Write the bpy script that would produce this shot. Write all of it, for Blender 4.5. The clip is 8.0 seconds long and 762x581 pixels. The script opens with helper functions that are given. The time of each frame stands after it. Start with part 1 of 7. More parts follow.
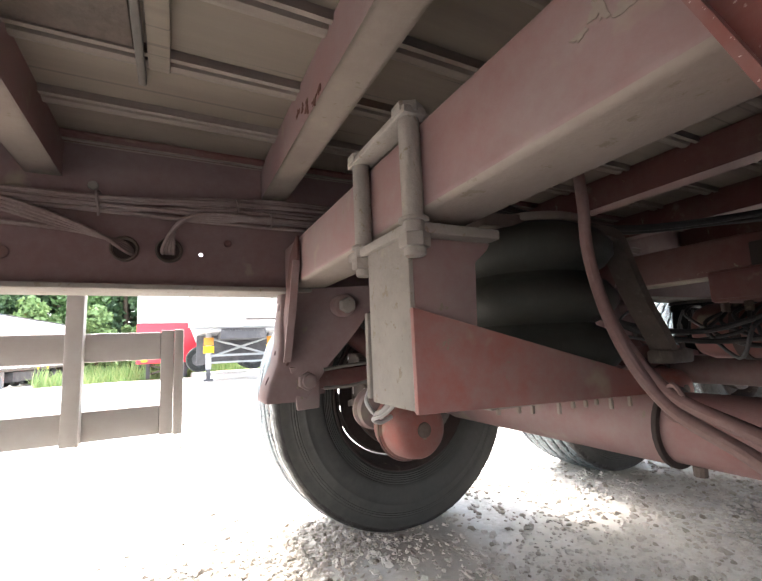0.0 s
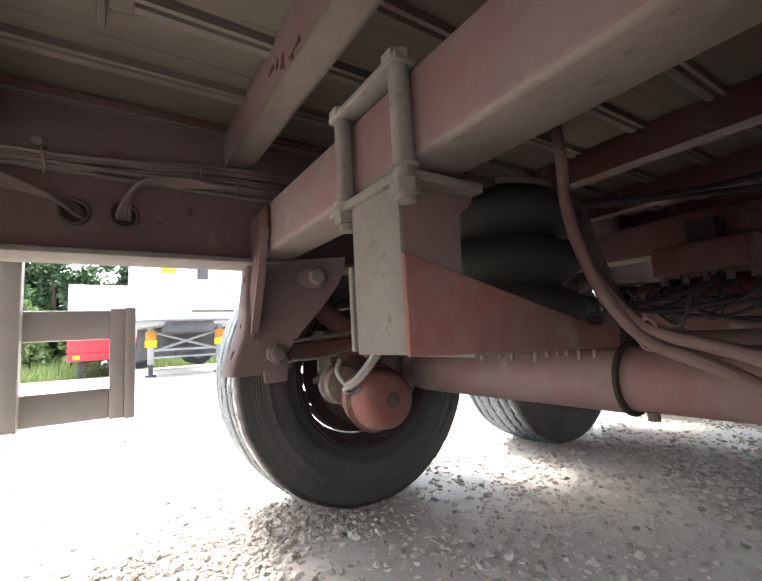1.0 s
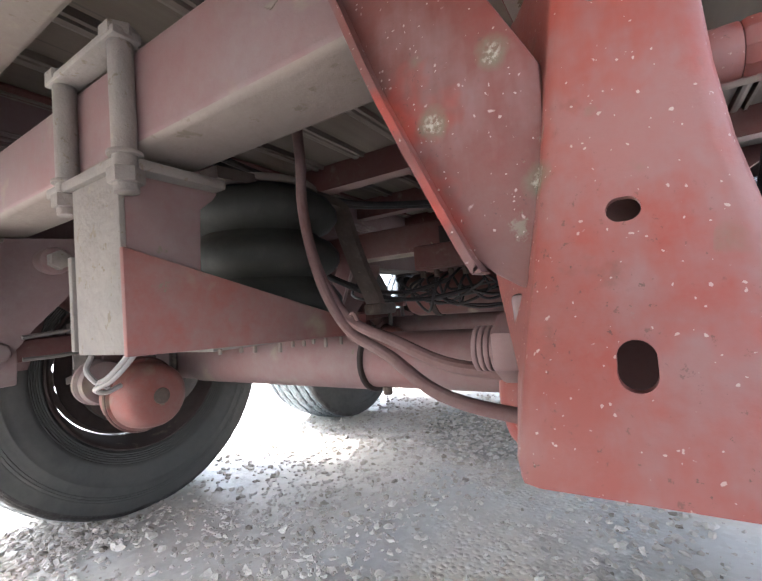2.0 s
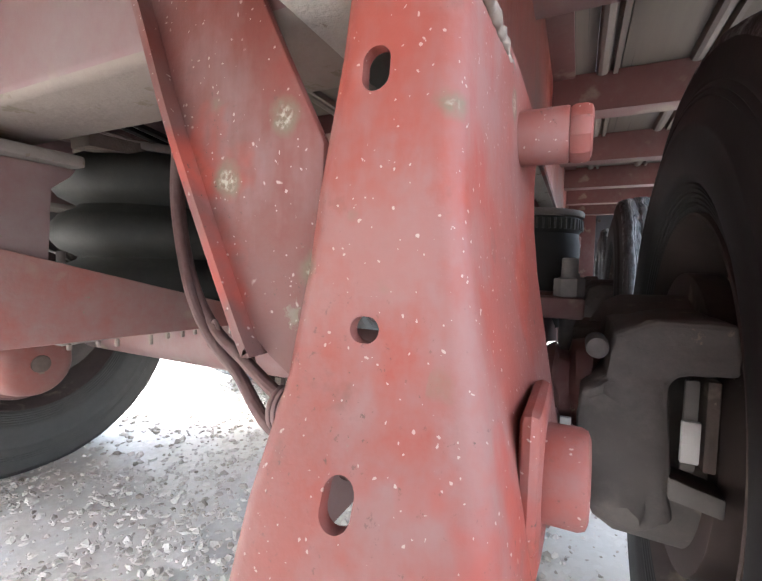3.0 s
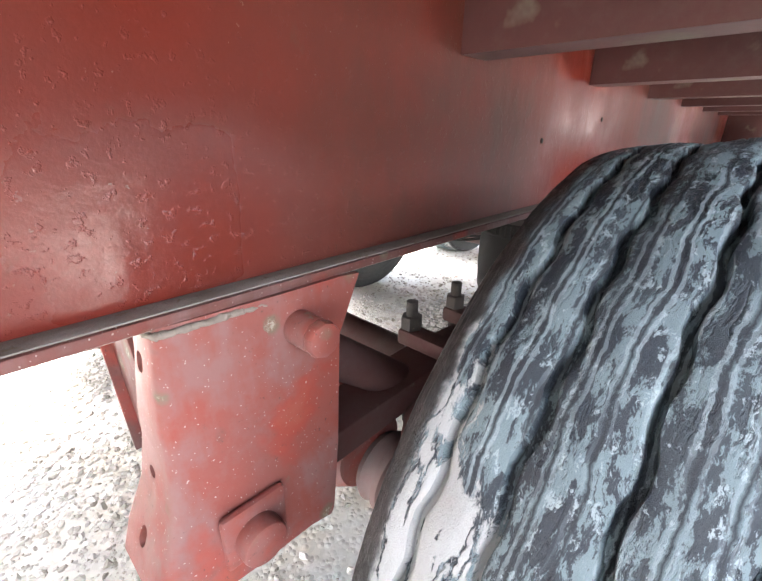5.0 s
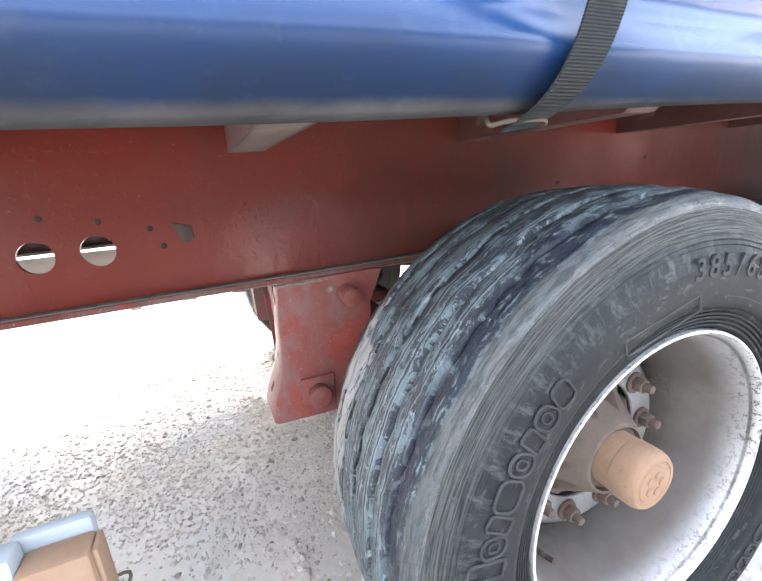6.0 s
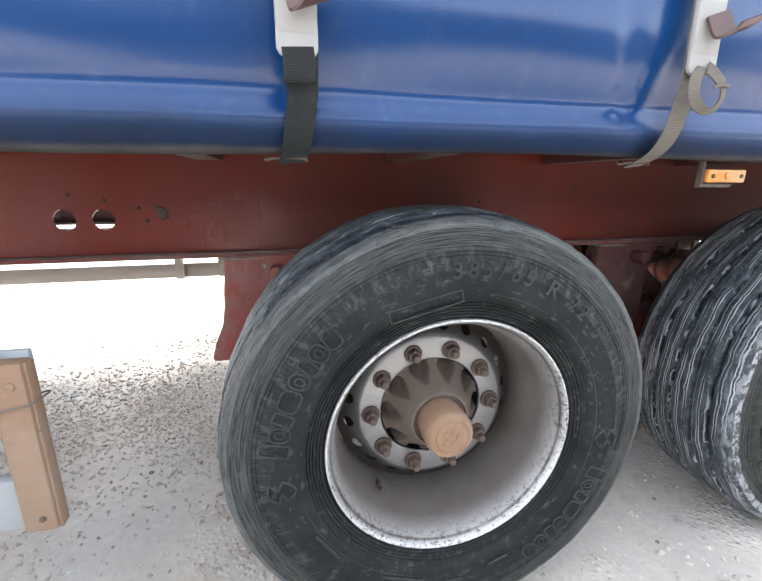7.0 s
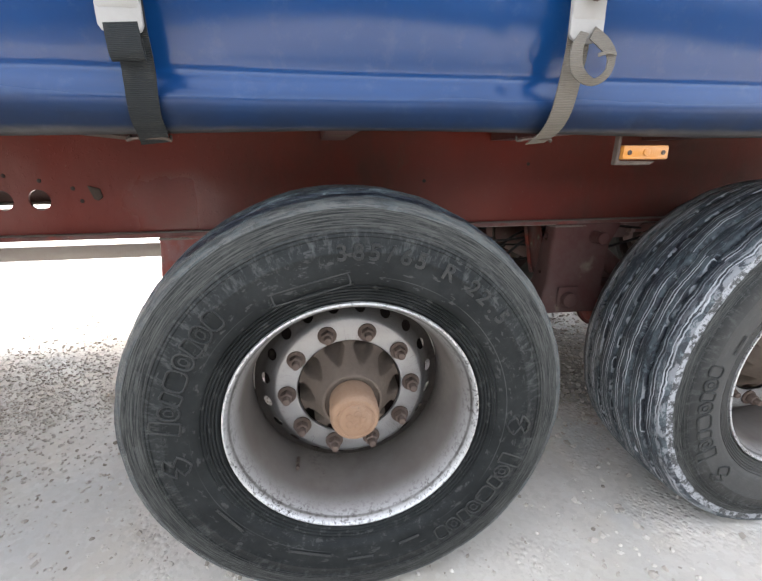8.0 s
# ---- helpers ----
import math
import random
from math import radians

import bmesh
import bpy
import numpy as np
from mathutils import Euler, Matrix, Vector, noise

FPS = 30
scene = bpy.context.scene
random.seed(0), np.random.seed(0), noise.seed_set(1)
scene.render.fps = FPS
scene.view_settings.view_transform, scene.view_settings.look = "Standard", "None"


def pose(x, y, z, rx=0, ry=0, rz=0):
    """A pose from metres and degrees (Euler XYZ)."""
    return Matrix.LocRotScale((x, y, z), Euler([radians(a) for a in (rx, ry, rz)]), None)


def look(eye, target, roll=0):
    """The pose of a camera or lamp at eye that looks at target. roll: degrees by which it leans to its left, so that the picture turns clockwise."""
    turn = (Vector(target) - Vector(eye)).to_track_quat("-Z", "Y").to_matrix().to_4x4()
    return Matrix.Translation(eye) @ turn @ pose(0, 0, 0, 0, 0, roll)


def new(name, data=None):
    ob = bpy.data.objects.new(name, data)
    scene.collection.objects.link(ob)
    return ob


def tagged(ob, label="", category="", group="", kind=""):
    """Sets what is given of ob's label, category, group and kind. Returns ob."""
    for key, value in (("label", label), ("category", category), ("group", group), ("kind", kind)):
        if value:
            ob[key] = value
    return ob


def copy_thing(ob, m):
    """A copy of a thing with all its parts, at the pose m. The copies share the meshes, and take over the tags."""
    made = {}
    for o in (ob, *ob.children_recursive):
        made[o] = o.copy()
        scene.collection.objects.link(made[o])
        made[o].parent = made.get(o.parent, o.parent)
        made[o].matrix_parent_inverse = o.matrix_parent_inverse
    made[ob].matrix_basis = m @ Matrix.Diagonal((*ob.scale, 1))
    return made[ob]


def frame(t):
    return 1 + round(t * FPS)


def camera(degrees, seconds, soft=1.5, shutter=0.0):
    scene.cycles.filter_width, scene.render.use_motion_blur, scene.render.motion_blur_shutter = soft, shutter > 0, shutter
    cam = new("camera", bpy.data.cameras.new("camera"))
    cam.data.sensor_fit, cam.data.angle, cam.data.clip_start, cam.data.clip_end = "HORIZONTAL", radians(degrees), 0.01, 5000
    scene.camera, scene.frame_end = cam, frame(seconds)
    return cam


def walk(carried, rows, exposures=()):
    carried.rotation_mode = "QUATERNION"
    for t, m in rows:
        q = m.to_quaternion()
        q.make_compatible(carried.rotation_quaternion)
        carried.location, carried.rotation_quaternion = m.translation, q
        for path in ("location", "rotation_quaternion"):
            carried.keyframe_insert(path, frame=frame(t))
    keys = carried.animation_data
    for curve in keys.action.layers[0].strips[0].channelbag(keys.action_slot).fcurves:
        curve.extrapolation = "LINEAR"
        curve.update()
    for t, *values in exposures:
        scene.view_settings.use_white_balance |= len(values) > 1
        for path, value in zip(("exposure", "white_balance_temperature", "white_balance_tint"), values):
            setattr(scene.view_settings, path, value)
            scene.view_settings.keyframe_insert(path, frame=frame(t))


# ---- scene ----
cam = camera(85.5, 8.0)
PATH = [
    (0, (-0.834, -0.554, 0.699), (0.061, 1.215, 0.964), -2.5),
    (0.5, (-0.899, -0.508, 0.655), (-0.018, 1.267, 0.925), -2.7),
    (1, (-0.879, -0.52, 0.637), (0.22, 1.135, 0.863), -3.2),
    (1.5, (-0.851, -0.573, 0.625), (0.585, 0.812, 0.774), -4.1),
    (2, (-0.818, -0.63, 0.647), (0.876, 0.43, 0.733), -4.2),
    (2.2, (-0.809, -0.643, 0.645), (0.937, 0.331, 0.709), -3.9),
    (3.3, (-0.697, -0.749, 0.768), (1.118, 0.063, 0.555), 2.8),
    (3.4, (-0.677, -0.755, 0.783), (1.14, 0.038, 0.522), 2.5),
    (3.5, (-0.67, -0.759, 0.801), (1.133, 0.053, 0.497), 3.1),
    (4, (-0.675, -0.812, 0.892), (1.066, 0.039, 0.397), 4.2),
    (4.5, (-0.644, -0.878, 0.953), (0.953, 0.111, 0.267), 4.5),
    (4.7, (-0.641, -0.939, 1.0), (0.875, 0.144, 0.273), 3.6),
    (5.8, (-0.68, -1.458, 1.088), (0.129, 0.281, 0.519), -4.7),
    (6, (-0.673, -1.582, 1.095), (0.054, 0.199, 0.548), -4.4),
    (6.5, (-0.569, -1.809, 1.101), (-0.001, 0.038, 0.585), -2.4),
    (7, (-0.352, -1.985, 1.098), (0.071, -0.098, 0.587), 0.1),
    (7.5, (-0.203, -2.053, 1.09), (0.135, -0.161, 0.538), 0.6),
    (8, (-0.072, -2.025, 1.101), (0.23, -0.144, 0.493), -0.3),
]
EXPOSURES = [(0.0, 3.65, 6350, 10), (0.5, 3.5, 6350, 10), (1.0, 3.14, 6350, 10), (1.5, 3.12, 6200, 10), (2.0, 4.05, 5850, 10), (3.4, 4.55, 6100, 10), (4.0, 4.76, 6300, 10), (4.5, 4.74, 6300, 10), (6.0, 3.68, 6100, 10), (6.5, 3.08, 6200, 10), (7.2, 2.88, 6450, 10), (8.0, 2.75, 6500, 10)]
walk(cam, [(t, look(eye, target, roll)) for t, eye, target, roll in PATH], EXPOSURES)

# ---- world, sun ----
SUN_EL, SUN_AZ = 60.0, 12.0   # degrees; azimuth from +y (far side) towards -x
world = bpy.data.worlds.new("sky")
scene.world = world
world.use_nodes = True
wn = world.node_tree
sky = wn.nodes.new("ShaderNodeTexSky")
sky.sky_type, sky.sun_disc = "NISHITA", False
sky.sun_elevation, sky.sun_rotation = radians(SUN_EL), radians(-SUN_AZ)
sky.air_density, sky.dust_density, sky.ozone_density = 1.0, 3.0, 1.0
wn.nodes["Background"].inputs[1].default_value = 0.15
pale = wn.nodes.new("ShaderNodeHueSaturation")     # thin overcast
pale.inputs["Saturation"].default_value = 0.35
wn.links.new(sky.outputs[0], pale.inputs["Color"])
wn.links.new(pale.outputs[0], wn.nodes["Background"].inputs[0])
sun = new("sun", bpy.data.lights.new("sun", "SUN"))
sun.data.energy, sun.data.angle, sun.data.color = 1.3, radians(16), (1.0, 0.95, 0.88)
sx, sy, sz = -math.sin(radians(SUN_AZ)) * math.cos(radians(SUN_EL)), math.cos(radians(SUN_AZ)) * math.cos(radians(SUN_EL)), math.sin(radians(SUN_EL))
sun.matrix_world = look((sx * 30, sy * 30, sz * 30), (0, 0, 0))


# ---- materials ----
class Nodes:
    """Short hand for building a node tree."""

    def __init__(self, name):
        self.m = bpy.data.materials.new(name)
        self.m.use_nodes = True
        self.t = self.m.node_tree
        self.b = self.t.nodes["Principled BSDF"]
        self.co = self.t.nodes.new("ShaderNodeTexCoord").outputs["Object"]

    def add(self, kind, ins=(), data_type="", operation=""):
        n = self.t.nodes.new("ShaderNode" + kind)
        if data_type:
            n.data_type = data_type
        if operation:
            n.operation = operation
        for k, v in dict(ins).items():
            if isinstance(v, bpy.types.NodeSocket):
                self.t.links.new(v, n.inputs[k])
            else:
                n.inputs[k].default_value = v
        return n

    def noise(self, scale, detail=5.0, rough=0.6, stretch=None, co=None):
        co = co or self.co
        if stretch:
            co = self.add("Mapping", {0: co, 3: stretch}).outputs[0]
        return self.add("TexNoise", {"Vector": co, "Scale": scale, "Detail": detail, "Roughness": rough}).outputs[0]

    def ramp(self, fac, lo, hi, a=0.0, b=1.0):
        return self.add("MapRange", {0: fac, 1: lo, 2: hi, 3: a, 4: b}).outputs[0]

    def mix(self, fac, a, b):
        n = self.add("Mix", data_type="RGBA")
        for i, v in ((0, fac), (6, a), (7, b)):
            if isinstance(v, bpy.types.NodeSocket):
                self.t.links.new(v, n.inputs[i])
            else:
                n.inputs[i].default_value = v if i == 0 else (*v, 1.0)
        return n.outputs[2]

    def mix_value(self, fac, a, b):
        return self.math("ADD", a, self.math("MULTIPLY", fac, self.math("SUBTRACT", b, a)))

    def math(self, op, a, b):
        n = self.add("Math", {0: a, 1: b}, operation=op)
        return n.outputs[0]

    def bump(self, height, strength, distance=0.002):
        links = self.b.inputs["Normal"].links
        old = links[0].from_socket if links else None
        n = self.add("Bump", {"Height": height, "Strength": strength, "Distance": distance})
        if old:
            self.t.links.new(old, n.inputs["Normal"])
        self.t.links.new(n.outputs[0], self.b.inputs["Normal"])

    def out(self, color, rough, metal=0.0):
        for key, v in (("Base Color", color), ("Roughness", rough), ("Metallic", metal)):
            if isinstance(v, bpy.types.NodeSocket):
                self.t.links.new(v, self.b.inputs[key])
            else:
                self.b.inputs[key].default_value = (*v, 1.0) if key == "Base Color" else v
        return self.m


def painted(name, c1, c2, dust, dusty, rough=0.5, chips=0.0, bump=0.25, splash=0.0, scale=1.0, wrinkle=False):
    """Paint in two tones under a film of dust, with bare chips and pale splashes."""
    n = Nodes(name)
    c = n.mix(n.ramp(n.noise(3.0 * scale, 6), 0.35, 0.68), c1, c2)
    film = n.ramp(n.math("ADD", n.noise(2.2 * scale, 8, 0.65), n.math("MULTIPLY", n.noise(38 * scale, 4, 0.7), 0.35)), 0.88 - dusty * 0.75, 1.22 - dusty * 0.6)
    c = n.mix(film, c, dust)
    r = n.ramp(film, 0, 1, rough, 0.9)
    if chips:
        chip = n.ramp(n.noise(17 * scale, 8, 0.7), 0.70 - chips * 0.08, 0.73 - chips * 0.08)
        c = n.mix(chip, c, (0.16, 0.13, 0.095))
        stain = n.ramp(n.noise(9 * scale, 4, 0.55), 0.63, 0.74, 0, 0.6)
        c = n.mix(stain, c, (0.24, 0.21, 0.15))
    if splash:
        # dusty film in broad drifts over the paint, with runs
        drift = n.math("ADD", n.noise(7, 5, 0.6), n.math("MULTIPLY", n.noise(30, 4, 0.65, (1.0, 1.0, 0.25)), 0.35))
        c = n.mix(n.ramp(drift, 0.66, 0.80, 0, 0.5), c, (0.205, 0.140, 0.130))
        c = n.mix(n.ramp(n.noise(9, 4, 0.55), 0.56, 0.66, 0, 0.7), c, (0.270, 0.034, 0.020))
        bent = n.add("VectorMath", {0: n.co, 1: n.add("VectorMath", {0: n.add("TexNoise", {"Vector": n.co, "Scale": 70.0, "Detail": 4.0}).outputs[1], 3: 0.012}, operation="SCALE").outputs[0]}, operation="ADD").outputs[0]
        # mud spots: an olive stain with a paler crumbly middle
        v = n.add("TexVoronoi", {"Vector": bent, "Scale": 26.0, "Randomness": 1.0})
        size = n.ramp(n.add("SeparateColor", {0: v.outputs["Color"]}).outputs[0], 0.56, 1.0, 0.0, 0.46)
        inside = n.math("SUBTRACT", size, v.outputs["Distance"])
        c = n.mix(n.math("MULTIPLY", n.ramp(inside, 0.0, 0.16, 0, 0.85), n.ramp(n.noise(120, 4, 0.7), 0.3, 0.6, 0.45, 1.0)), c, (0.135, 0.118, 0.078))
        c = n.mix(n.math("MULTIPLY", n.ramp(inside, 0.17, 0.25), n.ramp(n.noise(260, 3, 0.7), 0.45, 0.6)), c, (0.30, 0.27, 0.22))
        # fine dark grit stuck to the paint
        grit = n.math("MULTIPLY", n.ramp(n.noise(170, 4, 0.7), 0.64, 0.68), n.ramp(n.noise(8, 5, 0.6), 0.45, 0.60))
        c = n.mix(n.math("MULTIPLY", grit, 0.75), c, (0.055, 0.040, 0.032))
        c = n.mix(n.ramp(n.noise(16, 6, 0.7), 0.60, 0.70, 0, 0.45), c, (0.110, 0.060, 0.048))
        # pale specks of several sizes
        for cell, rad, gate, strong in ((330.0, 0.34, 0.80, 0.60), (150.0, 0.24, 0.93, 0.7), (75.0, 0.11, 0.975, 0.6), (24.0, 0.050, 0.972, 0.65)):
            v = n.add("TexVoronoi", {"Vector": bent, "Scale": cell, "Randomness": 1.0})
            size = n.ramp(n.add("SeparateColor", {0: v.outputs["Color"]}).outputs[0], gate + (1.0 - splash) * 0.06, 1.0, 0.0, rad)
            spot = n.ramp(n.math("SUBTRACT", size, v.outputs["Distance"]), 0.0, 0.05, 0, strong)
            c = n.mix(spot, c, (0.40, 0.335, 0.295))
            if cell == 150.0:
                n.bump(spot, 0.4, 0.001)
    if wrinkle:
        at = n.add("Mapping", {0: n.co, 1: (0.48, 0.0, -1.540), 3: (1.0, 0.0, 1.6)}).outputs[0]
        near = n.add("VectorMath", {0: at}, operation="LENGTH").outputs[1]
        zone = n.ramp(n.math("ADD", near, n.math("MULTIPLY", n.noise(14, 4), 0.12)), 0.17, 0.25, 1, 0)
        n.bump(n.math("MULTIPLY", zone, n.noise(30, 3, 0.5, (0.45, 1, 1.4))), 0.5, 0.0013)
        # upright dents and dull stains
        n.bump(n.ramp(n.noise(7, 3, 0.5, (1.0, 1.0, 0.45)), 0.52, 0.72), 0.4, 0.0036)
        r = n.mix_value(n.ramp(n.noise(6, 6, 0.65), 0.46, 0.66), r, 0.48)
        r = n.mix_value(zone, r, 0.17)
        n.bump(n.math("MULTIPLY", zone, n.ramp(n.noise(55, 3, 0.55, (0.7, 1, 1.2)), 0.58, 0.66)), -0.3, 0.0012)
        n.t.links.new(n.ramp(zone, 0, 1, 0.26, 0.52), n.b.inputs["Specular IOR Level"])
        c = n.mix(n.ramp(n.noise(8, 6, 0.65, (1.0, 1.0, 0.6)), 0.62, 0.72, 0, 0.55), c, (0.085, 0.060, 0.040))
        c = n.mix(n.ramp(n.noise(130, 3, 0.6), 0.70, 0.74, 0, 0.6), c, (0.22, 0.12, 0.10))
        n.bump(n.ramp(n.noise(60, 4, 0.6), 0.64, 0.76), 0.18, 0.0010)
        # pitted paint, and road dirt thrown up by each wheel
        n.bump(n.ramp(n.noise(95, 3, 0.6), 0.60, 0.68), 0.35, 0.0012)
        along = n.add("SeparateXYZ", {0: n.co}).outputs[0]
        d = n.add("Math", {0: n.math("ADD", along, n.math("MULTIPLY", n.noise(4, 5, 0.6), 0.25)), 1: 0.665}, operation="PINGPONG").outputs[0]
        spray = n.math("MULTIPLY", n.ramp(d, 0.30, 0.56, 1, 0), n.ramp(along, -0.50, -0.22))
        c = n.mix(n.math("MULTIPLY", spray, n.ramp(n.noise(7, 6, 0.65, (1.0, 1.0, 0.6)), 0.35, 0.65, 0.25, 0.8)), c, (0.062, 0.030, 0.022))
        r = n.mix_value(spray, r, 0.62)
    n.bump(n.noise(26 * scale, 6, 0.6), bump, 0.003)
    n.bump(n.noise(260, 3, 0.6), 0.18, 0.0008)
    n.b.inputs["Specular IOR Level"].default_value = 0.24 if wrinkle else (0.37 if rough < 0.4 else (0.3 if rough < 0.5 else 0.2))     # dust takes the sheen
    return n.out(c, r)


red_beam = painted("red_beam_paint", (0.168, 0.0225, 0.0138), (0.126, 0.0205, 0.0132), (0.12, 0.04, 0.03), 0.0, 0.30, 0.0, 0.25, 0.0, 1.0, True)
red_hanger = painted("faded_red_paint", (0.240, 0.045, 0.030), (0.195, 0.072, 0.060), (0.200, 0.145, 0.134), 0.24, 0.50, 0.5, 0.3, 1.0)
red_dusty = painted("dusty_red_paint", (0.185, 0.091, 0.082), (0.165, 0.097, 0.090), (0.208, 0.170, 0.158), 0.50, 0.6, 0.5, 0.25, 0.0)
red_dull = painted("dull_red_primer", (0.109, 0.0409, 0.0356), (0.0858, 0.037, 0.033), (0.125, 0.0891, 0.0792), 0.38, 0.65, 0.6, 0.25, 0.0)
red_bright = painted("orange_red_paint", (0.160, 0.036, 0.026), (0.118, 0.054, 0.046), (0.138, 0.100, 0.090), 0.38, 0.5, 0.6, 0.3, 0.4)
red_worn = painted("worn_orange_red_paint", (0.235, 0.058, 0.042), (0.170, 0.085, 0.074), (0.200, 0.160, 0.140), 0.36, 0.55, 0.8, 0.3, 0.0, 1.0)
dust_steel = painted("mud_coated_steel", (0.215, 0.188, 0.160), (0.165, 0.140, 0.122), (0.24, 0.215, 0.186), 0.4, 0.85, 1.3, 0.7, 0.0, 3.0)
dust_brown = painted("brown_road_dust", (0.205, 0.165, 0.136), (0.170, 0.132, 0.110), (0.225, 0.190, 0.160), 0.4, 0.85, 0.9, 0.4, 0.0, 1.5)
rust_scar = painted("flaking_rust", (0.085, 0.030, 0.016), (0.05, 0.02, 0.013), (0.12, 0.06, 0.04), 0.2, 0.85, 0.8, 0.6, 0.0, 5.0)
iron = painted("brown_cast_iron", (0.090, 0.066, 0.053), (0.062, 0.047, 0.039), (0.15, 0.122, 0.102), 0.36, 0.75, 0.6, 0.5, 0.0, 2.0)
grey_iron = painted("dusty_grey_iron", (0.086, 0.074, 0.066), (0.064, 0.054, 0.049), (0.135, 0.112, 0.099), 0.40, 0.75, 0.6, 0.4, 0.0, 2.0)
hub_iron = painted("brown_dusty_hub_casting", (0.122, 0.095, 0.075), (0.092, 0.070, 0.056), (0.165, 0.132, 0.106), 0.45, 0.8, 0.4, 0.5, 0.0, 2.0)
cap_tan = painted("tan_rusted_cap", (0.285, 0.178, 0.112), (0.215, 0.128, 0.080), (0.33, 0.235, 0.17), 0.38, 0.75, 0.7, 0.6, 0.0, 3.5)
nut_rust = painted("rusty_nut_steel", (0.085, 0.060, 0.048), (0.122, 0.088, 0.070), (0.17, 0.132, 0.112), 0.3, 0.7, 0.5, 0.4, 0.0, 5.0)
cable_mat = painted("dusty_cable_sheath", (0.125, 0.082, 0.074), (0.17, 0.125, 0.113), (0.235, 0.185, 0.168), 0.45, 0.75, 0.0, 0.2, 0.0, 3.0)
hose_mat = painted("dusty_red_hose", (0.110, 0.050, 0.044), (0.088, 0.049, 0.044), (0.155, 0.110, 0.098), 0.42, 0.65, 0.0, 0.2, 0.0, 3.0)
dark_cable = painted("black_cable_sheath", (0.021, 0.0196, 0.0189), (0.035, 0.0301, 0.028), (0.077, 0.063, 0.056), 0.25, 0.6, 0.0, 0.2, 0.0, 3.0)
guard_alu = painted("dusty_aluminium_rail", (0.385, 0.362, 0.340), (0.335, 0.312, 0.290), (0.32, 0.285, 0.258), 0.4, 0.6, 0.0, 0.2, 0.0)
guard_pale = painted("pale_grey_rail", (0.32, 0.345, 0.355), (0.28, 0.30, 0.31), (0.30, 0.285, 0.265), 0.3, 0.55, 0.4, 0.2, 0.0)
guard_tan = painted("tan_dusty_post", (0.245, 0.155, 0.096), (0.215, 0.133, 0.086), (0.29, 0.22, 0.165), 0.35, 0.7, 0.4, 0.25, 0.0)
white_paint = painted("white_panel_paint", (0.80, 0.80, 0.80), (0.76, 0.76, 0.75), (0.68, 0.66, 0.63), 0.12, 0.4, 0.0, 0.05, 0.0)
far_red = painted("bright_red_panel", (0.62, 0.035, 0.05), (0.55, 0.03, 0.045), (0.5, 0.2, 0.18), 0.1, 0.4, 0.0, 0.05, 0.0)
far_grey = painted("grey_steel_frame", (0.30, 0.31, 0.32), (0.24, 0.25, 0.26), (0.34, 0.32, 0.30), 0.35, 0.6, 0.0, 0.2, 0.0)
far_dark = painted("dark_undercarriage", (0.06, 0.06, 0.065), (0.09, 0.09, 0.095), (0.18, 0.17, 0.16), 0.25, 0.7, 0.0, 0.2, 0.0)
yellow_mat = painted("yellow_plate", (0.85, 0.55, 0.02), (0.80, 0.48, 0.02), (0.7, 0.5, 0.2), 0.1, 0.5, 0.0, 0.05, 0.0)
orange_mat = painted("brown_orange_plate", (0.50, 0.24, 0.04), (0.45, 0.20, 0.04), (0.4, 0.25, 0.12), 0.15, 0.5, 0.0, 0.05, 0.0)
blue_line = painted("blue_stripe", (0.05, 0.08, 0.30), (0.05, 0.07, 0.25), (0.2, 0.2, 0.3), 0.1, 0.4, 0.0, 0.05, 0.0)
chrome_dull = painted("dull_galvanised_buckle", (0.33, 0.32, 0.30), (0.28, 0.27, 0.255), (0.30, 0.275, 0.25), 0.25, 0.40, 0.5, 0.2, 0.0, 4.0)


def webbing(name, a, b, dust):
    """Woven strap: cross ribs, frayed dusty tone."""
    n = Nodes(name)
    c = n.mix(n.ramp(n.noise(9, 6), 0.35, 0.7), a, b)
    wave = n.add("TexWave", {"Vector": n.co, "Scale": 120.0, "Distortion": 0.8})
    wave.bands_direction = "Z"
    c = n.mix(n.math("MULTIPLY", n.ramp(wave.outputs[1], 0.2, 0.7, 1, 0), 0.28), c, (a[0] * 0.35, a[1] * 0.35, a[2] * 0.35))
    c = n.mix(n.ramp(n.noise(24, 6, 0.7), 0.5, 0.75, 0, 0.6), c, dust)
    n.bump(wave.outputs[1], 0.6, 0.0012)
    n.bump(n.noise(300, 3), 0.3, 0.0006)
    n.b.inputs["Specular IOR Level"].default_value = 0.2
    return n.out(c, 0.85)


web_dark = webbing("dark_grey_webbing", (0.022, 0.025, 0.026), (0.034, 0.037, 0.037), (0.07, 0.068, 0.062))
web_tan = webbing("sun_bleached_webbing", (0.175, 0.158, 0.132), (0.14, 0.126, 0.104), (0.22, 0.20, 0.17))
lever_mat = painted("brown_plastic_lever", (0.096, 0.06, 0.052), (0.08, 0.052, 0.048), (0.16, 0.12, 0.104), 0.2, 0.4, 0.0, 0.1, 0.0)
strip_mat = painted("dusty_floor_strip", (0.185, 0.152, 0.128), (0.150, 0.120, 0.102), (0.21, 0.178, 0.152), 0.4, 0.7, 0.4, 0.25, 0.0)
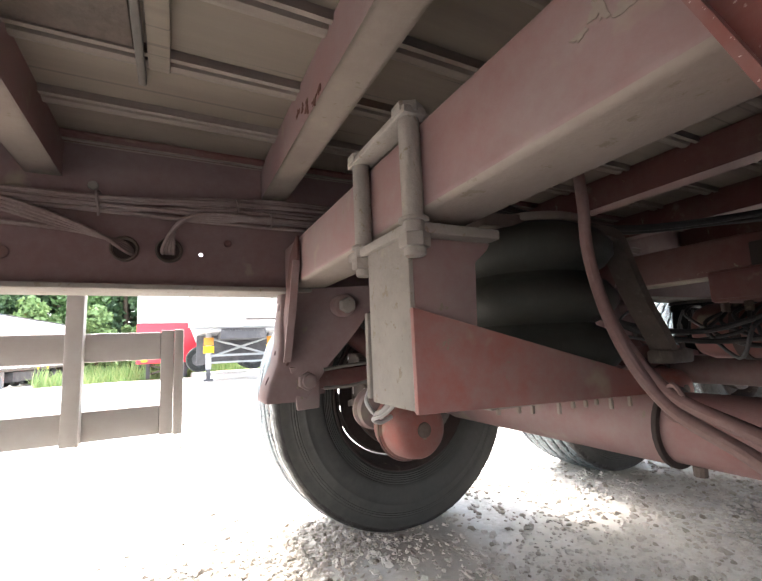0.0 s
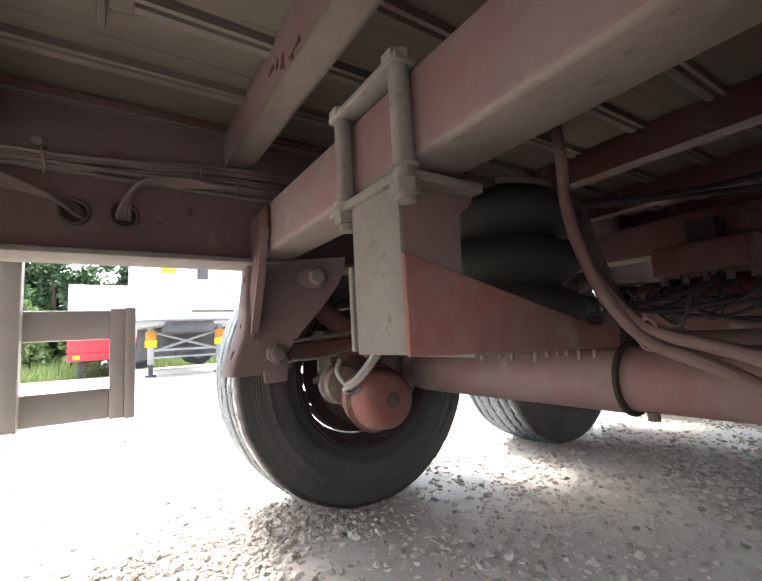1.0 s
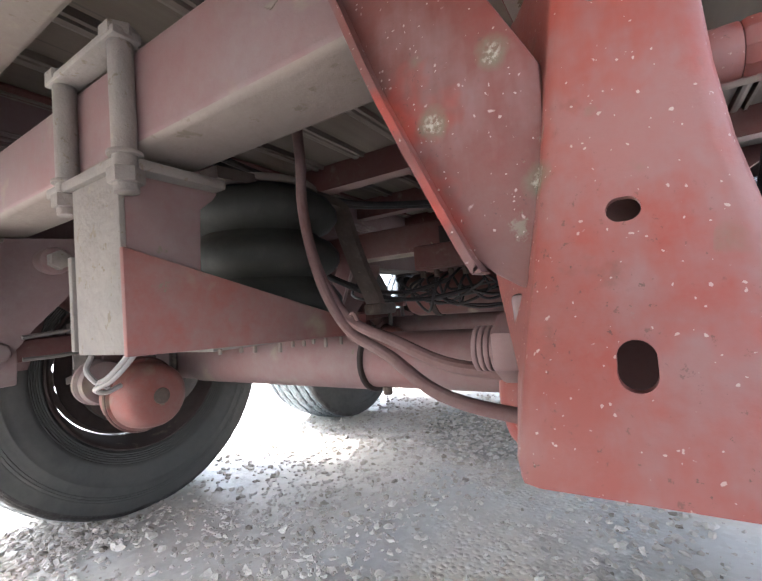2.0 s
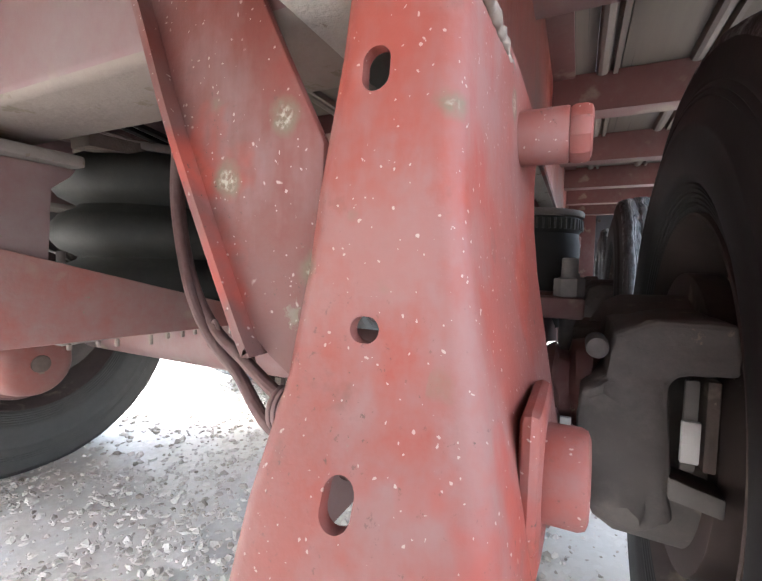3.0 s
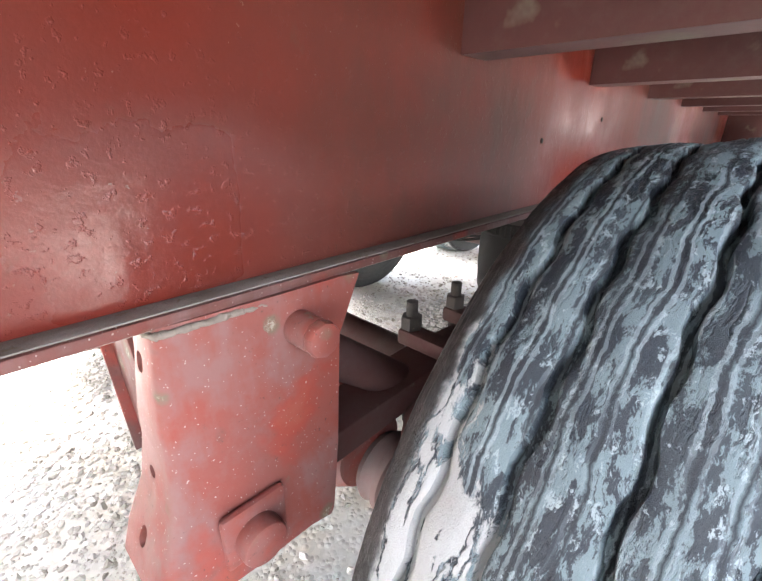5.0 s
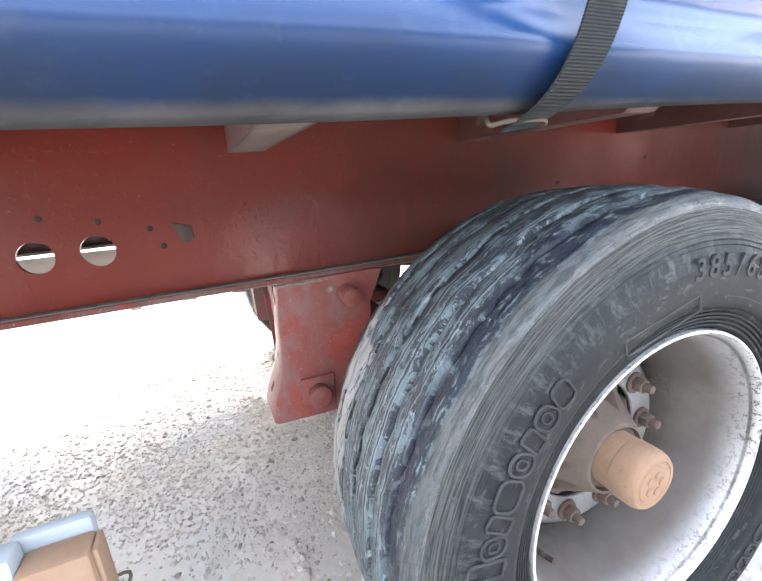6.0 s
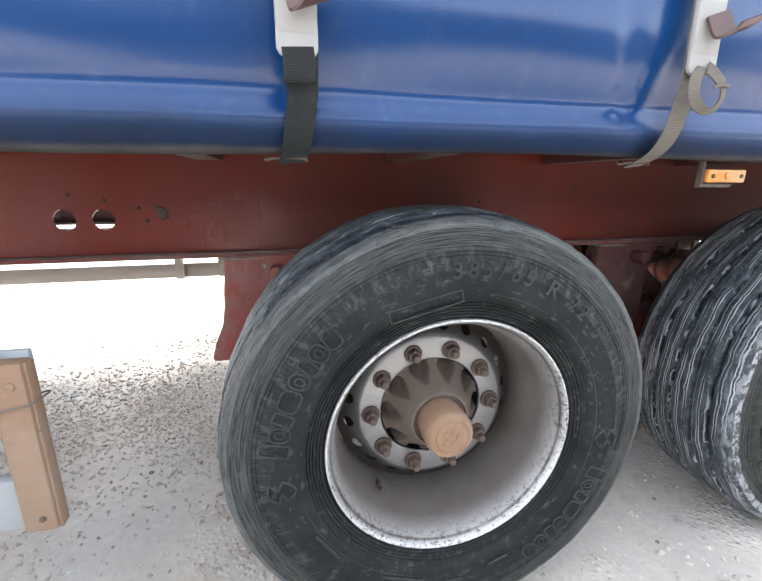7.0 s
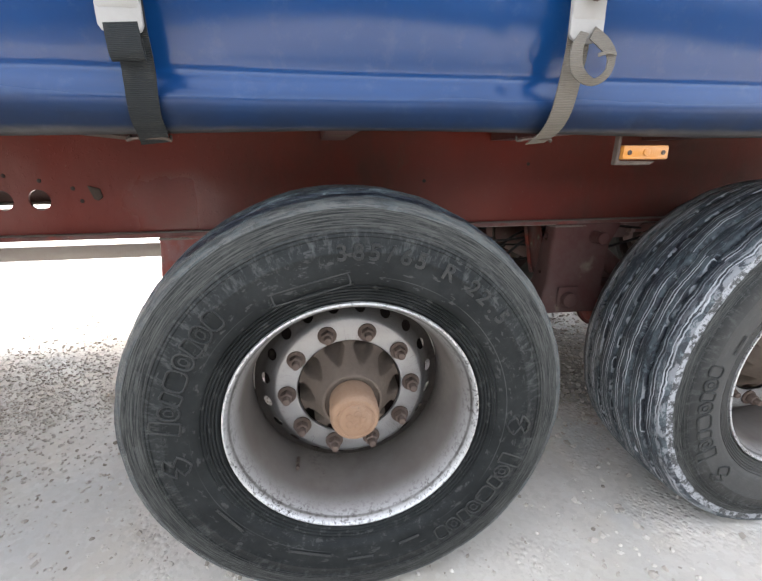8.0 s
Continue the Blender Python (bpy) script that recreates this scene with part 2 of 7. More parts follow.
mauve = painted("mauve_dusty_primer", (0.150, 0.088, 0.082), (0.122, 0.074, 0.070), (0.178, 0.138, 0.130), 0.42, 0.65, 0.5, 0.25, 0.0)
galv = painted("grey_zinc_strip", (0.115, 0.102, 0.090), (0.085, 0.074, 0.066), (0.16, 0.14, 0.125), 0.4, 0.6, 0.4, 0.25, 0.0)
dried_mud = painted("pale_dried_mud", (0.30, 0.272, 0.235), (0.25, 0.222, 0.192), (0.33, 0.305, 0.265), 0.4, 0.85, 1.0, 0.8, 0.0, 2.0)
rust_dark = painted("dark_inner_steel", (0.03, 0.021, 0.018), (0.045, 0.03, 0.0252), (0.072, 0.054, 0.048), 0.3, 0.75, 0.4, 0.3, 0.0)


def rubber(name, tread, chalk=False):
    """Tyre rubber: the worn and mud-crusted tread, or the scuffed sidewall; chalk adds a pale scuffed shoulder."""
    n = Nodes(name)
    st = n.add("SeparateXYZ", {0: n.co})
    ang = n.add("Math", {0: st.outputs[0], 1: st.outputs[2]}, operation="ARCTAN2").outputs[0]
    rad = n.math("POWER", n.math("ADD", n.math("POWER", st.outputs[0], 2.0), n.math("POWER", st.outputs[2], 2.0)), 0.5)
    across = st.outputs[1]
    around = n.math("MULTIPLY", ang, 0.52)

    def plane(a, b, c=0.0):
        """Coordinates along and across the tread."""
        return n.add("CombineXYZ", {0: n.math("MULTIPLY", around, a), 1: n.math("MULTIPLY", wander, b), 2: c}).outputs[0]
    wander = across
    wander = n.math("ADD", across, n.math("MULTIPLY", n.math("SUBTRACT", n.noise(9, 5, 0.6, co=plane(1.0, 1.2, 5.0)), 0.5), 0.030))
    if tread:
        c = n.mix(n.ramp(n.noise(4.0, 4, co=plane(1.0, 2.4, 3.0)), 0.4, 0.6), (0.007, 0.0105, 0.018), (0.022, 0.029, 0.036))
        # crust of dried mud drawn out along the tread
        crust = n.noise(26, 10, 0.78, co=plane(0.70, 2.0))
        c = n.mix(n.ramp(crust, 0.50, 0.525, 0, 0.35 if chalk else 0.9), c, (0.150, 0.190, 0.200))
        c = n.mix(n.ramp(n.noise(70, 8, 0.78, co=plane(0.7, 1.3, 8.0)), 0.565, 0.60, 0, 0.4 if chalk else 0.9), c, (0.27, 0.315, 0.325))
        # fine wavy wear lines
        saw = n.add("Math", {0: wander, 1: 0.0115}, operation="PINGPONG").outputs[0]
        line = n.ramp(saw, 0.0, 0.0022, 1, 0)
        gate = n.ramp(n.noise(12, 4, 0.6, co=plane(0.35, 2.0, 2.0)), 0.42, 0.56)
        pale = n.math("MULTIPLY", n.math("MULTIPLY", n.ramp(saw, 0.0020, 0.0024), n.ramp(saw, 0.0046, 0.0052, 1, 0)), gate)
        c = n.mix(n.math("MULTIPLY", line, 0.95), c, (0.005, 0.007, 0.011))
        c = n.mix(n.math("MULTIPLY", pale, 0.95 if chalk else 0.45), c, (0.46, 0.48, 0.50) if chalk else (0.30, 0.35, 0.365))
        # a blue-black worn band near the outer shoulder
        worn = n.math("MULTIPLY", n.ramp(wander, -0.152, -0.146), n.ramp(wander, -0.114, -0.104, 1, 0))
        c = n.mix(n.math("MULTIPLY", worn, n.ramp(n.noise(30, 6, 0.7, co=plane(0.6, 1.2, 4.0)), 0.50, 0.56, 0.95, 0.25) if not chalk else 0.2), c, (0.005, 0.009, 0.020))
        edge_in = n.ramp(n.math("ADD", across, n.math("MULTIPLY", n.noise(30, 5), 0.03)), 0.158, 0.166, 1, 0)
        # cracked pale mud in patches on the inner half
        crack = n.math("ABSOLUTE", n.math("SUBTRACT", n.noise(11, 6, 0.62, co=plane(0.55, 2.2, 6.0)), 0.5), 0.0)
        where = n.math("ADD", n.noise(5.5, 9, 0.72, co=plane(0.8, 1.6, 9.0)), n.math("ADD", n.ramp(across, 0.02, 0.12, -0.22, 0.05), n.ramp(st.outputs[2], 0.27, 0.42, 0.10, -0.10)))
        mud = n.math("MULTIPLY", n.math("MULTIPLY", n.ramp(where, 0.565, 0.585), n.ramp(crack, 0.008, 0.020)), edge_in)
        c = n.mix(n.math("MULTIPLY", mud, 0.3 if chalk else 0.95), c, (0.36, 0.35, 0.335))
        if chalk:
            shoulder = n.math("MULTIPLY", n.ramp(wander, -0.140, -0.158), n.ramp(n.noise(26, 7, 0.7, co=plane(0.5, 3.0, 1.0)), 0.50, 0.55))
            c = n.mix(n.math("MULTIPLY", shoulder, 0.6), c, (0.30, 0.31, 0.325))
        else:
            scuffed = n.math("MULTIPLY", n.ramp(wander, -0.148, -0.156), n.ramp(crust, 0.40, 0.60, 0.95, 0.7))
            c = n.mix(scuffed, c, (0.036, 0.039, 0.038))
            worn_ring = n.noise(1.0, 4, 0.75, co=n.add("CombineXYZ", {0: n.math("MULTIPLY", n.math("SUBTRACT", rad, across), 330.0), 1: n.math("MULTIPLY", around, 9.0), 2: 0.0}).outputs[0])
            c = n.mix(n.math("MULTIPLY", scuffed, n.ramp(worn_ring, 0.46, 0.56, 0.0, 0.8)), c, (0.115, 0.115, 0.105))
            c = n.mix(n.math("MULTIPLY", scuffed, n.ramp(worn_ring, 0.36, 0.44, 0.8, 0.0)), c, (0.014, 0.015, 0.015))
        rings = n.noise(1.0, 2, 0.6, co=n.add("CombineXYZ", {0: n.math("MULTIPLY", across, 380.0), 1: n.math("MULTIPLY", ang, 2.0), 2: 0.0}).outputs[0])
        inner = n.mix(n.ramp(rings, 0.58, 0.66), (0.019, 0.0160, 0.0142), (0.075, 0.066, 0.059))
        c = n.mix(edge_in, inner, c)
        n.bump(line, -0.8, 0.004)
        n.bump(crust, 0.7, 0.006)
        n.bump(n.ramp(crack, 0.0, 0.02), 0.5, 0.003)
        n.bump(mud, 0.5, 0.003)
        n.bump(n.noise(110, 6, 0.75), 0.35, 0.003)
        rough = n.ramp(crust, 0.42, 0.58, 0.32, 0.8)
    else:
        c = n.mix(n.ramp(n.noise(5, 6), 0.35, 0.7), (0.0090, 0.0103, 0.0106), (0.0168, 0.0184, 0.0184))
        grime = n.ramp(n.noise(14, 8, 0.7), 0.42, 0.78)
        c = n.mix(n.math("MULTIPLY", grime, 0.55), c, (0.042, 0.045, 0.043))
        # scuffed rings towards the shoulder, and short upright scrapes below them
        band = n.ramp(n.math("ADD", rad, n.math("MULTIPLY", n.noise(6, 4), 0.03)), 0.462, 0.480)
        ring = n.noise(1.0, 4, 0.75, co=n.add("CombineXYZ", {0: n.math("MULTIPLY", rad, 420.0), 1: n.math("MULTIPLY", around, 9.0), 2: 0.0}).outputs[0])
        c = n.mix(n.math("MULTIPLY", band, n.ramp(ring, 0.42, 0.60, 0.0, 0.85)), c, (0.088, 0.090, 0.083))
        zone = n.math("MULTIPLY", n.ramp(rad, 0.405, 0.425), n.ramp(rad, 0.452, 0.468, 1, 0))
        scrape = n.noise(1.0, 6, 0.72, co=n.add("CombineXYZ", {0: n.math("MULTIPLY", around, 55.0), 1: n.math("MULTIPLY", rad, 22.0), 2: 2.0}).outputs[0])
        c = n.mix(n.math("MULTIPLY", zone, n.ramp(scrape, 0.50, 0.68, 0.0, 0.75)), c, (0.085, 0.090, 0.086))
        tick = n.noise(1.0, 3, 0.6, co=n.add("CombineXYZ", {0: n.math("MULTIPLY", around, 20.0), 1: n.math("MULTIPLY", rad, 60.0), 2: 7.0}).outputs[0])
        c = n.mix(n.ramp(tick, 0.60, 0.66, 0, 0.6), c, (0.070, 0.072, 0.069))
        # dried splashes and thin mould lines
        splash = n.math("MULTIPLY", n.ramp(n.noise(55, 8, 0.8), 0.56, 0.60), n.ramp(n.noise(5, 5, 0.6), 0.46, 0.60))
        c = n.mix(n.math("MULTIPLY", splash, 0.55), c, (0.075, 0.077, 0.073))
        mould = n.math("MULTIPLY", n.ramp(rad, 0.3625, 0.3632), n.ramp(rad, 0.3642, 0.3650, 1, 0))
        c = n.mix(n.math("MULTIPLY", mould, n.ramp(n.noise(3, 3), 0.42, 0.56, 0, 0.7)), c, (0.075, 0.078, 0.075))
        n.bump(splash, 0.3, 0.001)
        if chalk:
            white = n.math("MULTIPLY", n.ramp(n.math("ADD", rad, n.math("MULTIPLY", n.noise(8, 5), 0.02)), 0.490, 0.494), n.ramp(n.noise(48, 8, 0.8), 0.47, 0.53, 0.1, 0.9))
            c = n.mix(white, c, (0.40, 0.41, 0.425))
            c = n.mix(n.math("MULTIPLY", n.ramp(rad, 0.46, 0.40), 0.75), c, (0.080, 0.079, 0.074))
        n.bump(n.math("MULTIPLY", ring, band), 0.6, 0.003)
        n.bump(n.math("MULTIPLY", scrape, zone), 0.4, 0.002)
        n.bump(n.noise(60, 6, 0.65), 0.25, 0.0015)
        rough = n.ramp(grime, 0, 1, 0.55, 0.85)
        n.b.inputs["Specular IOR Level"].default_value = 0.17
    return n.out(c, rough)


tyre_side = rubber("tyre_sidewall_rubber", False)
tyre_tread = rubber("tyre_tread_rubber", True)
inner_dark = painted("black_inner_sidewall", (0.0135, 0.0125, 0.012), (0.020, 0.0185, 0.0175), (0.034, 0.031, 0.028), 0.25, 0.7, 0.0, 0.2, 0.0)
inner_dusty = painted("dusty_inner_sidewall", (0.046, 0.046, 0.043), (0.060, 0.060, 0.056), (0.088, 0.084, 0.076), 0.42, 0.8, 0.0, 0.2, 0.0)
chalky_side = rubber("chalky_sidewall_rubber", False, True)
chalky_tread = rubber("chalky_tread_rubber", True, True)
# raised marks, dusty and painted paler to stand in for their lit edges
raised_rubber = painted("lit_raised_rubber", (0.022, 0.0235, 0.0232), (0.038, 0.0395, 0.038), (0.082, 0.081, 0.074), 0.36, 0.6, 0.0, 0.2, 0.0, 4.0)


def bellow_rubber():
    n = Nodes("bellow_rubber")
    c = n.mix(n.ramp(n.noise(6, 6), 0.3, 0.7), (0.022, 0.0215, 0.018), (0.036, 0.035, 0.029))
    c = n.mix(n.ramp(n.noise(30, 6), 0.5, 0.85, 0, 0.5), c, (0.06, 0.054, 0.046))
    n.bump(n.noise(80, 5), 0.25, 0.002)
    n.b.inputs["Specular IOR Level"].default_value = 0.2
    return n.out(c, 0.65)


bellow_mat = bellow_rubber()


def rim_metal():
    n = Nodes("worn_silver_rim")
    c = n.mix(n.ramp(n.noise(4, 7), 0.35, 0.7), (0.41, 0.402, 0.392), (0.33, 0.322, 0.312))
    st = n.add("SeparateXYZ", {0: n.co})
    rad = n.math("POWER", n.math("ADD", n.math("POWER", st.outputs[0], 2.0), n.math("POWER", st.outputs[2], 2.0)), 0.5)
    # the colour blends to dark brown the deeper in the barrel
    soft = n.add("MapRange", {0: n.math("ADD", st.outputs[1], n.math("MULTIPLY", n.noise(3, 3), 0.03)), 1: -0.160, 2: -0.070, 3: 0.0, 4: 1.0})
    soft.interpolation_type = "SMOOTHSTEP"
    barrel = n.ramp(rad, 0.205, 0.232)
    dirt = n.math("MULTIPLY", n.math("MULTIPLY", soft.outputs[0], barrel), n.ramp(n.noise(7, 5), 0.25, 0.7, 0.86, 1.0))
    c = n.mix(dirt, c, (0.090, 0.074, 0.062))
    c = n.mix(n.math("MULTIPLY", n.ramp(n.noise(6, 6), 0.5, 0.75, 0, 0.45), 1.0), c, (0.20, 0.175, 0.15))
    # polished lip, pitted where stones hit it
    lip = n.ramp(rad, 0.2905, 0.2925)
    seam = n.math('MULTIPLY', n.ramp(rad, 0.2855, 0.2870), n.ramp(rad, 0.2890, 0.2905, 1, 0))
    c = n.mix(n.math('MULTIPLY', seam, n.ramp(n.noise(9, 5, 0.7), 0.30, 0.60, 0.25, 0.85)), c, (0.055, 0.048, 0.042))
    c = n.mix(n.math("MULTIPLY", lip, 0.8), c, (0.62, 0.62, 0.61))
    near = n.math("MULTIPLY", n.ramp(rad, 0.270, 0.286), n.ramp(n.noise(5, 4), 0.35, 0.62, 0.25, 1.0))
    pit = n.math("MULTIPLY", n.ramp(n.noise(90, 6, 0.85), 0.535, 0.55), n.math("MAXIMUM", n.ramp(n.noise(7, 3), 0.58, 0.70, 0, 0.6), near))
    c = n.mix(n.math("MULTIPLY", pit, 0.95), c, (0.045, 0.037, 0.032))
    n.bump(pit, -0.4, 0.0012)
    n.bump(n.noise(120, 4), 0.25, 0.001)
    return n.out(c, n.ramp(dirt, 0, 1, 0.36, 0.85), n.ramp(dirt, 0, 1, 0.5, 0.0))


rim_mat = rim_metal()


def vinyl():
    n = Nodes("blue_pvc_curtain")
    c = n.mix(n.ramp(n.noise(1.6, 6), 0.35, 0.7), (0.004, 0.034, 0.122), (0.006, 0.045, 0.152))
    st = n.add("SeparateXYZ", {0: n.co})
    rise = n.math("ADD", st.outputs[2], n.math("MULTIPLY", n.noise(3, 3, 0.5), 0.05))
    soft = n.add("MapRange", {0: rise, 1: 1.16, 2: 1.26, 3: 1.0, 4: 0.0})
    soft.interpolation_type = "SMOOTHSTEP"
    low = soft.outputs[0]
    # blends to a dark grey-blue towards the bottom
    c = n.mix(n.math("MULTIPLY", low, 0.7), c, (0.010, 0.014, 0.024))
    hem = n.ramp(n.math("ADD", st.outputs[2], n.math("MULTIPLY", n.noise(16, 5), 0.012)), 1.156, 1.164, 1, 0)
    c = n.mix(n.math("MULTIPLY", hem, 0.8), c, (0.095, 0.088, 0.08))
    c = n.mix(n.ramp(n.noise(22, 7, 0.7), 0.55, 0.8, 0, 0.16), c, (0.15, 0.18, 0.22))
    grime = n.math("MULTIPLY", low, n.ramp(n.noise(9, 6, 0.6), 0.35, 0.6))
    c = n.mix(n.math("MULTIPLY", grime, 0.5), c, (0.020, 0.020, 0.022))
    n.t.links.new(n.ramp(low, 0, 1, 0.5, 0.16), n.b.inputs["Specular IOR Level"])
    n.bump(n.noise(5, 3), 0.06, 0.01)
    weave = n.add("TexChecker", {"Vector": n.co, "Scale": 900.0}).outputs[1]
    n.bump(weave, 0.05, 0.0003)
    return n.out(c, n.ramp(low, 0, 1, 0.17, 0.6))


vinyl_mat = vinyl()


def ply():
    n = Nodes("weathered_floor_boards")
    info = n.add("ObjectInfo").outputs["Random"]
    c = n.mix(n.ramp(n.noise(3, 7, 0.65, (0.35, 6, 6)), 0.3, 0.72), (0.105, 0.083, 0.064), (0.155, 0.125, 0.095))
    c = n.mix(n.math("MULTIPLY", info, 0.45), c, (0.14, 0.11, 0.085))
    c = n.mix(n.ramp(n.noise(1.3, 5), 0.55, 0.8, 0, 0.55), c, (0.17, 0.12, 0.065))
    line = n.ramp(n.noise(5, 2, 0.5, (0.12, 16, 16)), 0.66, 0.68, 0, 0.7)
    c = n.mix(line, c, (0.07, 0.055, 0.045))
    n.bump(n.noise(30, 6, 0.6, (0.1, 3, 3)), 0.3, 0.002)
    return n.out(c, 0.8)


board_mat = ply()


def amber():
    n = Nodes("amber_lens")
    c = n.mix(n.ramp(n.noise(20, 5), 0.4, 0.7), (0.55, 0.225, 0.04), (0.46, 0.22, 0.075))
    n.bump(n.add("TexWave", {"Vector": n.co, "Scale": 60.0}).outputs[1], 0.2, 0.0006)
    return n.out(c, 0.3)


amber_mat = amber()


def gravel_ground():
    n = Nodes("crushed_limestone_ground")
    big = n.noise(0.5, 6, 0.6)
    c = n.mix(n.ramp(big, 0.35, 0.68), (0.60, 0.54, 0.475), (0.69, 0.635, 0.57))
    c = n.mix(n.ramp(n.noise(1.6, 5, 0.55), 0.46, 0.62, 0, 0.75), c, (0.54, 0.455, 0.345))
    c = n.mix(n.ramp(n.noise(1.9, 5, 0.55, co=n.add("Mapping", {0: n.co, 1: (7.0, 3.0, 0.0)}).outputs[0]), 0.50, 0.64, 0, 0.7), c, (0.47, 0.485, 0.48))
    v = n.add("TexVoronoi", {"Vector": n.co, "Scale": 55.0, "Randomness": 1.0})
    tone = n.add("SeparateColor", {0: v.outputs["Color"]}).outputs[0]
    c = n.mix(n.ramp(tone, 0.55, 1.0, 0, 0.5), c, (0.45, 0.41, 0.355))
    c = n.mix(n.ramp(tone, 0.0, 0.3, 0.5, 0), c, (0.70, 0.675, 0.63))
    patch = n.ramp(n.noise(1.1, 5, 0.6), 0.50, 0.60)
    hgt = n.math("MULTIPLY", n.ramp(v.outputs["Distance"], 0.0, 0.55, 1, 0), patch)
    n.bump(hgt, 0.7, 0.009)
    n.bump(n.noise(7, 5, 0.5), 0.35, 0.02)
    n.bump(n.noise(240, 4, 0.7), 0.2, 0.001)
    c = n.mix(n.math("MULTIPLY", n.ramp(patch, 0, 1, 1, 0), n.ramp(n.noise(3.0, 6, 0.6), 0.35, 0.65, 0.1, 0.7)), c, (0.50, 0.475, 0.435))
    crumb = n.math("MULTIPLY", n.ramp(n.noise(95, 6, 0.75), 0.58, 0.66), n.ramp(n.noise(2.2, 5, 0.6), 0.48, 0.60))
    c = n.mix(n.math("MULTIPLY", crumb, 0.6), c, (0.27, 0.225, 0.175))
    # shade between the wheels, put into the ground colour with a ragged edge
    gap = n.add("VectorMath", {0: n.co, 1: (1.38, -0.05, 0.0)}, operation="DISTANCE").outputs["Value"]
    wheel_gap_shade = n.ramp(n.math("ADD", gap, n.math("MULTIPLY", n.noise(5, 7, 0.7), 0.7)), 0.78, 0.98, 1, 0)
    c = n.mix(n.math("MULTIPLY", wheel_gap_shade, n.ramp(n.noise(40, 6, 0.75), 0.36, 0.60, 0.9, 0.45)), c, (0.125, 0.108, 0.092))
    far = n.ramp(n.noise(0.13, 4), 0.56, 0.66, 0, 0.5)
    c = n.mix(far, c, (0.40, 0.37, 0.30))
    return n.out(c, n.ramp(patch, 0, 1, 0.55, 0.92))


ground_mat = gravel_ground()


def stone():
    n = Nodes("limestone_chips")
    r = n.add("NewGeometry").outputs["Random Per Island"]
    c = n.mix(r, (0.36, 0.315, 0.265), (0.64, 0.60, 0.535))
    c = n.mix(n.ramp(r, 0.0, 0.09, 1, 0), c, (0.19, 0.16, 0.125))
    c = n.mix(n.ramp(n.noise(90, 4), 0.4, 0.7, 0, 0.5), c, (0.42, 0.37, 0.31))
    n.bump(n.noise(220, 4), 0.3, 0.001)
    return n.out(c, 0.9)


stone_mat = stone()


def leafy(name, a, b):
    n = Nodes(name)
    r = n.add("NewGeometry").outputs["Random Per Island"]
    c = n.mix(r, a, b)
    n.b.inputs["Transmission Weight"].default_value = 0.0
    n.b.inputs["Subsurface Weight"].default_value = 0.0
    return n.out(c, 0.65)


leaf_a = leafy("broad_leaves", (0.035, 0.085, 0.020), (0.085, 0.165, 0.045))
leaf_b = leafy("dark_leaves", (0.022, 0.055, 0.022), (0.055, 0.105, 0.035))
leaf_c = leafy("pale_leaves", (0.09, 0.16, 0.05), (0.17, 0.25, 0.09))
grass_mat = leafy("tall_grass", (0.11, 0.20, 0.05), (0.24, 0.30, 0.12))
bark = painted("grey_brown_bark", (0.12, 0.09, 0.065), (0.085, 0.065, 0.05), (0.16, 0.14, 0.11), 0.2, 0.9, 0.0, 0.6, 0.0, 2.0)


# ---- mesh helpers ----
def link(name, bm, mats, parent=None, label="", smooth=30):
    me = bpy.data.meshes.new(name)
    bmesh.ops.recalc_face_normals(bm, faces=bm.faces)
    bm.to_mesh(me)
    bm.free()
    for m in (mats if isinstance(mats, (list, tuple)) else [mats]):
        me.materials.append(m)
    if smooth:
        me.shade_smooth()
        me.set_sharp_from_angle(angle=radians(smooth))
    ob = new(name, me)
    if parent:
        ob.parent = parent
    if label:
        ob["label"] = label
    return ob


def part(name, bm, material, parent, label="", smooth=30):
    return link(name, bm, material, parent, label, smooth)


def again(ob, name, parent, m):
    """Another object on the same mesh."""
    o = new(name, ob.data)
    o.parent = parent
    o.matrix_basis = m
    return o


def soften(bm, w, seg=2):
    if w:
        ed = [e for e in bm.edges if len(e.link_faces) == 2 and e.calc_face_angle(0) > 0.6]
        bmesh.ops.bevel(bm, geom=ed, offset=w, segments=seg, profile=0.5, affect="EDGES", clamp_overlap=True)
    return bm


def block(x0, x1, y0, y1, z0, z1, bevel=0.0, bm=None, seg=2):
    b = bmesh.new()
    bmesh.ops.create_cube(b, size=1.0, matrix=Matrix.Translation(((x0 + x1) / 2, (y0 + y1) / 2, (z0 + z1) / 2)) @ Matrix.Diagonal((x1 - x0, y1 - y0, z1 - z0, 1)))
    soften(b, bevel, seg)
    return merge(bm, b)


def merge(bm, b, m=None):
    if m is not None:
        bmesh.ops.transform(b, matrix=m, verts=b.verts)
    if bm is None:
        return b
    me = bpy.data.meshes.new("tmp")
    b.to_mesh(me)
    b.free()
    bm.from_mesh(me)
    bpy.data.meshes.remove(me)
    return bm


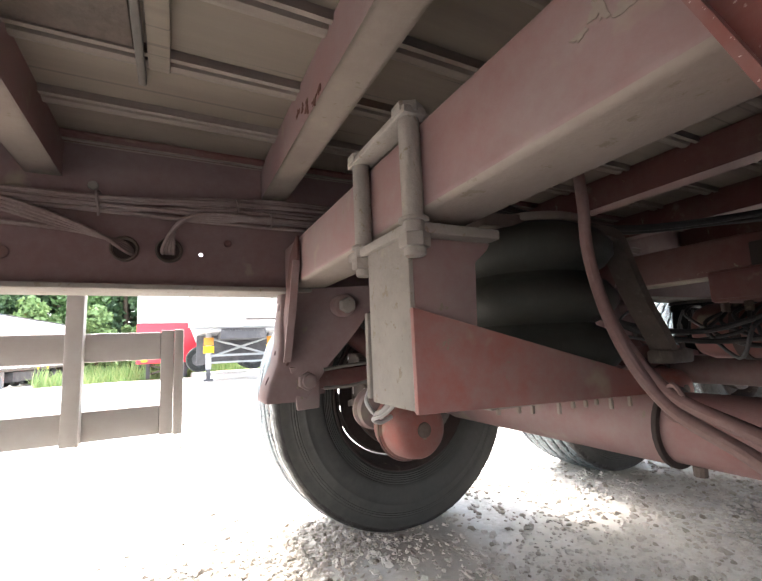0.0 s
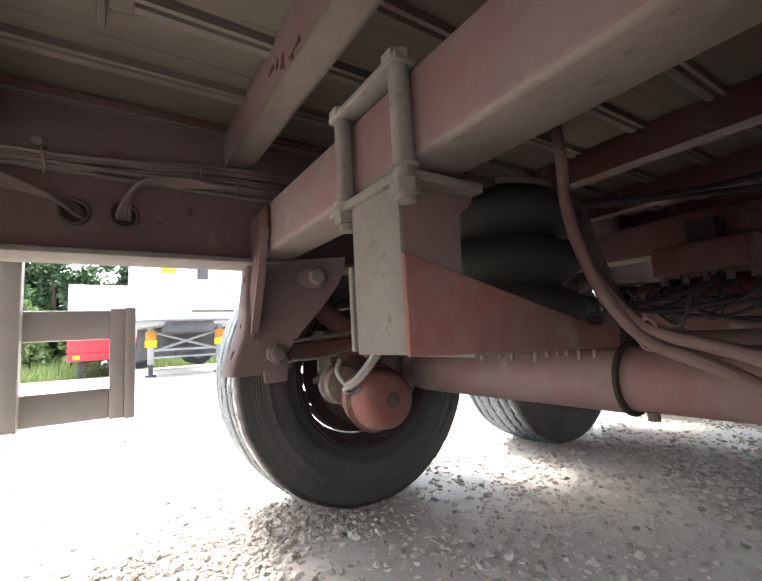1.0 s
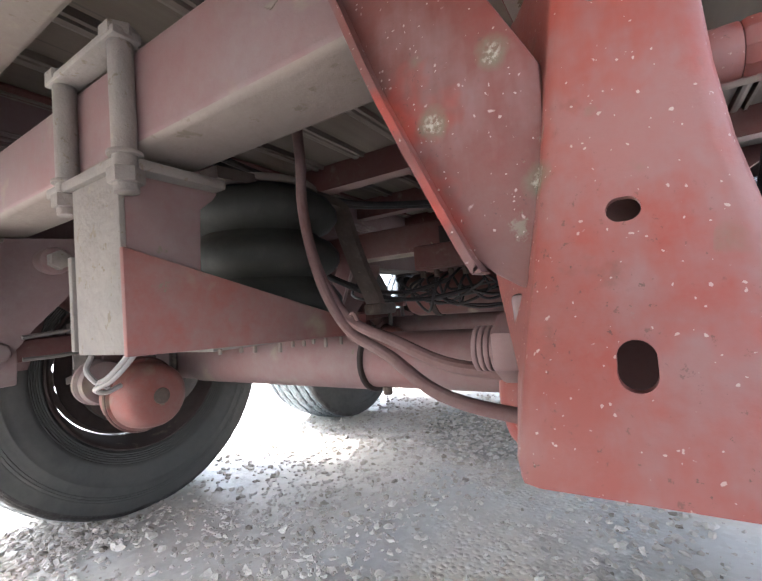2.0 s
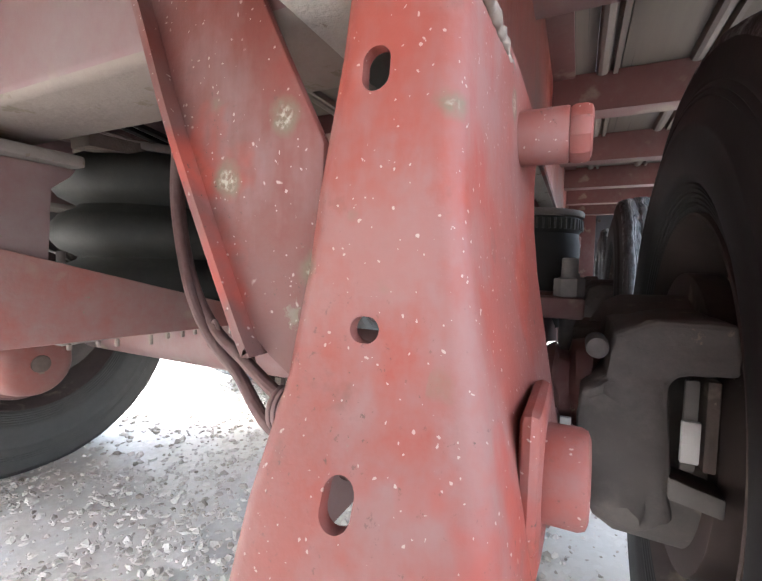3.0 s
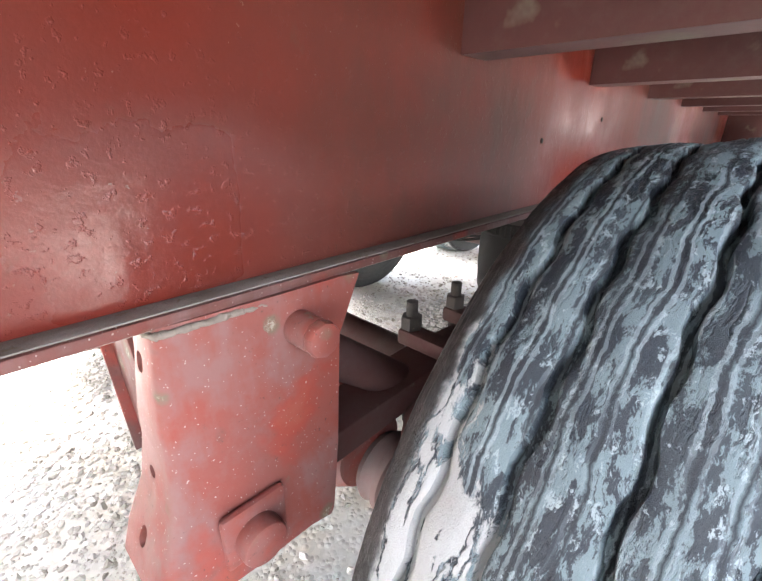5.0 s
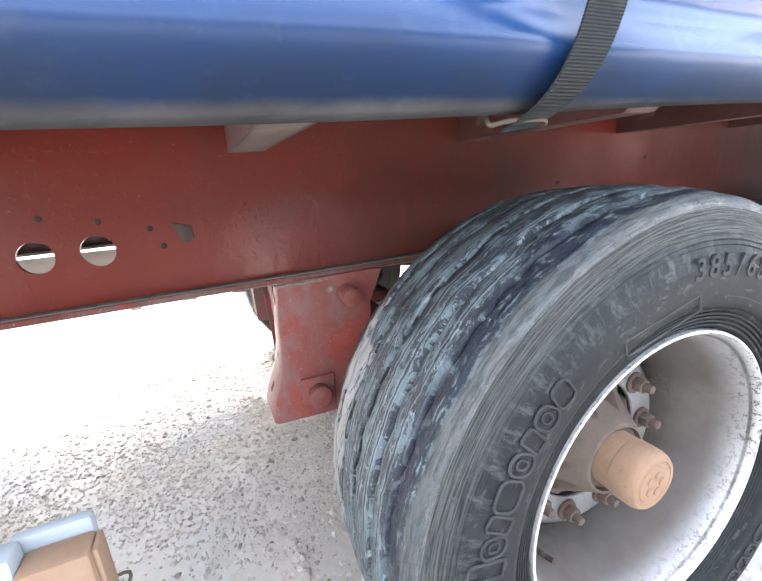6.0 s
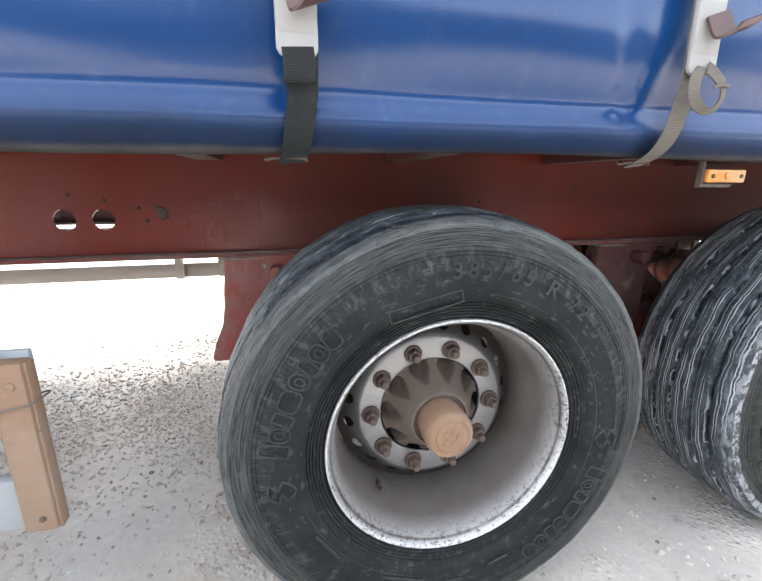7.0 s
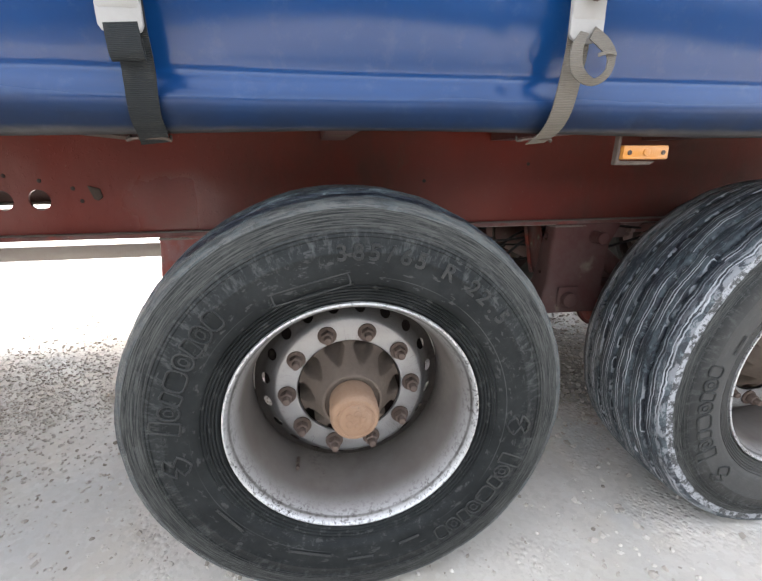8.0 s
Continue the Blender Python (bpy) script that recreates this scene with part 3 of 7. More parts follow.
def prism(pts, axis, a0, a1, bevel=0.0, bm=None):
    """A polygon, pushed along an axis. pts are (x, z) for y, (y, z) for x, (x, y) for z."""
    def at(p, a):
        return {"x": (a, p[0], p[1]), "y": (p[0], a, p[1]), "z": (p[0], p[1], a)}[axis]
    b = bmesh.new()
    lo = [b.verts.new(at(p, a0)) for p in pts]
    hi = [b.verts.new(at(p, a1)) for p in pts]
    b.faces.new(lo)
    b.faces.new(hi[::-1])
    for i in range(len(pts)):
        j = (i + 1) % len(pts)
        b.faces.new((lo[i], hi[i], hi[j], lo[j]))
    bmesh.ops.recalc_face_normals(b, faces=b.faces)
    soften(b, bevel)
    return merge(bm, b)


def rod(p0, p1, r, seg=20, bevel=0.0, r2=None, bm=None):
    p0, p1 = Vector(p0), Vector(p1)
    b = bmesh.new()
    q = (p1 - p0).to_track_quat("Z", "Y").to_matrix().to_4x4()
    bmesh.ops.create_cone(b, cap_ends=True, segments=seg, radius1=r, radius2=r if r2 is None else r2, depth=(p1 - p0).length,
                          matrix=Matrix.Translation((p0 + p1) / 2) @ q)
    if bevel:
        ed = [e for e in b.edges if any(len(f.verts) > 4 for f in e.link_faces)]
        bmesh.ops.bevel(b, geom=ed, offset=bevel, segments=2, profile=0.5, affect="EDGES", clamp_overlap=True)
    return merge(bm, b)


def hexnut(p0, p1, r, bm=None):
    return rod(p0, p1, r, 6, r * 0.12, bm=bm)


def spun(profile, seg=64, closed=False, wob=None):
    """A profile of (y, r) turned round the y axis. wob(i, a) shifts a point along y."""
    b = bmesh.new()
    rings = []
    for k in range(seg):
        a = 2 * math.pi * k / seg
        rings.append([b.verts.new((r * math.cos(a), y + (wob(i, a) if wob else 0.0), r * math.sin(a))) for i, (y, r) in enumerate(profile)])
    n = len(profile)
    for k in range(seg):
        A, B = rings[k], rings[(k + 1) % seg]
        for i in range(n if closed else n - 1):
            j = (i + 1) % n
            b.faces.new((A[i], B[i], B[j], A[j]))
    return b


def smooth_path(pts, n=8):
    P = [Vector(p) for p in pts]
    P = [2 * P[0] - P[1]] + P + [2 * P[-1] - P[-2]]
    out = []
    for i in range(1, len(P) - 2):
        for k in range(n):
            t = k / n
            a, b, c, d = P[i - 1], P[i], P[i + 1], P[i + 2]
            out.append(0.5 * (2 * b + (c - a) * t + (2 * a - 5 * b + 4 * c - d) * t * t + (3 * b - a - 3 * c + d) * t ** 3))
    out.append(P[-2])
    return out


def sweep(pts, r, seg=10, n=8, bm=None):
    P = smooth_path(pts, n)
    b = bmesh.new()
    rings, up = [], Vector((0.13, 0.21, 0.97))
    for i, p in enumerate(P):
        t = (P[min(i + 1, len(P) - 1)] - P[max(i - 1, 0)]).normalized()
        side = t.cross(up)
        side = side.normalized() if side.length > 1e-4 else Vector((1, 0, 0))
        up = side.cross(t).normalized()
        rings.append([b.verts.new(p + r * (math.cos(2 * math.pi * k / seg) * side + math.sin(2 * math.pi * k / seg) * up)) for k in range(seg)])
    for A, B in zip(rings, rings[1:]):
        for k in range(seg):
            b.faces.new((A[k], A[(k + 1) % seg], B[(k + 1) % seg], B[k]))
    b.faces.new(rings[0][::-1])
    b.faces.new(rings[-1])
    return merge(bm, b)


def ribbon(pts, w, th, across=(1, 0, 0), bm=None, n=6):
    """A flat strap along a path, w wide in the direction across."""
    P = smooth_path(pts, n)
    ac = Vector(across).normalized()
    b = bmesh.new()
    rows = []
    for i, p in enumerate(P):
        t = (P[min(i + 1, len(P) - 1)] - P[max(i - 1, 0)]).normalized()
        nr = t.cross(ac).normalized()
        rows.append([b.verts.new(p + ac * sx_ * w / 2 + nr * sn * th / 2) for sx_, sn in ((-1, -1), (1, -1), (1, 1), (-1, 1))])
    for A, B in zip(rows, rows[1:]):
        for k in range(4):
            b.faces.new((A[k], A[(k + 1) % 4], B[(k + 1) % 4], B[k]))
    b.faces.new(rows[0][::-1])
    b.faces.new(rows[-1])
    return merge(bm, b)


def flat_band(pts, widths, y, th, n=6):
    """A band bent flat in an upright plane at y; pts are (x, z), with a width at each."""
    P = smooth_path([(x, y, z) for x, z in pts], n)
    b = bmesh.new()
    rows = []
    for i, p in enumerate(P):
        t = (P[min(i + 1, len(P) - 1)] - P[max(i - 1, 0)]).normalized()
        side = Vector((t.z, 0, -t.x))
        f = min(i / n, len(widths) - 1.001)
        w = widths[int(f)] * (1 - f % 1) + widths[int(f) + 1] * (f % 1)
        d = Vector((0, -0.006 * math.sin(math.pi * i / (len(P) - 1)), 0))
        rows.append([b.verts.new(p + d + side * a * w / 2 + Vector((0, e * th / 2 + a * 0.004, 0))) for a, e in ((-1, -1), (1, -1), (1, 1), (-1, 1))])
    for A, B in zip(rows, rows[1:]):
        for k in range(4):
            b.faces.new((A[k], A[(k + 1) % 4], B[(k + 1) % 4], B[k]))
    b.faces.new(rows[0][::-1])
    b.faces.new(rows[-1])
    return b


def thing(name, label, category, loc=(0, 0, 0), group="", kind=""):
    ob = new(name)
    ob.empty_display_size = 0.2
    ob.location = loc
    return tagged(ob, label, category, group, kind)


# ---- ground ----
GZ = -0.010


def ground_height(x, y):
    z = GZ + 0.012 * noise.noise(Vector((x * 0.9, y * 0.9, 0.3))) + 0.006 * noise.noise(Vector((x * 3.1, y * 3.1, 4.7)))
    z += 0.030 * math.exp(-((x + 0.48) / 0.28) ** 2 - ((y - 1.0) / 0.15) ** 2)
    far = max(0.0, math.hypot(x, y) - 9.0)
    return z - 0.032 * min(far, 25.0) * (1.0 if x < 0 else 0.5) + 0.05 * noise.noise(Vector((x * 0.12, y * 0.12, 2.0))) * min(1.0, far / 6.0)


def build_ground():
    u = np.linspace(-1, 1, 181)
    ax = np.sign(u) * (np.abs(u) * 5.0 + np.abs(u) ** 7 * 395.0)
    verts = [(float(x), float(y), ground_height(float(x), float(y))) for y in ax for x in ax]
    n = len(ax)
    faces = [(j * n + i, j * n + i + 1, (j + 1) * n + i + 1, (j + 1) * n + i) for j in range(n - 1) for i in range(n - 1)]
    me = bpy.data.meshes.new("ground")
    me.from_pydata(verts, [], faces)
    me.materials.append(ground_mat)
    me.shade_smooth()
    tagged(new("ground", me), "pale crushed limestone yard with packed dusty patches", "ground", kind="structure")


build_ground()


# ---- the trailer ----
YC = 0.03                      # middle of the trailer
WZ = 0.51                      # height of the wheel centres
AXLES = (0.0, 1.33, 2.66)
X0, X1 = -9.2, 4.3             # ends of the body
JOIST0, JSTEP = -0.603, 0.565
FLOOR = 1.26
trailer = thing("semi_trailer", "red-framed curtain-sided semi-trailer on dusty black tyres", "semi-trailer", (0, 0, 0))


def other(y):
    return 2 * YC - y


def chassis_beam(s):
    """A welded I-beam; s is -1 on the near side and 1 on the far side."""
    yw = YC + s * 0.661
    d = 0.004
    zb, zt = 0.868, 1.262
    holes = [(-0.971, 0.990, 0.030), (-0.871, 0.990, 0.030)] if s < 0 else [(-0.954, 0.979, 0.027), (-0.850, 0.981, 0.027), (-0.770, 0.975, 0.006)]
    bm = bmesh.new()
    # the web, cut with its round cable holes
    x_a, x_b = -1.04, -0.745
    block(X0, x_a, yw - d, yw + d, zb, zt, bm=bm)
    block(x_b, X1, yw - d, yw + d, zb, zt, bm=bm)
    b = bmesh.new()
    for y in (yw - d, yw + d):
        loop = [b.verts.new((x, y, z)) for x, z in ((x_a, zb), (x_b, zb), (x_b, zt), (x_a, zt))]
        edges = [b.edges.new((loop[i], loop[(i + 1) % 4])) for i in range(4)]
        for hx, hz, r in holes:
            ring = [b.verts.new((hx + r * math.cos(a * math.pi / 12), y, hz + r * math.sin(a * math.pi / 12))) for a in range(24)]
            edges += [b.edges.new((ring[i], ring[(i + 1) % 24])) for i in range(24)]
        bmesh.ops.triangle_fill(b, use_beauty=True, use_dissolve=False, edges=edges)
    for hx, hz, r in holes:
        for i in range(24):
            a0, a1 = i * math.pi / 12, (i + 1) * math.pi / 12
            q = [b.verts.new((hx + r * math.cos(a), y, hz + r * math.sin(a))) for a, y in ((a0, yw - d), (a1, yw - d), (a1, yw + d), (a0, yw + d))]
            b.faces.new(q)
    merge(bm, b)
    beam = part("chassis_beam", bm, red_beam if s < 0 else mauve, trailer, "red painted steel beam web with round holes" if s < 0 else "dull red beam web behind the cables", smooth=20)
    if s < 0:
        fl = block(X0, X1, yw - 0.038, yw + 0.072, 0.8745, 0.886, 0.002)
        part("bottom_flange", fl, red_bright, beam, "orange-red flange edge")
        dust = block(X0, X1, yw - 0.034, yw - 0.005, 0.8862, 0.8885, 0.001)
        part("dust_ledge", dust, dust_steel, beam, "grey dust lying on the flange")
        mud = block(X0, X1, yw - 0.033, yw + 0.070, 0.8722, 0.8743, 0.001)
        part("mud_layer", mud, dried_mud, beam, "dried mud under the flange")
    else:
        part("bottom_flange", block(X0, X1, yw - 0.072, yw + 0.072, zb - 0.004, zb + 0.009, 0.002), dust_steel, beam, "dusty grey flange")
    tf = block(X0, X1, yw - 0.06, yw + 0.06, zt - 0.010, zt - 0.001, 0.002)
    part("top_flange", tf, red_dull, beam)
    return beam


near_beam, far_beam = chassis_beam(-1), chassis_beam(1)

# scars on the near web: a knocked triangular hole plug, bolt holes and a weld seam
tri = prism([(-0.735, 1.030), (-0.700, 1.020), (-0.697, 0.995), (-0.712, 0.985), (-0.722, 0.990)], "y", -0.6385, -0.634, 0.002)
part("patch", tri, iron, near_beam, "small grey patch of filler")
for px, pz in ((0.669, 1.082), (-0.775, 1.022), (-0.757, 0.985), (-0.86, 1.045), (-0.95, 1.06), (0.30, 1.03)):
    part("bolt_hole", rod((px, -0.637, pz), (px, -0.634, pz), 0.006, 14, 0.001), rust_dark, near_beam, "dark bolt hole")

def bounce_dusted(bm):
    """Gives the faces that look down the second material: dust plus painted ground bounce."""
    bmesh.ops.recalc_face_normals(bm, faces=bm.faces)
    for f in bm.faces:
        f.material_index = 1 if f.normal.z < -0.7 else 0
    return bm


def joist(x, mat_):
    """A pressed cross joist under the floor; its ends taper up to the side rails."""
    w = 0.073
    bm = bmesh.new()
    ys = [other(-1.215), other(-1.09), -1.09, -1.215]
    zs = [1.236, 1.158, 1.158, 1.236]
    t = 0.006
    side = [(ys[0], zs[0]), (ys[1], zs[1]), (ys[2], zs[2]), (ys[3], zs[3]), (ys[3], FLOOR), (ys[0], FLOOR)]
    prism(side, "x", x, x + t, 0.0, bm)
    prism(side, "x", x + w - t, x + w, 0.0, bm)
    for i in range(3):
        (ya, za), (yb, zb) = (ys[i], zs[i]), (ys[i + 1], zs[i + 1])
        prism([(ya, za), (yb, zb), (yb, zb + t), (ya, za + t)], "x", x + 0.001, x + w - 0.001, 0.0, bm)
    return bm


first = None
# joists above the axles: dimness under the floor put into a darker red
shaded_joist = part("joist", bounce_dusted(joist(0.0, None)), [red_dull, red_dusty], trailer, "floor joist above the axles, its red darkened for shade")
shaded_joist.matrix_basis = pose(JOIST0 + JSTEP, 0, 0)
for k in range(2, 9):
    o = again(shaded_joist, "joist", trailer, pose(JOIST0 + JSTEP * k, 0, 0))
    o["label"] = "floor joist above the axles, its red darkened for shade"
for k in range(-15, 1):
    x = JOIST0 + JSTEP * k
    if first is None:
        first = part("joist", bounce_dusted(joist(0.0, None)), [red_dusty, dust_brown], trailer, "dusty red steel floor joist")
        first.matrix_basis = pose(x, 0, 0)
    else:
        o = again(first, "joist", trailer, pose(x, 0, 0))
        o["label"] = "dusty red steel floor joist"


def square_tube(x0, x1, z0, z1, material, label):
    y0, y1 = -0.626, other(-0.626)
    bm = block(x0, x1, y0, y1, z0, z1, 0.012, seg=3)
    return part("cross_beam", bounce_dusted(bm), [material, dust_brown], trailer, label)


cross = [square_tube(-0.535 + a, -0.423 + a, 0.878, 1.008, red_dusty if a == 0 else red_dull, "dusty pinkish-red square cross tube") for a in AXLES[:2]]
# floor boards and the metal strips between them
y = -1.155
while y < 1.22:
    part("floor_board", block(X0, X1, y, y + 0.148, FLOOR + 0.002, FLOOR + 0.027, 0.002), board_mat, trailer, "weathered grey plywood floor board")
    st = bmesh.new()
    prism([(y + 0.149, FLOOR + 0.024), (y + 0.206, FLOOR + 0.024), (y + 0.206, FLOOR - 0.002), (y + 0.202, FLOOR - 0.010), (y + 0.192, FLOOR - 0.013), (y + 0.180, FLOOR - 0.010), (y + 0.175, FLOOR - 0.002), (y + 0.173, FLOOR + 0.008),
           (y + 0.167, FLOOR + 0.008), (y + 0.165, FLOOR - 0.012), (y + 0.154, FLOOR - 0.012), (y + 0.152, FLOOR + 0.006), (y + 0.149, FLOOR + 0.006)], "x", X0, X1, 0.0, st)
    part("floor_strip", st, strip_mat, trailer, "dusty brown-grey metal floor strip")
    y += 0.2075
# a short trimmer and a dark hatch panel in the floor
part("hatch_trim", block(-0.907, -0.893, -0.20, 0.336, 1.236, 1.2565, 0.003), galv, trailer, "grey steel hatch trim")
part("hatch_trim", block(-0.888, -0.850, -0.20, 0.292, 1.246, 1.2565, 0.003), board_mat, trailer, "narrow wooden hatch edge")


def scab(at, ry, rz, seed, depth=0.0012):
    """A thin flake of rust with a ragged outline, standing on a face that looks along -x."""
    x, y, z = at
    pts = []
    for k in range(22):
        a = 2 * math.pi * k / 22
        r = 0.62 + 0.75 * noise.noise(Vector((math.cos(a) * 1.6 + seed, math.sin(a) * 1.6, seed * 0.7))) + 0.30 * noise.noise(Vector((math.cos(a) * 5 + seed, math.sin(a) * 5, 3.0)))
        pts.append((y + ry * max(0.2, r) * math.cos(a), z + rz * max(0.2, r) * math.sin(a)))
    return prism(pts, "x", x - depth, x + 0.001)


for k, (sy, sz, ry, rz) in enumerate(((0.118, 1.172, 0.012, 0.010), (0.150, 1.168, 0.020, 0.013), (0.196, 1.181, 0.016, 0.022), (0.228, 1.196, 0.012, 0.016), (0.262, 1.205, 0.020, 0.010))):
    part("rust_patch", scab((-0.603, sy, sz), ry, rz, 2.3 * k + 0.4), rust_scar, trailer, "flaking rust patch on the joist")
for k, (sy, sz, ry, rz) in enumerate(((-0.372, 0.958, 0.012, 0.016), (-0.396, 0.946, 0.016, 0.009), (-0.352, 0.948, 0.010, 0.007))):
    part("rust_scar", scab((-0.535, sy, sz), ry, rz, 5.1 + 1.7 * k, 0.0009), dust_brown, cross[0], "flaking brown scar")
part("hatch_panel", block(-1.10, -0.91, -0.25, 0.262, 1.252, 1.2575, 0.003), iron, trailer, "dark stained hatch panel")

# side rails, roof and end walls of the body
for s in (-1, 1):
    yy = YC + s * 1.24
    part("side_rail", prism([(yy - 0.02, 1.19), (yy + 0.02, 1.19), (yy + 0.02, 1.30), (yy - 0.02, 1.30)], "x", X0, X1, 0.004), rust_dark, trailer, "dark steel side rail")
part("roof", block(X0, X1, YC - 1.27, YC + 1.27, 3.90, 3.95, 0.01), white_paint, trailer, "white roof sheet")
part("front_wall", block(X0, X0 + 0.05, YC - 1.25, YC + 1.25, 1.29, 3.90, 0.01), white_paint, trailer, "white front wall")
flap = part("mud_flap", block(3.30, 3.315, -1.20, -0.84, 0.18, 1.26, 0.004), far_dark, trailer, "blue-grey rubber mud flap behind the last wheel")
part("flap_bracket", block(3.29, 3.33, -0.845, -0.62, 0.55, 1.26, 0.006), red_dull, flap, "dull brown-red flap bracket plate")
part("bolt", rod((3.275, -0.87, 1.16), (3.30, -0.87, 1.16), 0.014, 10, 0.002), grey_iron, flap)
part("rear_door", block(X1 - 0.05, X1, YC - 1.25, YC + 1.25, 1.29, 3.90, 0.01), white_paint, trailer, "white rear doors")


# ---- suspension hangers ----
HANGER = [  # z, front x, inner half width, outer half width, inner and outer rear x, splay of the inner side
    (0.8752, -0.550, 0.033, 0.035, -0.307, -0.300, 0.140), (0.835, -0.552, 0.037, 0.035, -0.312, -0.318, 0.134), (0.80, -0.556, 0.041, 0.036, -0.325, -0.336, 0.120), (0.76, -0.560, 0.046, 0.038, -0.350, -0.340, 0.102), (0.72, -0.561, 0.051, 0.043, -0.380, -0.346, 0.086),
    (0.66, -0.570, 0.058, 0.054, -0.430, -0.358, 0.058), (0.60, -0.594, 0.064, 0.066, -0.468, -0.374, 0.030), (0.562, -0.604, 0.067, 0.072, -0.490, -0.384, 0.012), (0.552, -0.603, 0.066, 0.071, -0.500, -0.388, 0.010)]


def hanger_shell(yc, s):
    """A pressed steel channel, open to the rear, that widens downwards. s: -1 puts the outer side towards -y."""
    bm = bmesh.new()
    t, r = 0.008, 0.012
    rows = []
    for z, xf, wi, wo, xr, xo, sp in HANGER:
        yi, yo = yc - s * wi, yc + s * wo
        out = [(xr, yi - s * sp), (xf + r, yi), (xf + r * 0.3, yi + s * r * 0.3), (xf, yi + s * r), (xf, yc), (xf, yo - s * r), (xf + r * 0.3, yo - s * r * 0.3), (xf + r, yo), ((xf + xo) / 2, yo + s * 0.006), (xo - 0.03, yo + s * 0.007), (xo, yo + s * 0.012)]
        inn = [(xr, yi + s * (t - sp)), (xf + r, yi + s * t), (xf + t + r * 0.2, yi + s * (t + r * 0.2)), (xf + t, yi + s * r), (xf + t, yc), (xf + t, yo - s * r), (xf + t + r * 0.2, yo - s * (t + r * 0.2)), (xf + r, yo - s * t), ((xf + xo) / 2, yo + s * (0.006 - t)), (xo - 0.03, yo + s * (0.007 - t)), (xo, yo + s * (0.012 - t))]
        rows.append([bm.verts.new((x, y, z)) for x, y in out + inn[::-1]])
    n = len(rows[0])
    for A, B in zip(rows, rows[1:]):
        for i in range(n):
            bm.faces.new((A[i], A[(i + 1) % n], B[(i + 1) % n], B[i]))
    h = n // 2
    for R in (rows[0], rows[-1]):
        for i in range(h - 1):
            bm.faces.new((R[i], R[i + 1], R[n - 2 - i], R[n - 1 - i]))
    return bm


def cut(bm, cutters):
    """Cuts real openings into a mesh and gives it back."""
    def temp(b):
        me = bpy.data.meshes.new("temp")
        bmesh.ops.recalc_face_normals(b, faces=b.faces)
        b.to_mesh(me)
        b.free()
        ob = bpy.data.objects.new("temp", me)
        scene.collection.objects.link(ob)
        return ob
    body, tool = temp(bm), temp(cutters)
    mod = body.modifiers.new("cut", "BOOLEAN")
    mod.operation, mod.object, mod.solver = "DIFFERENCE", tool, "EXACT"
    bpy.context.view_layer.update()
    me = bpy.data.meshes.new_from_object(body.evaluated_get(bpy.context.evaluated_depsgraph_get()))
    out = bmesh.new()
    out.from_mesh(me)
    for ob in (body, tool):
        old = ob.data
        bpy.data.objects.remove(ob)
        bpy.data.meshes.remove(old)
    bpy.data.meshes.remove(me)
    return out


def oblong(y, z, w, h, x0, x1, bm):
    """A rounded opening's cutter along x."""
    r = min(w, h) / 2
    pts = []
    for k in range(24):
        a = 2 * math.pi * (k + 0.5) / 24
        ca, sa = math.cos(a), math.sin(a)
        pts.append((y + r * ca + math.copysign(w / 2 - r, ca), z + r * sa + math.copysign(h / 2 - r, sa)))
    return prism(pts, "x", x0, x1, 0.0, bm)


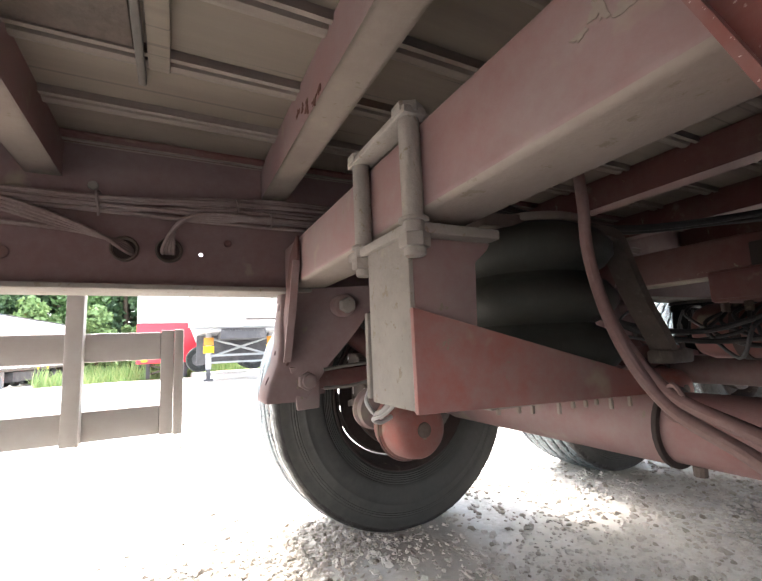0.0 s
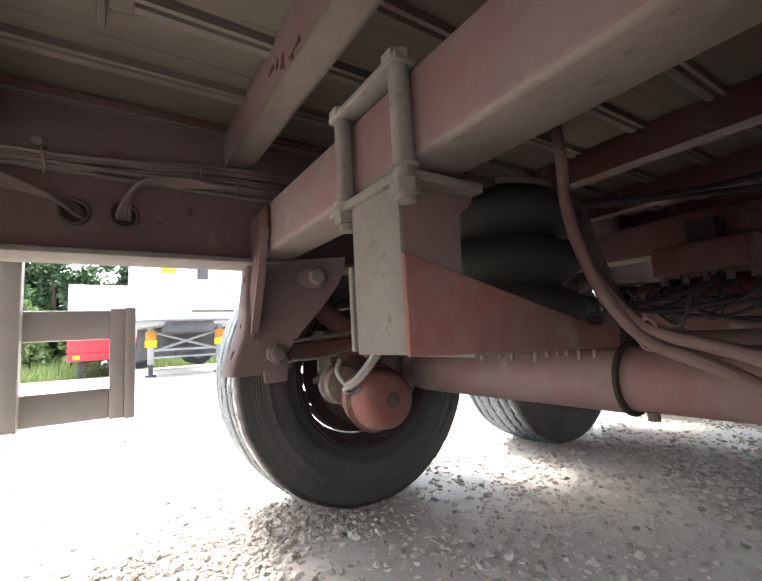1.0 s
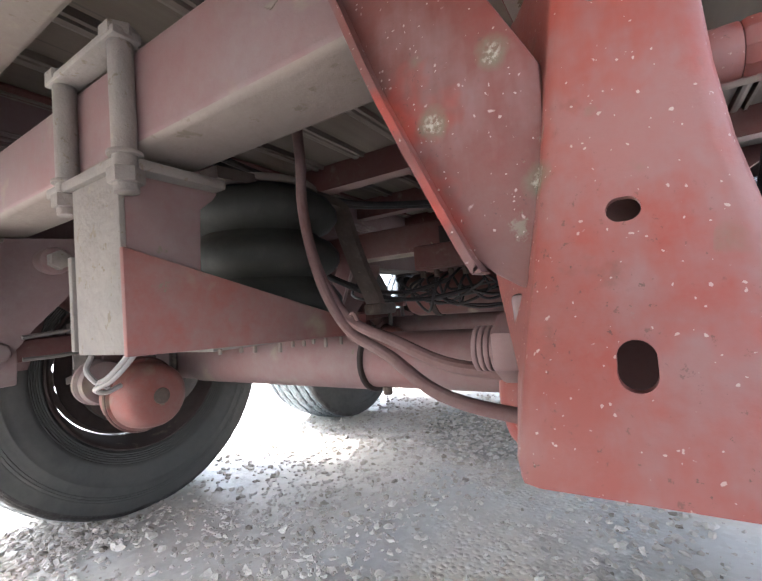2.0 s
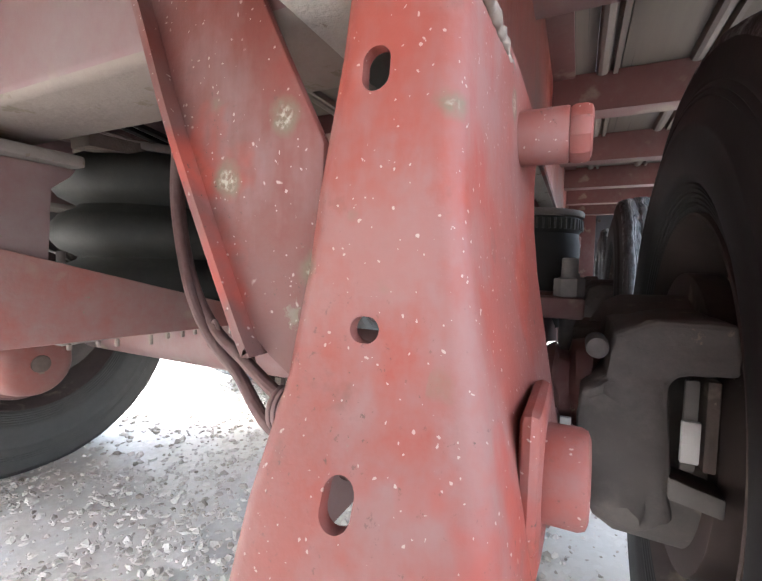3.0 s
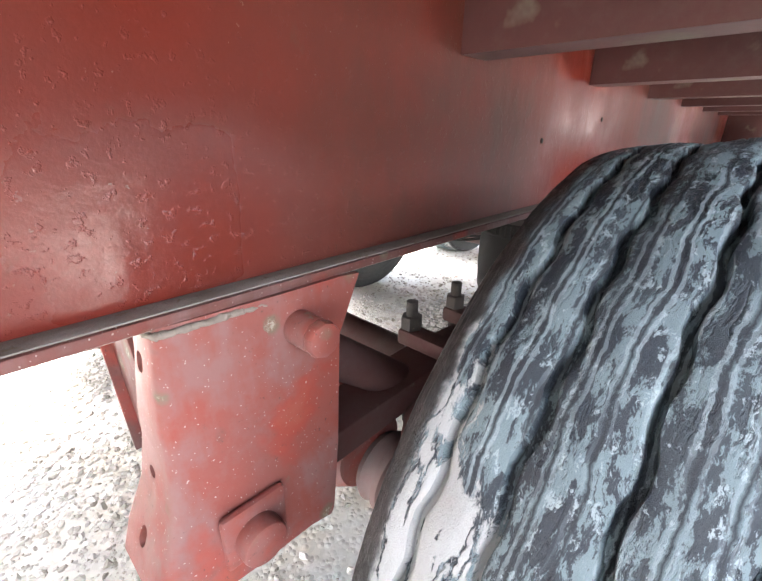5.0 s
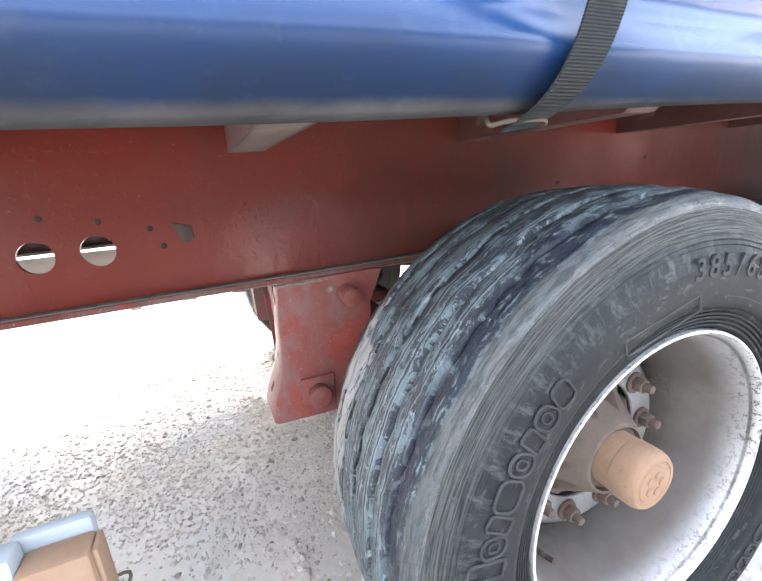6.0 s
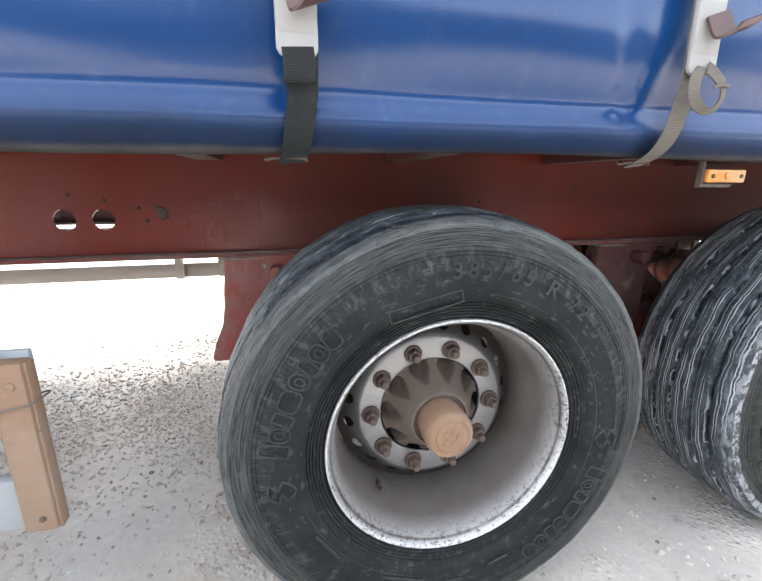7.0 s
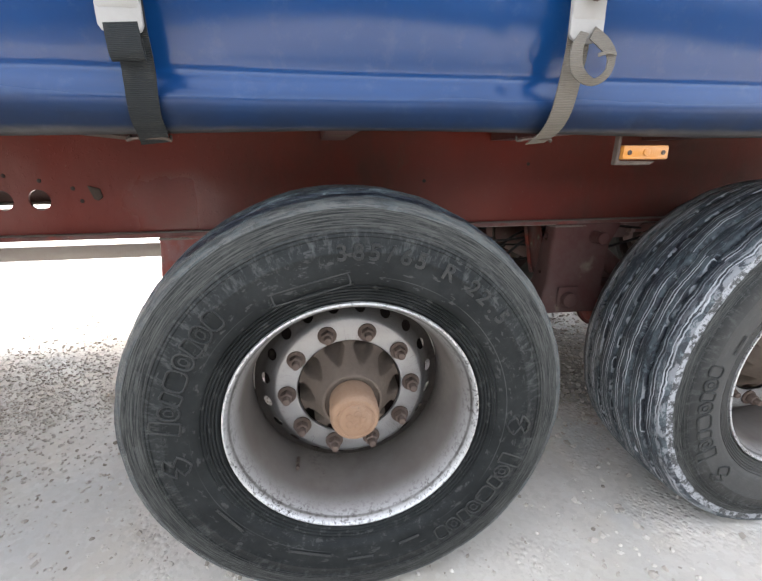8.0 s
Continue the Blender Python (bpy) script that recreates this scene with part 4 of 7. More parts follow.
def hanger(ax, s, detailed):
    yc = YC + s * 0.664
    # near hangers behind the first: darker red stands in for the tyres' shade
    material = mauve if s > 0 else (red_hanger if detailed else red_dull)
    holes = bmesh.new()
    for hz, hy, hw, hh, x0, x1 in ((0.825, 0.011, 0.016, 0.024, -0.59, -0.525), (0.690, 0.008, 0.0165, 0.0135, -0.60, -0.545), (0.611, 0.008, 0.017, 0.024, -0.62, -0.56)):
        oblong(yc - s * hy, hz, hw, hh, x0, x1, holes)
    shell = part("hanger_bracket", cut(hanger_shell(yc, s), holes), material, trailer, "faded red pressed-steel suspension hanger speckled with mud" if s < 0 and detailed else "dull red suspension hanger bracket", smooth=50)
    shell.matrix_basis = pose(ax, 0, 0)
    kids = []
    kids.append(part("shock_pin", rod((-0.394, yc + s * 0.03, 0.828), (-0.394, yc + s * 0.078, 0.828), 0.0215, 24, 0.002), material, shell))
    kids.append(part("pin_collar", rod((-0.394, yc + s * 0.077, 0.828), (-0.394, yc + s * 0.094, 0.828), 0.0224, 10, 0.005), material, shell))
    kids.append(part("pivot_plate", block(-0.533, -0.452, yc + s * 0.071 - 0.006, yc + s * 0.071 + 0.006, 0.572, 0.650, 0.006), material, shell))
    kids.append(part("pivot_bolt", rod((-0.494, yc + s * 0.07, 0.605), (-0.494, yc + s * 0.100, 0.605), 0.028, 20, 0.005), material, shell))
    # threaded end of the bolt on the inner side
    kids.append(part("bolt_nut", hexnut((-0.494, yc - s * 0.078, 0.609), (-0.494, yc - s * 0.101, 0.609), 0.027), red_dusty, shell, "dusty hexagon nut"))
    for i in range(4):
        kids.append(part("bolt_thread", rod((-0.494, yc - s * (0.100 + i * 0.0048), 0.609), (-0.494, yc - s * (0.1042 + i * 0.0048), 0.609), 0.0185, 18, 0.0015), red_dusty, shell))
    kids.append(part("eccentric_plate", prism([(-0.540, 0.650), (-0.455, 0.650), (-0.452, 0.575), (-0.455, 0.530), (-0.520, 0.528), (-0.525, 0.575)], "y", yc - s * 0.066, yc - s * 0.078, 0.004), red_dusty, shell))
    # weld seam under the flange
    weld = sweep([(-0.31, yc + s * 0.036, 0.868), (-0.45, yc + s * 0.037, 0.868), (-0.535, yc + s * 0.037, 0.868), (-0.549, yc + s * 0.024, 0.867), (-0.550, yc - s * 0.014, 0.866), (-0.540, yc - s * 0.026, 0.867)], 0.0038, 10, 60)
    for v in weld.verts:
        v.co += 0.0009 * noise.noise_vector(v.co * 330) + 0.0022 * noise.noise_vector(v.co * 110)
    kids.append(part("weld_seam", weld, dust_brown, shell, "rough dusty weld seam", 80))
    # gusset between the cross tube and the inner side of the hanger, with a folded lip
    edge = [(0.205, 0.93), (0.186, 0.881), (0.156, 0.802), (0.099, 0.678)]
    outline = [(0.045, 0.792), (0.076, 0.852), (0.13, 0.962), (0.20, 1.0)] + edge + [(0.083, 0.664), (0.066, 0.653), (0.052, 0.655), (0.046, 0.70)]
    plate = prism([(yc - s * d, z) for d, z in outline], "x", -0.549, -0.541, 0.002)
    kids.append(part("gusset", plate, red_bright if s < 0 else red_dull, shell, "orange-red triangular gusset plate" if s < 0 else ""))
    lip = ribbon([(-0.551, yc - s * d, z) for d, z in edge + [(0.090, 0.668)]], 0.020, 0.006, (1, 0, 0), n=3)
    kids.append(part("gusset_lip", lip, red_bright if s < 0 else red_dusty, shell))
    # shock absorber, from the pin down to the axle
    kids.append(part("shock_absorber", rod((-0.394, yc - s * 0.005, 0.80), (-0.10, yc - s * 0.005, 0.575), 0.034, 24, 0.006), red_dull, shell, "dull red tubular shock absorber"))
    kids.append(part("shock_bush", rod((-0.394, yc - s * 0.150, 0.818), (-0.394, yc + s * 0.028, 0.826), 0.033, 24, 0.006), red_dusty, shell))
    kids.append(part("shock_nut", hexnut((-0.394, yc - s * 0.149, 0.818), (-0.394, yc - s * 0.176, 0.817), 0.023), dust_steel, shell, "dusty nut on the shock absorber eye"))
    return shell


for i, ax in enumerate(AXLES):
    for s in (-1, 1):
        hanger(ax, s, i == 0)


# ---- axles, arms, springs and brakes ----
def axle(ax, lift):
    tube = part("axle", rod((ax, -0.80, 0.528), (ax, other(-0.80), 0.528), 0.0635, 32), red_dusty, trailer, "dusty red round axle tube")
    if lift:
        part("axle_sleeve", rod((ax, -0.088, 0.528), (ax, 0.56, 0.528), 0.0695, 32, 0.003), red_dusty, tube)
        part("sleeve_band", rod((ax, -0.096, 0.528), (ax, -0.086, 0.528), 0.0745, 32, 0.003), rust_dark, tube, "dark band at the sleeve's end")
        part("drain_plug", rod((ax - 0.02, -0.13, 0.452), (ax - 0.02, -0.13, 0.470), 0.011, 10, 0.002), iron, tube)
    for s in (-1, 1):
        yc = YC + s * 0.664
        arm = part("trailing_arm", prism([(ax - 0.53, 0.585), (ax - 0.46, 0.578), (ax - 0.07, 0.595), (ax + 0.10, 0.585), (ax + 0.50, 0.525), (ax + 0.50, 0.560), (ax + 0.10, 0.640), (ax - 0.08, 0.648), (ax - 0.46, 0.632), (ax - 0.53, 0.625)],
                                          "y", yc - 0.045, yc + 0.045, 0.005), red_dull, trailer, "dark red suspension trailing arm")
        for dx in (-0.075, 0.075):
            part("clamp_plate", block(ax + dx - 0.022, ax + dx + 0.022, yc - 0.10, yc + 0.06, 0.652, 0.684, 0.006), red_dull, arm)
            for dy in (-0.078, 0.042):
                part("clamp_nut", hexnut((ax + dx, yc + dy, 0.684), (ax + dx, yc + dy, 0.712), 0.0215), grey_iron, arm, "grey dusty clamp nut")
                part("clamp_bolt", rod((ax + dx, yc + dy, 0.46), (ax + dx, yc + dy, 0.742), 0.0115, 16, 0.002), grey_iron, arm)
        # rolling air spring behind the axle, below the beam
        prof = [(0.0, 0.0), (0.0, 0.10), (0.03, 0.105), (0.05, 0.125), (0.08, 0.138), (0.14, 0.142), (0.20, 0.142), (0.225, 0.138), (0.235, 0.146), (0.255, 0.146), (0.262, 0.140), (0.262, 0.0)]
        b = spun([(h, r * 0.82) for h, r in prof], 48)
        ys = yc - s * 0.026
        bmesh.ops.transform(b, matrix=pose(ax + 0.36, ys, 0.585, 90), verts=b.verts)
        spring = part("air_spring", b, inner_dark, trailer, "black rubber suspension air spring", smooth=40)
        plate = rod((ax + 0.36, ys, 0.848), (ax + 0.36, ys, 0.863), 0.124, 40, 0.003)
        part("spring_plate", plate, grey_iron, spring)
        ribs = bmesh.new()
        for k in range(56):
            a = 2 * math.pi * k / 56
            rod((ax + 0.36 + 0.120 * math.cos(a), ys + 0.120 * math.sin(a), 0.818), (ax + 0.36 + 0.120 * math.cos(a), ys + 0.120 * math.sin(a), 0.842), 0.0025, 6, bm=ribs)
        part("spring_ring", ribs, bellow_mat, spring, "ribbed clamping ring")
        # brake: spider, disc shield, camshaft and slack adjuster
        ybr = YC + s * 0.80
        hubp = [(0.0, 0.060), (0.0, 0.125), (s * 0.02, 0.165), (s * 0.045, 0.178), (s * 0.16, 0.182), (s * 0.19, 0.176), (s * 0.20, 0.10)]
        b = spun(hubp, 48)
        bmesh.ops.transform(b, matrix=pose(ax, ybr - s * 0.03, WZ), verts=b.verts)
        drum = part("brake_housing", b, grey_iron, trailer, "dusty grey-brown cast brake housing", smooth=45)
        for k, (a, r) in enumerate(((150, 0.13), (185, 0.15), (215, 0.14), (120, 0.14), (245, 0.12), (60, 0.13), (20, 0.13))):
            cx, cz = ax + r * math.cos(radians(a)), WZ + r * math.sin(radians(a))
            part("housing_bolt", hexnut((cx, ybr - s * 0.05, cz), (cx, ybr - s * 0.012, cz), 0.019), iron, drum)
        def at(y):
            return y if s < 0 else other(y)
        cal = None
        shape = [(-0.764, 0.660), (-0.800, 0.672), (-0.868, 0.676), (-0.872, 0.622), (-0.824, 0.618), (-0.816, 0.606), (-0.820, 0.520), (-0.826, 0.462), (-0.790, 0.440), (-0.752, 0.446), (-0.734, 0.480), (-0.728, 0.560), (-0.732, 0.596), (-0.752, 0.606), (-0.759, 0.632)]
        g = prism([(at(yy), zz) for yy, zz in shape], "x", ax - 0.240, ax - 0.07, 0.009)
        bmesh.ops.triangulate(g, faces=[f for f in g.faces if len(f.verts) > 4])
        bmesh.ops.subdivide_edges(g, edges=g.edges[:], cuts=3, use_grid_fill=True)
        for v in g.verts:
            if v.co.x < ax - 0.2 and abs(v.co.y - YC) < abs(-0.80 - YC) and v.co.z < 0.60:
                v.co.x -= 0.011 * max(0.0, math.sin((v.co.z - 0.455) * 105))
            v.co += 0.0050 * noise.noise_vector(v.co * 24) + 0.0026 * noise.noise_vector(v.co * 75)
        cal = part("brake_caliper", g, grey_iron, trailer, "dusty cast brake caliper", smooth=50)
        part("caliper_boss", rod((ax - 0.249, at(-0.746), 0.640), (ax - 0.20, at(-0.746), 0.640), 0.012, 16, 0.004), grey_iron, cal)
        # ribbed casting between the chamber and the caliper
        ribs_ = [(-0.684, 0.0), (-0.684, 0.050), (-0.690, 0.066), (-0.704, 0.070), (-0.709, 0.060), (-0.720, 0.060), (-0.725, 0.074), (-0.742, 0.078), (-0.748, 0.066), (-0.758, 0.060)]
        g = spun([(at(yy), r) for yy, r in ribs_], 36)
        for v in g.verts:
            v.co.z *= 1.16
            v.co += Vector((ax - 0.148, 0, 0.545))
            v.co += 0.0070 * noise.noise_vector(v.co * 20) + 0.0030 * noise.noise_vector(v.co * 60)
        part("caliper_casting", g, red_dull, cal, "lumpy dull red ribbed casting", smooth=60)
        part("bridge_bar", prism([(at(-0.818), 0.512), (at(-0.866), 0.500), (at(-0.866), 0.478), (at(-0.818), 0.488)], "x", ax - 0.246, ax - 0.205, 0.003), galv, drum, "pale steel bridge bar")
        part("pad_spring", block(ax - 0.228, ax - 0.222, min(at(-0.830), at(-0.843)), max(at(-0.830), at(-0.843)), 0.515, 0.612, 0.002), galv, drum, "pale steel pad spring")
        part("spring_clip", block(ax - 0.234, ax - 0.227, min(at(-0.828), at(-0.845)), max(at(-0.828), at(-0.845)), 0.525, 0.570, 0.002), guard_alu, drum, "pale metal clip")
        part("brake_pad", block(ax - 0.225, ax - 0.10, min(at(-0.850), at(-0.862)), max(at(-0.850), at(-0.862)), 0.515, 0.612, 0.002), iron, drum, "rusty brake pad")
        part("brake_disc", rod((ax, at(-0.866), WZ), (ax, at(-0.905), WZ), 0.214, 48, 0.002), rust_dark, drum, "dark brake disc")
        part("brake_shield", rod((ax, at(-0.945), WZ), (ax, at(-0.949), WZ), 0.234 if s < 0 else 0.249, 48), rust_dark, drum, "dark brake shield")
        part("caliper_tag", block(ax - 0.242, ax - 0.236, min(at(-0.712), at(-0.724)), max(at(-0.712), at(-0.724)), 0.540, 0.556, 0.001), guard_alu, drum, "small pale metal tag")
        neck = [(0.0, 0.0), (0.0, 0.060), (0.012, 0.066), (0.020, 0.058), (0.034, 0.058), (0.040, 0.068), (0.052, 0.068), (0.058, 0.056), (0.080, 0.050)]
        b = spun(neck, 28)
        bmesh.ops.transform(b, matrix=pose(ax - 0.225, at(-0.655), 0.490, 0, 0, 0 if s > 0 else 180), verts=b.verts)
        part("caliper_neck", b, red_dusty, drum, "ribbed dusty red neck between chamber and caliper", smooth=45)
        # brake chamber in front of the axle
        cx, cy, cz = (-0.19, 0.455, 0.455) if s > 0 else (-0.245, 0.500, 0.530)
        ch = [(0.0, 0.0), (0.0, 0.055), (0.008, 0.073), (0.025, 0.084), (0.060, 0.090), (0.085, 0.092), (0.087, 0.099), (0.103, 0.099), (0.105, 0.092), (0.15, 0.088), (0.18, 0.070), (0.185, 0.0)]
        b = spun(ch, 40)
        bmesh.ops.transform(b, matrix=pose(ax + cx, YC + s * cy, cz, 0, 0, 0 if s > 0 else 180), verts=b.verts)
        cham = part("brake_chamber", b, red_worn if s > 0 else red_hanger, trailer, "round orange-red brake chamber", smooth=40)
        part("chamber_plug", rod((ax + cx, YC + s * (cy - 0.005), cz), (ax + cx, YC + s * (cy + 0.003), cz), 0.022, 20, 0.003), iron, cham, "brown breather plug")
        part("chamber_clamp", sweep([(ax + cx + 0.099 * math.cos(a), YC + s * (cy + 0.095), cz + 0.099 * math.sin(a)) for a in [k * math.pi / 6 for k in range(13)]], 0.006, 8, 4), red_dull, cham)
        part("push_rod", rod((ax - 0.21, YC + s * 0.64, 0.50), (ax - 0.14, YC + s * 0.78, 0.53), 0.012, 12), grey_iron, cham)
    return tube


for i, ax in enumerate(AXLES):
    axle(ax, i == 0)


# ---- lift bracket on the first cross tube ----
def lift_bracket():
    top = block(-0.560, -0.405, -0.105, 0.115, 0.846, 0.862, 0.004)
    col = part("lift_bracket", merge(top, prism([(-0.553, 0.612), (-0.545, 0.612), (-0.545, 0.846), (-0.553, 0.846)], "y", -0.083, 0.045, 0.002)), dust_steel, trailer, "mud-coated lift-axle bracket clamped to the cross tube")
    side = prism([(-0.545, 0.846), (-0.405, 0.846), (-0.412, 0.835), (-0.436, 0.815), (-0.441, 0.72), (-0.441, 0.62), (-0.545, 0.612)], "y", -0.082, -0.074, 0.002)
    part("side_plate", side, red_dusty, col, "dusty pinkish side plate")
    side2 = prism([(-0.545, 0.846), (-0.405, 0.846), (-0.436, 0.815), (-0.441, 0.62), (-0.545, 0.612)], "y", 0.040, 0.048, 0.002)
    part("side_plate", side2, red_dull, col)
    part("edge_strip", block(-0.556, -0.535, 0.049, 0.060, 0.617, 0.752, 0.002), dust_steel, col)
    wing = prism([(-0.556, 0.747), (-0.556, 0.610), (-0.040, 0.592), (-0.034, 0.637), (-0.132, 0.639)], "y", -0.0945, -0.0855, 0.0015)
    part("wing_plate", wing, red_worn, col, "orange-red triangular wing plate")
    part("seat_plate", block(-0.43, -0.04, -0.084, 0.046, 0.600, 0.612, 0.003), dust_steel, col)
    random.seed(4)
    for i in range(9):
        xx, hh = -0.42 + 0.035 * i + random.uniform(-0.012, 0.012), random.uniform(0.006, 0.017)
        part("mud_drip", block(xx, xx + 0.006, -0.094, -0.088, 0.606 - 0.033 * (xx + 0.55) - hh, 0.608 - 0.033 * (xx + 0.55), 0.002), dust_brown, col, "dried mud drip")
    # clamp rods with nuts, and the top plate
    for xx in (-0.548,):
        for yy in (-0.095, 0.068):
            part("clamp_rod", rod((xx, yy, 0.815), (xx, yy, 1.018), 0.0150, 20, 0.002), dust_steel, col)
            part("clamp_nut", hexnut((xx, yy, 0.826), (xx, yy, 0.846), 0.0215), dust_steel, col)
            part("washer", rod((xx, yy, 0.862), (xx, yy, 0.867), 0.021, 20, 0.001), dust_steel, col)
            part("clamp_head", hexnut((xx, yy, 1.012), (xx, yy, 1.028), 0.023), dust_steel, col)
        part("top_strap", block(xx - 0.018, xx + 0.018, -0.115, 0.088, 1.008, 1.020, 0.003), dust_steel, col)
    # lifting bellow with three folds
    prof = [(0.0, 0.0), (0.0, 0.12)]
    for k in range(3):
        z0 = 0.01 + 0.098 * k
        prof += [(z0, 0.130), (z0 + 0.015, 0.160), (z0 + 0.035, 0.176), (z0 + 0.055, 0.176), (z0 + 0.078, 0.160), (z0 + 0.093, 0.132)]
    prof += [(0.306, 0.12), (0.306, 0.0)]
    b = spun(prof, 56)
    bmesh.ops.transform(b, matrix=pose(-0.165, 0.092, 0.618, 90), verts=b.verts)
    bel = part("lift_bellow", b, bellow_mat, trailer, "black rubber lift bellow with three folds", smooth=50)
    lever = ribbon([(-0.345, 0.02, 0.915), (-0.225, 0.02, 0.921), (-0.06, 0.02, 0.924), (0.020, 0.02, 0.920), (0.048, 0.02, 0.902), (0.075, 0.02, 0.845), (0.115, 0.02, 0.770), (0.165, 0.02, 0.700), (0.190, 0.02, 0.655)], 0.050, 0.022, (0, 1, 0), n=4)
    part("lift_lever", lever, iron, bel, "grey steel lever over the bellow")
    part("lever_foot", block(0.165, 0.255, -0.01, 0.05, 0.630, 0.662, 0.008), iron, bel)
    part("bellow_plate", rod((-0.165, 0.092, 0.921), (-0.165, 0.092, 0.936), 0.135, 36, 0.004), dust_brown, bel, "dusty plate on top of the bellow")


lift_bracket()


# ---- wheels ----
def tyre_profile():
    """Half section of the tyre as (y, r), outer side first; the groove floors come at fixed places."""
    side = [(0.140, 0.287), (0.152, 0.296), (0.160, 0.305), (0.1655, 0.309), (0.1690, 0.3105), (0.1695, 0.3135), (0.1665, 0.3150), (0.1670, 0.3165), (0.1715, 0.3180), (0.1720, 0.3210), (0.1690, 0.3225), (0.1695, 0.3240), (0.1740, 0.3255), (0.1745, 0.3285), (0.1715, 0.3300), (0.1720, 0.3315), (0.1765, 0.3330), (0.1770, 0.3360), (0.1740, 0.3375), (0.1745, 0.3390), (0.1795, 0.3410), (0.1805, 0.3430), (0.1780, 0.3450), (0.1790, 0.3465), (0.1830, 0.3490), (0.1865, 0.360), (0.1895, 0.380), (0.1905, 0.400), (0.1895, 0.418), (0.1905, 0.420), (0.1900, 0.424), (0.1885, 0.426), (0.186, 0.440), (0.1825, 0.452), (0.1840, 0.454), (0.1830, 0.458), (0.1805, 0.460), (0.1820, 0.4625), (0.1805, 0.4665),
            (0.1775, 0.469), (0.1785, 0.4715), (0.1770, 0.4755), (0.1755, 0.484), (0.1745, 0.493), (0.1735, 0.502), (0.1725, 0.511)]
    tread = [(0.1705, 0.5195), (0.1660, 0.5255), (0.1560, 0.5290)]
    for g in (0.118, 0.064):
        tread += [(g + 0.0080, 0.5325), (g + 0.0050, 0.5310), (g + 0.0030, 0.5195), (g - 0.0030, 0.5195), (g - 0.0050, 0.5315), (g - 0.0080, 0.5335), (g - 0.026, 0.5345)]
    tread += [(0.0075, 0.5350), (0.0045, 0.5335), (0.0030, 0.5200)]
    half = [(y, 0.287 + (r - 0.287) * 0.952) for y, r in side] + [(y, 0.287 + (r - 0.287) * 0.952 + 0.011 * (1 - (y / 0.1705) ** 2)) for y, r in tread]
    return [(-y, r) for y, r in half] + [(y, r) for y, r in half[::-1]], len(side)


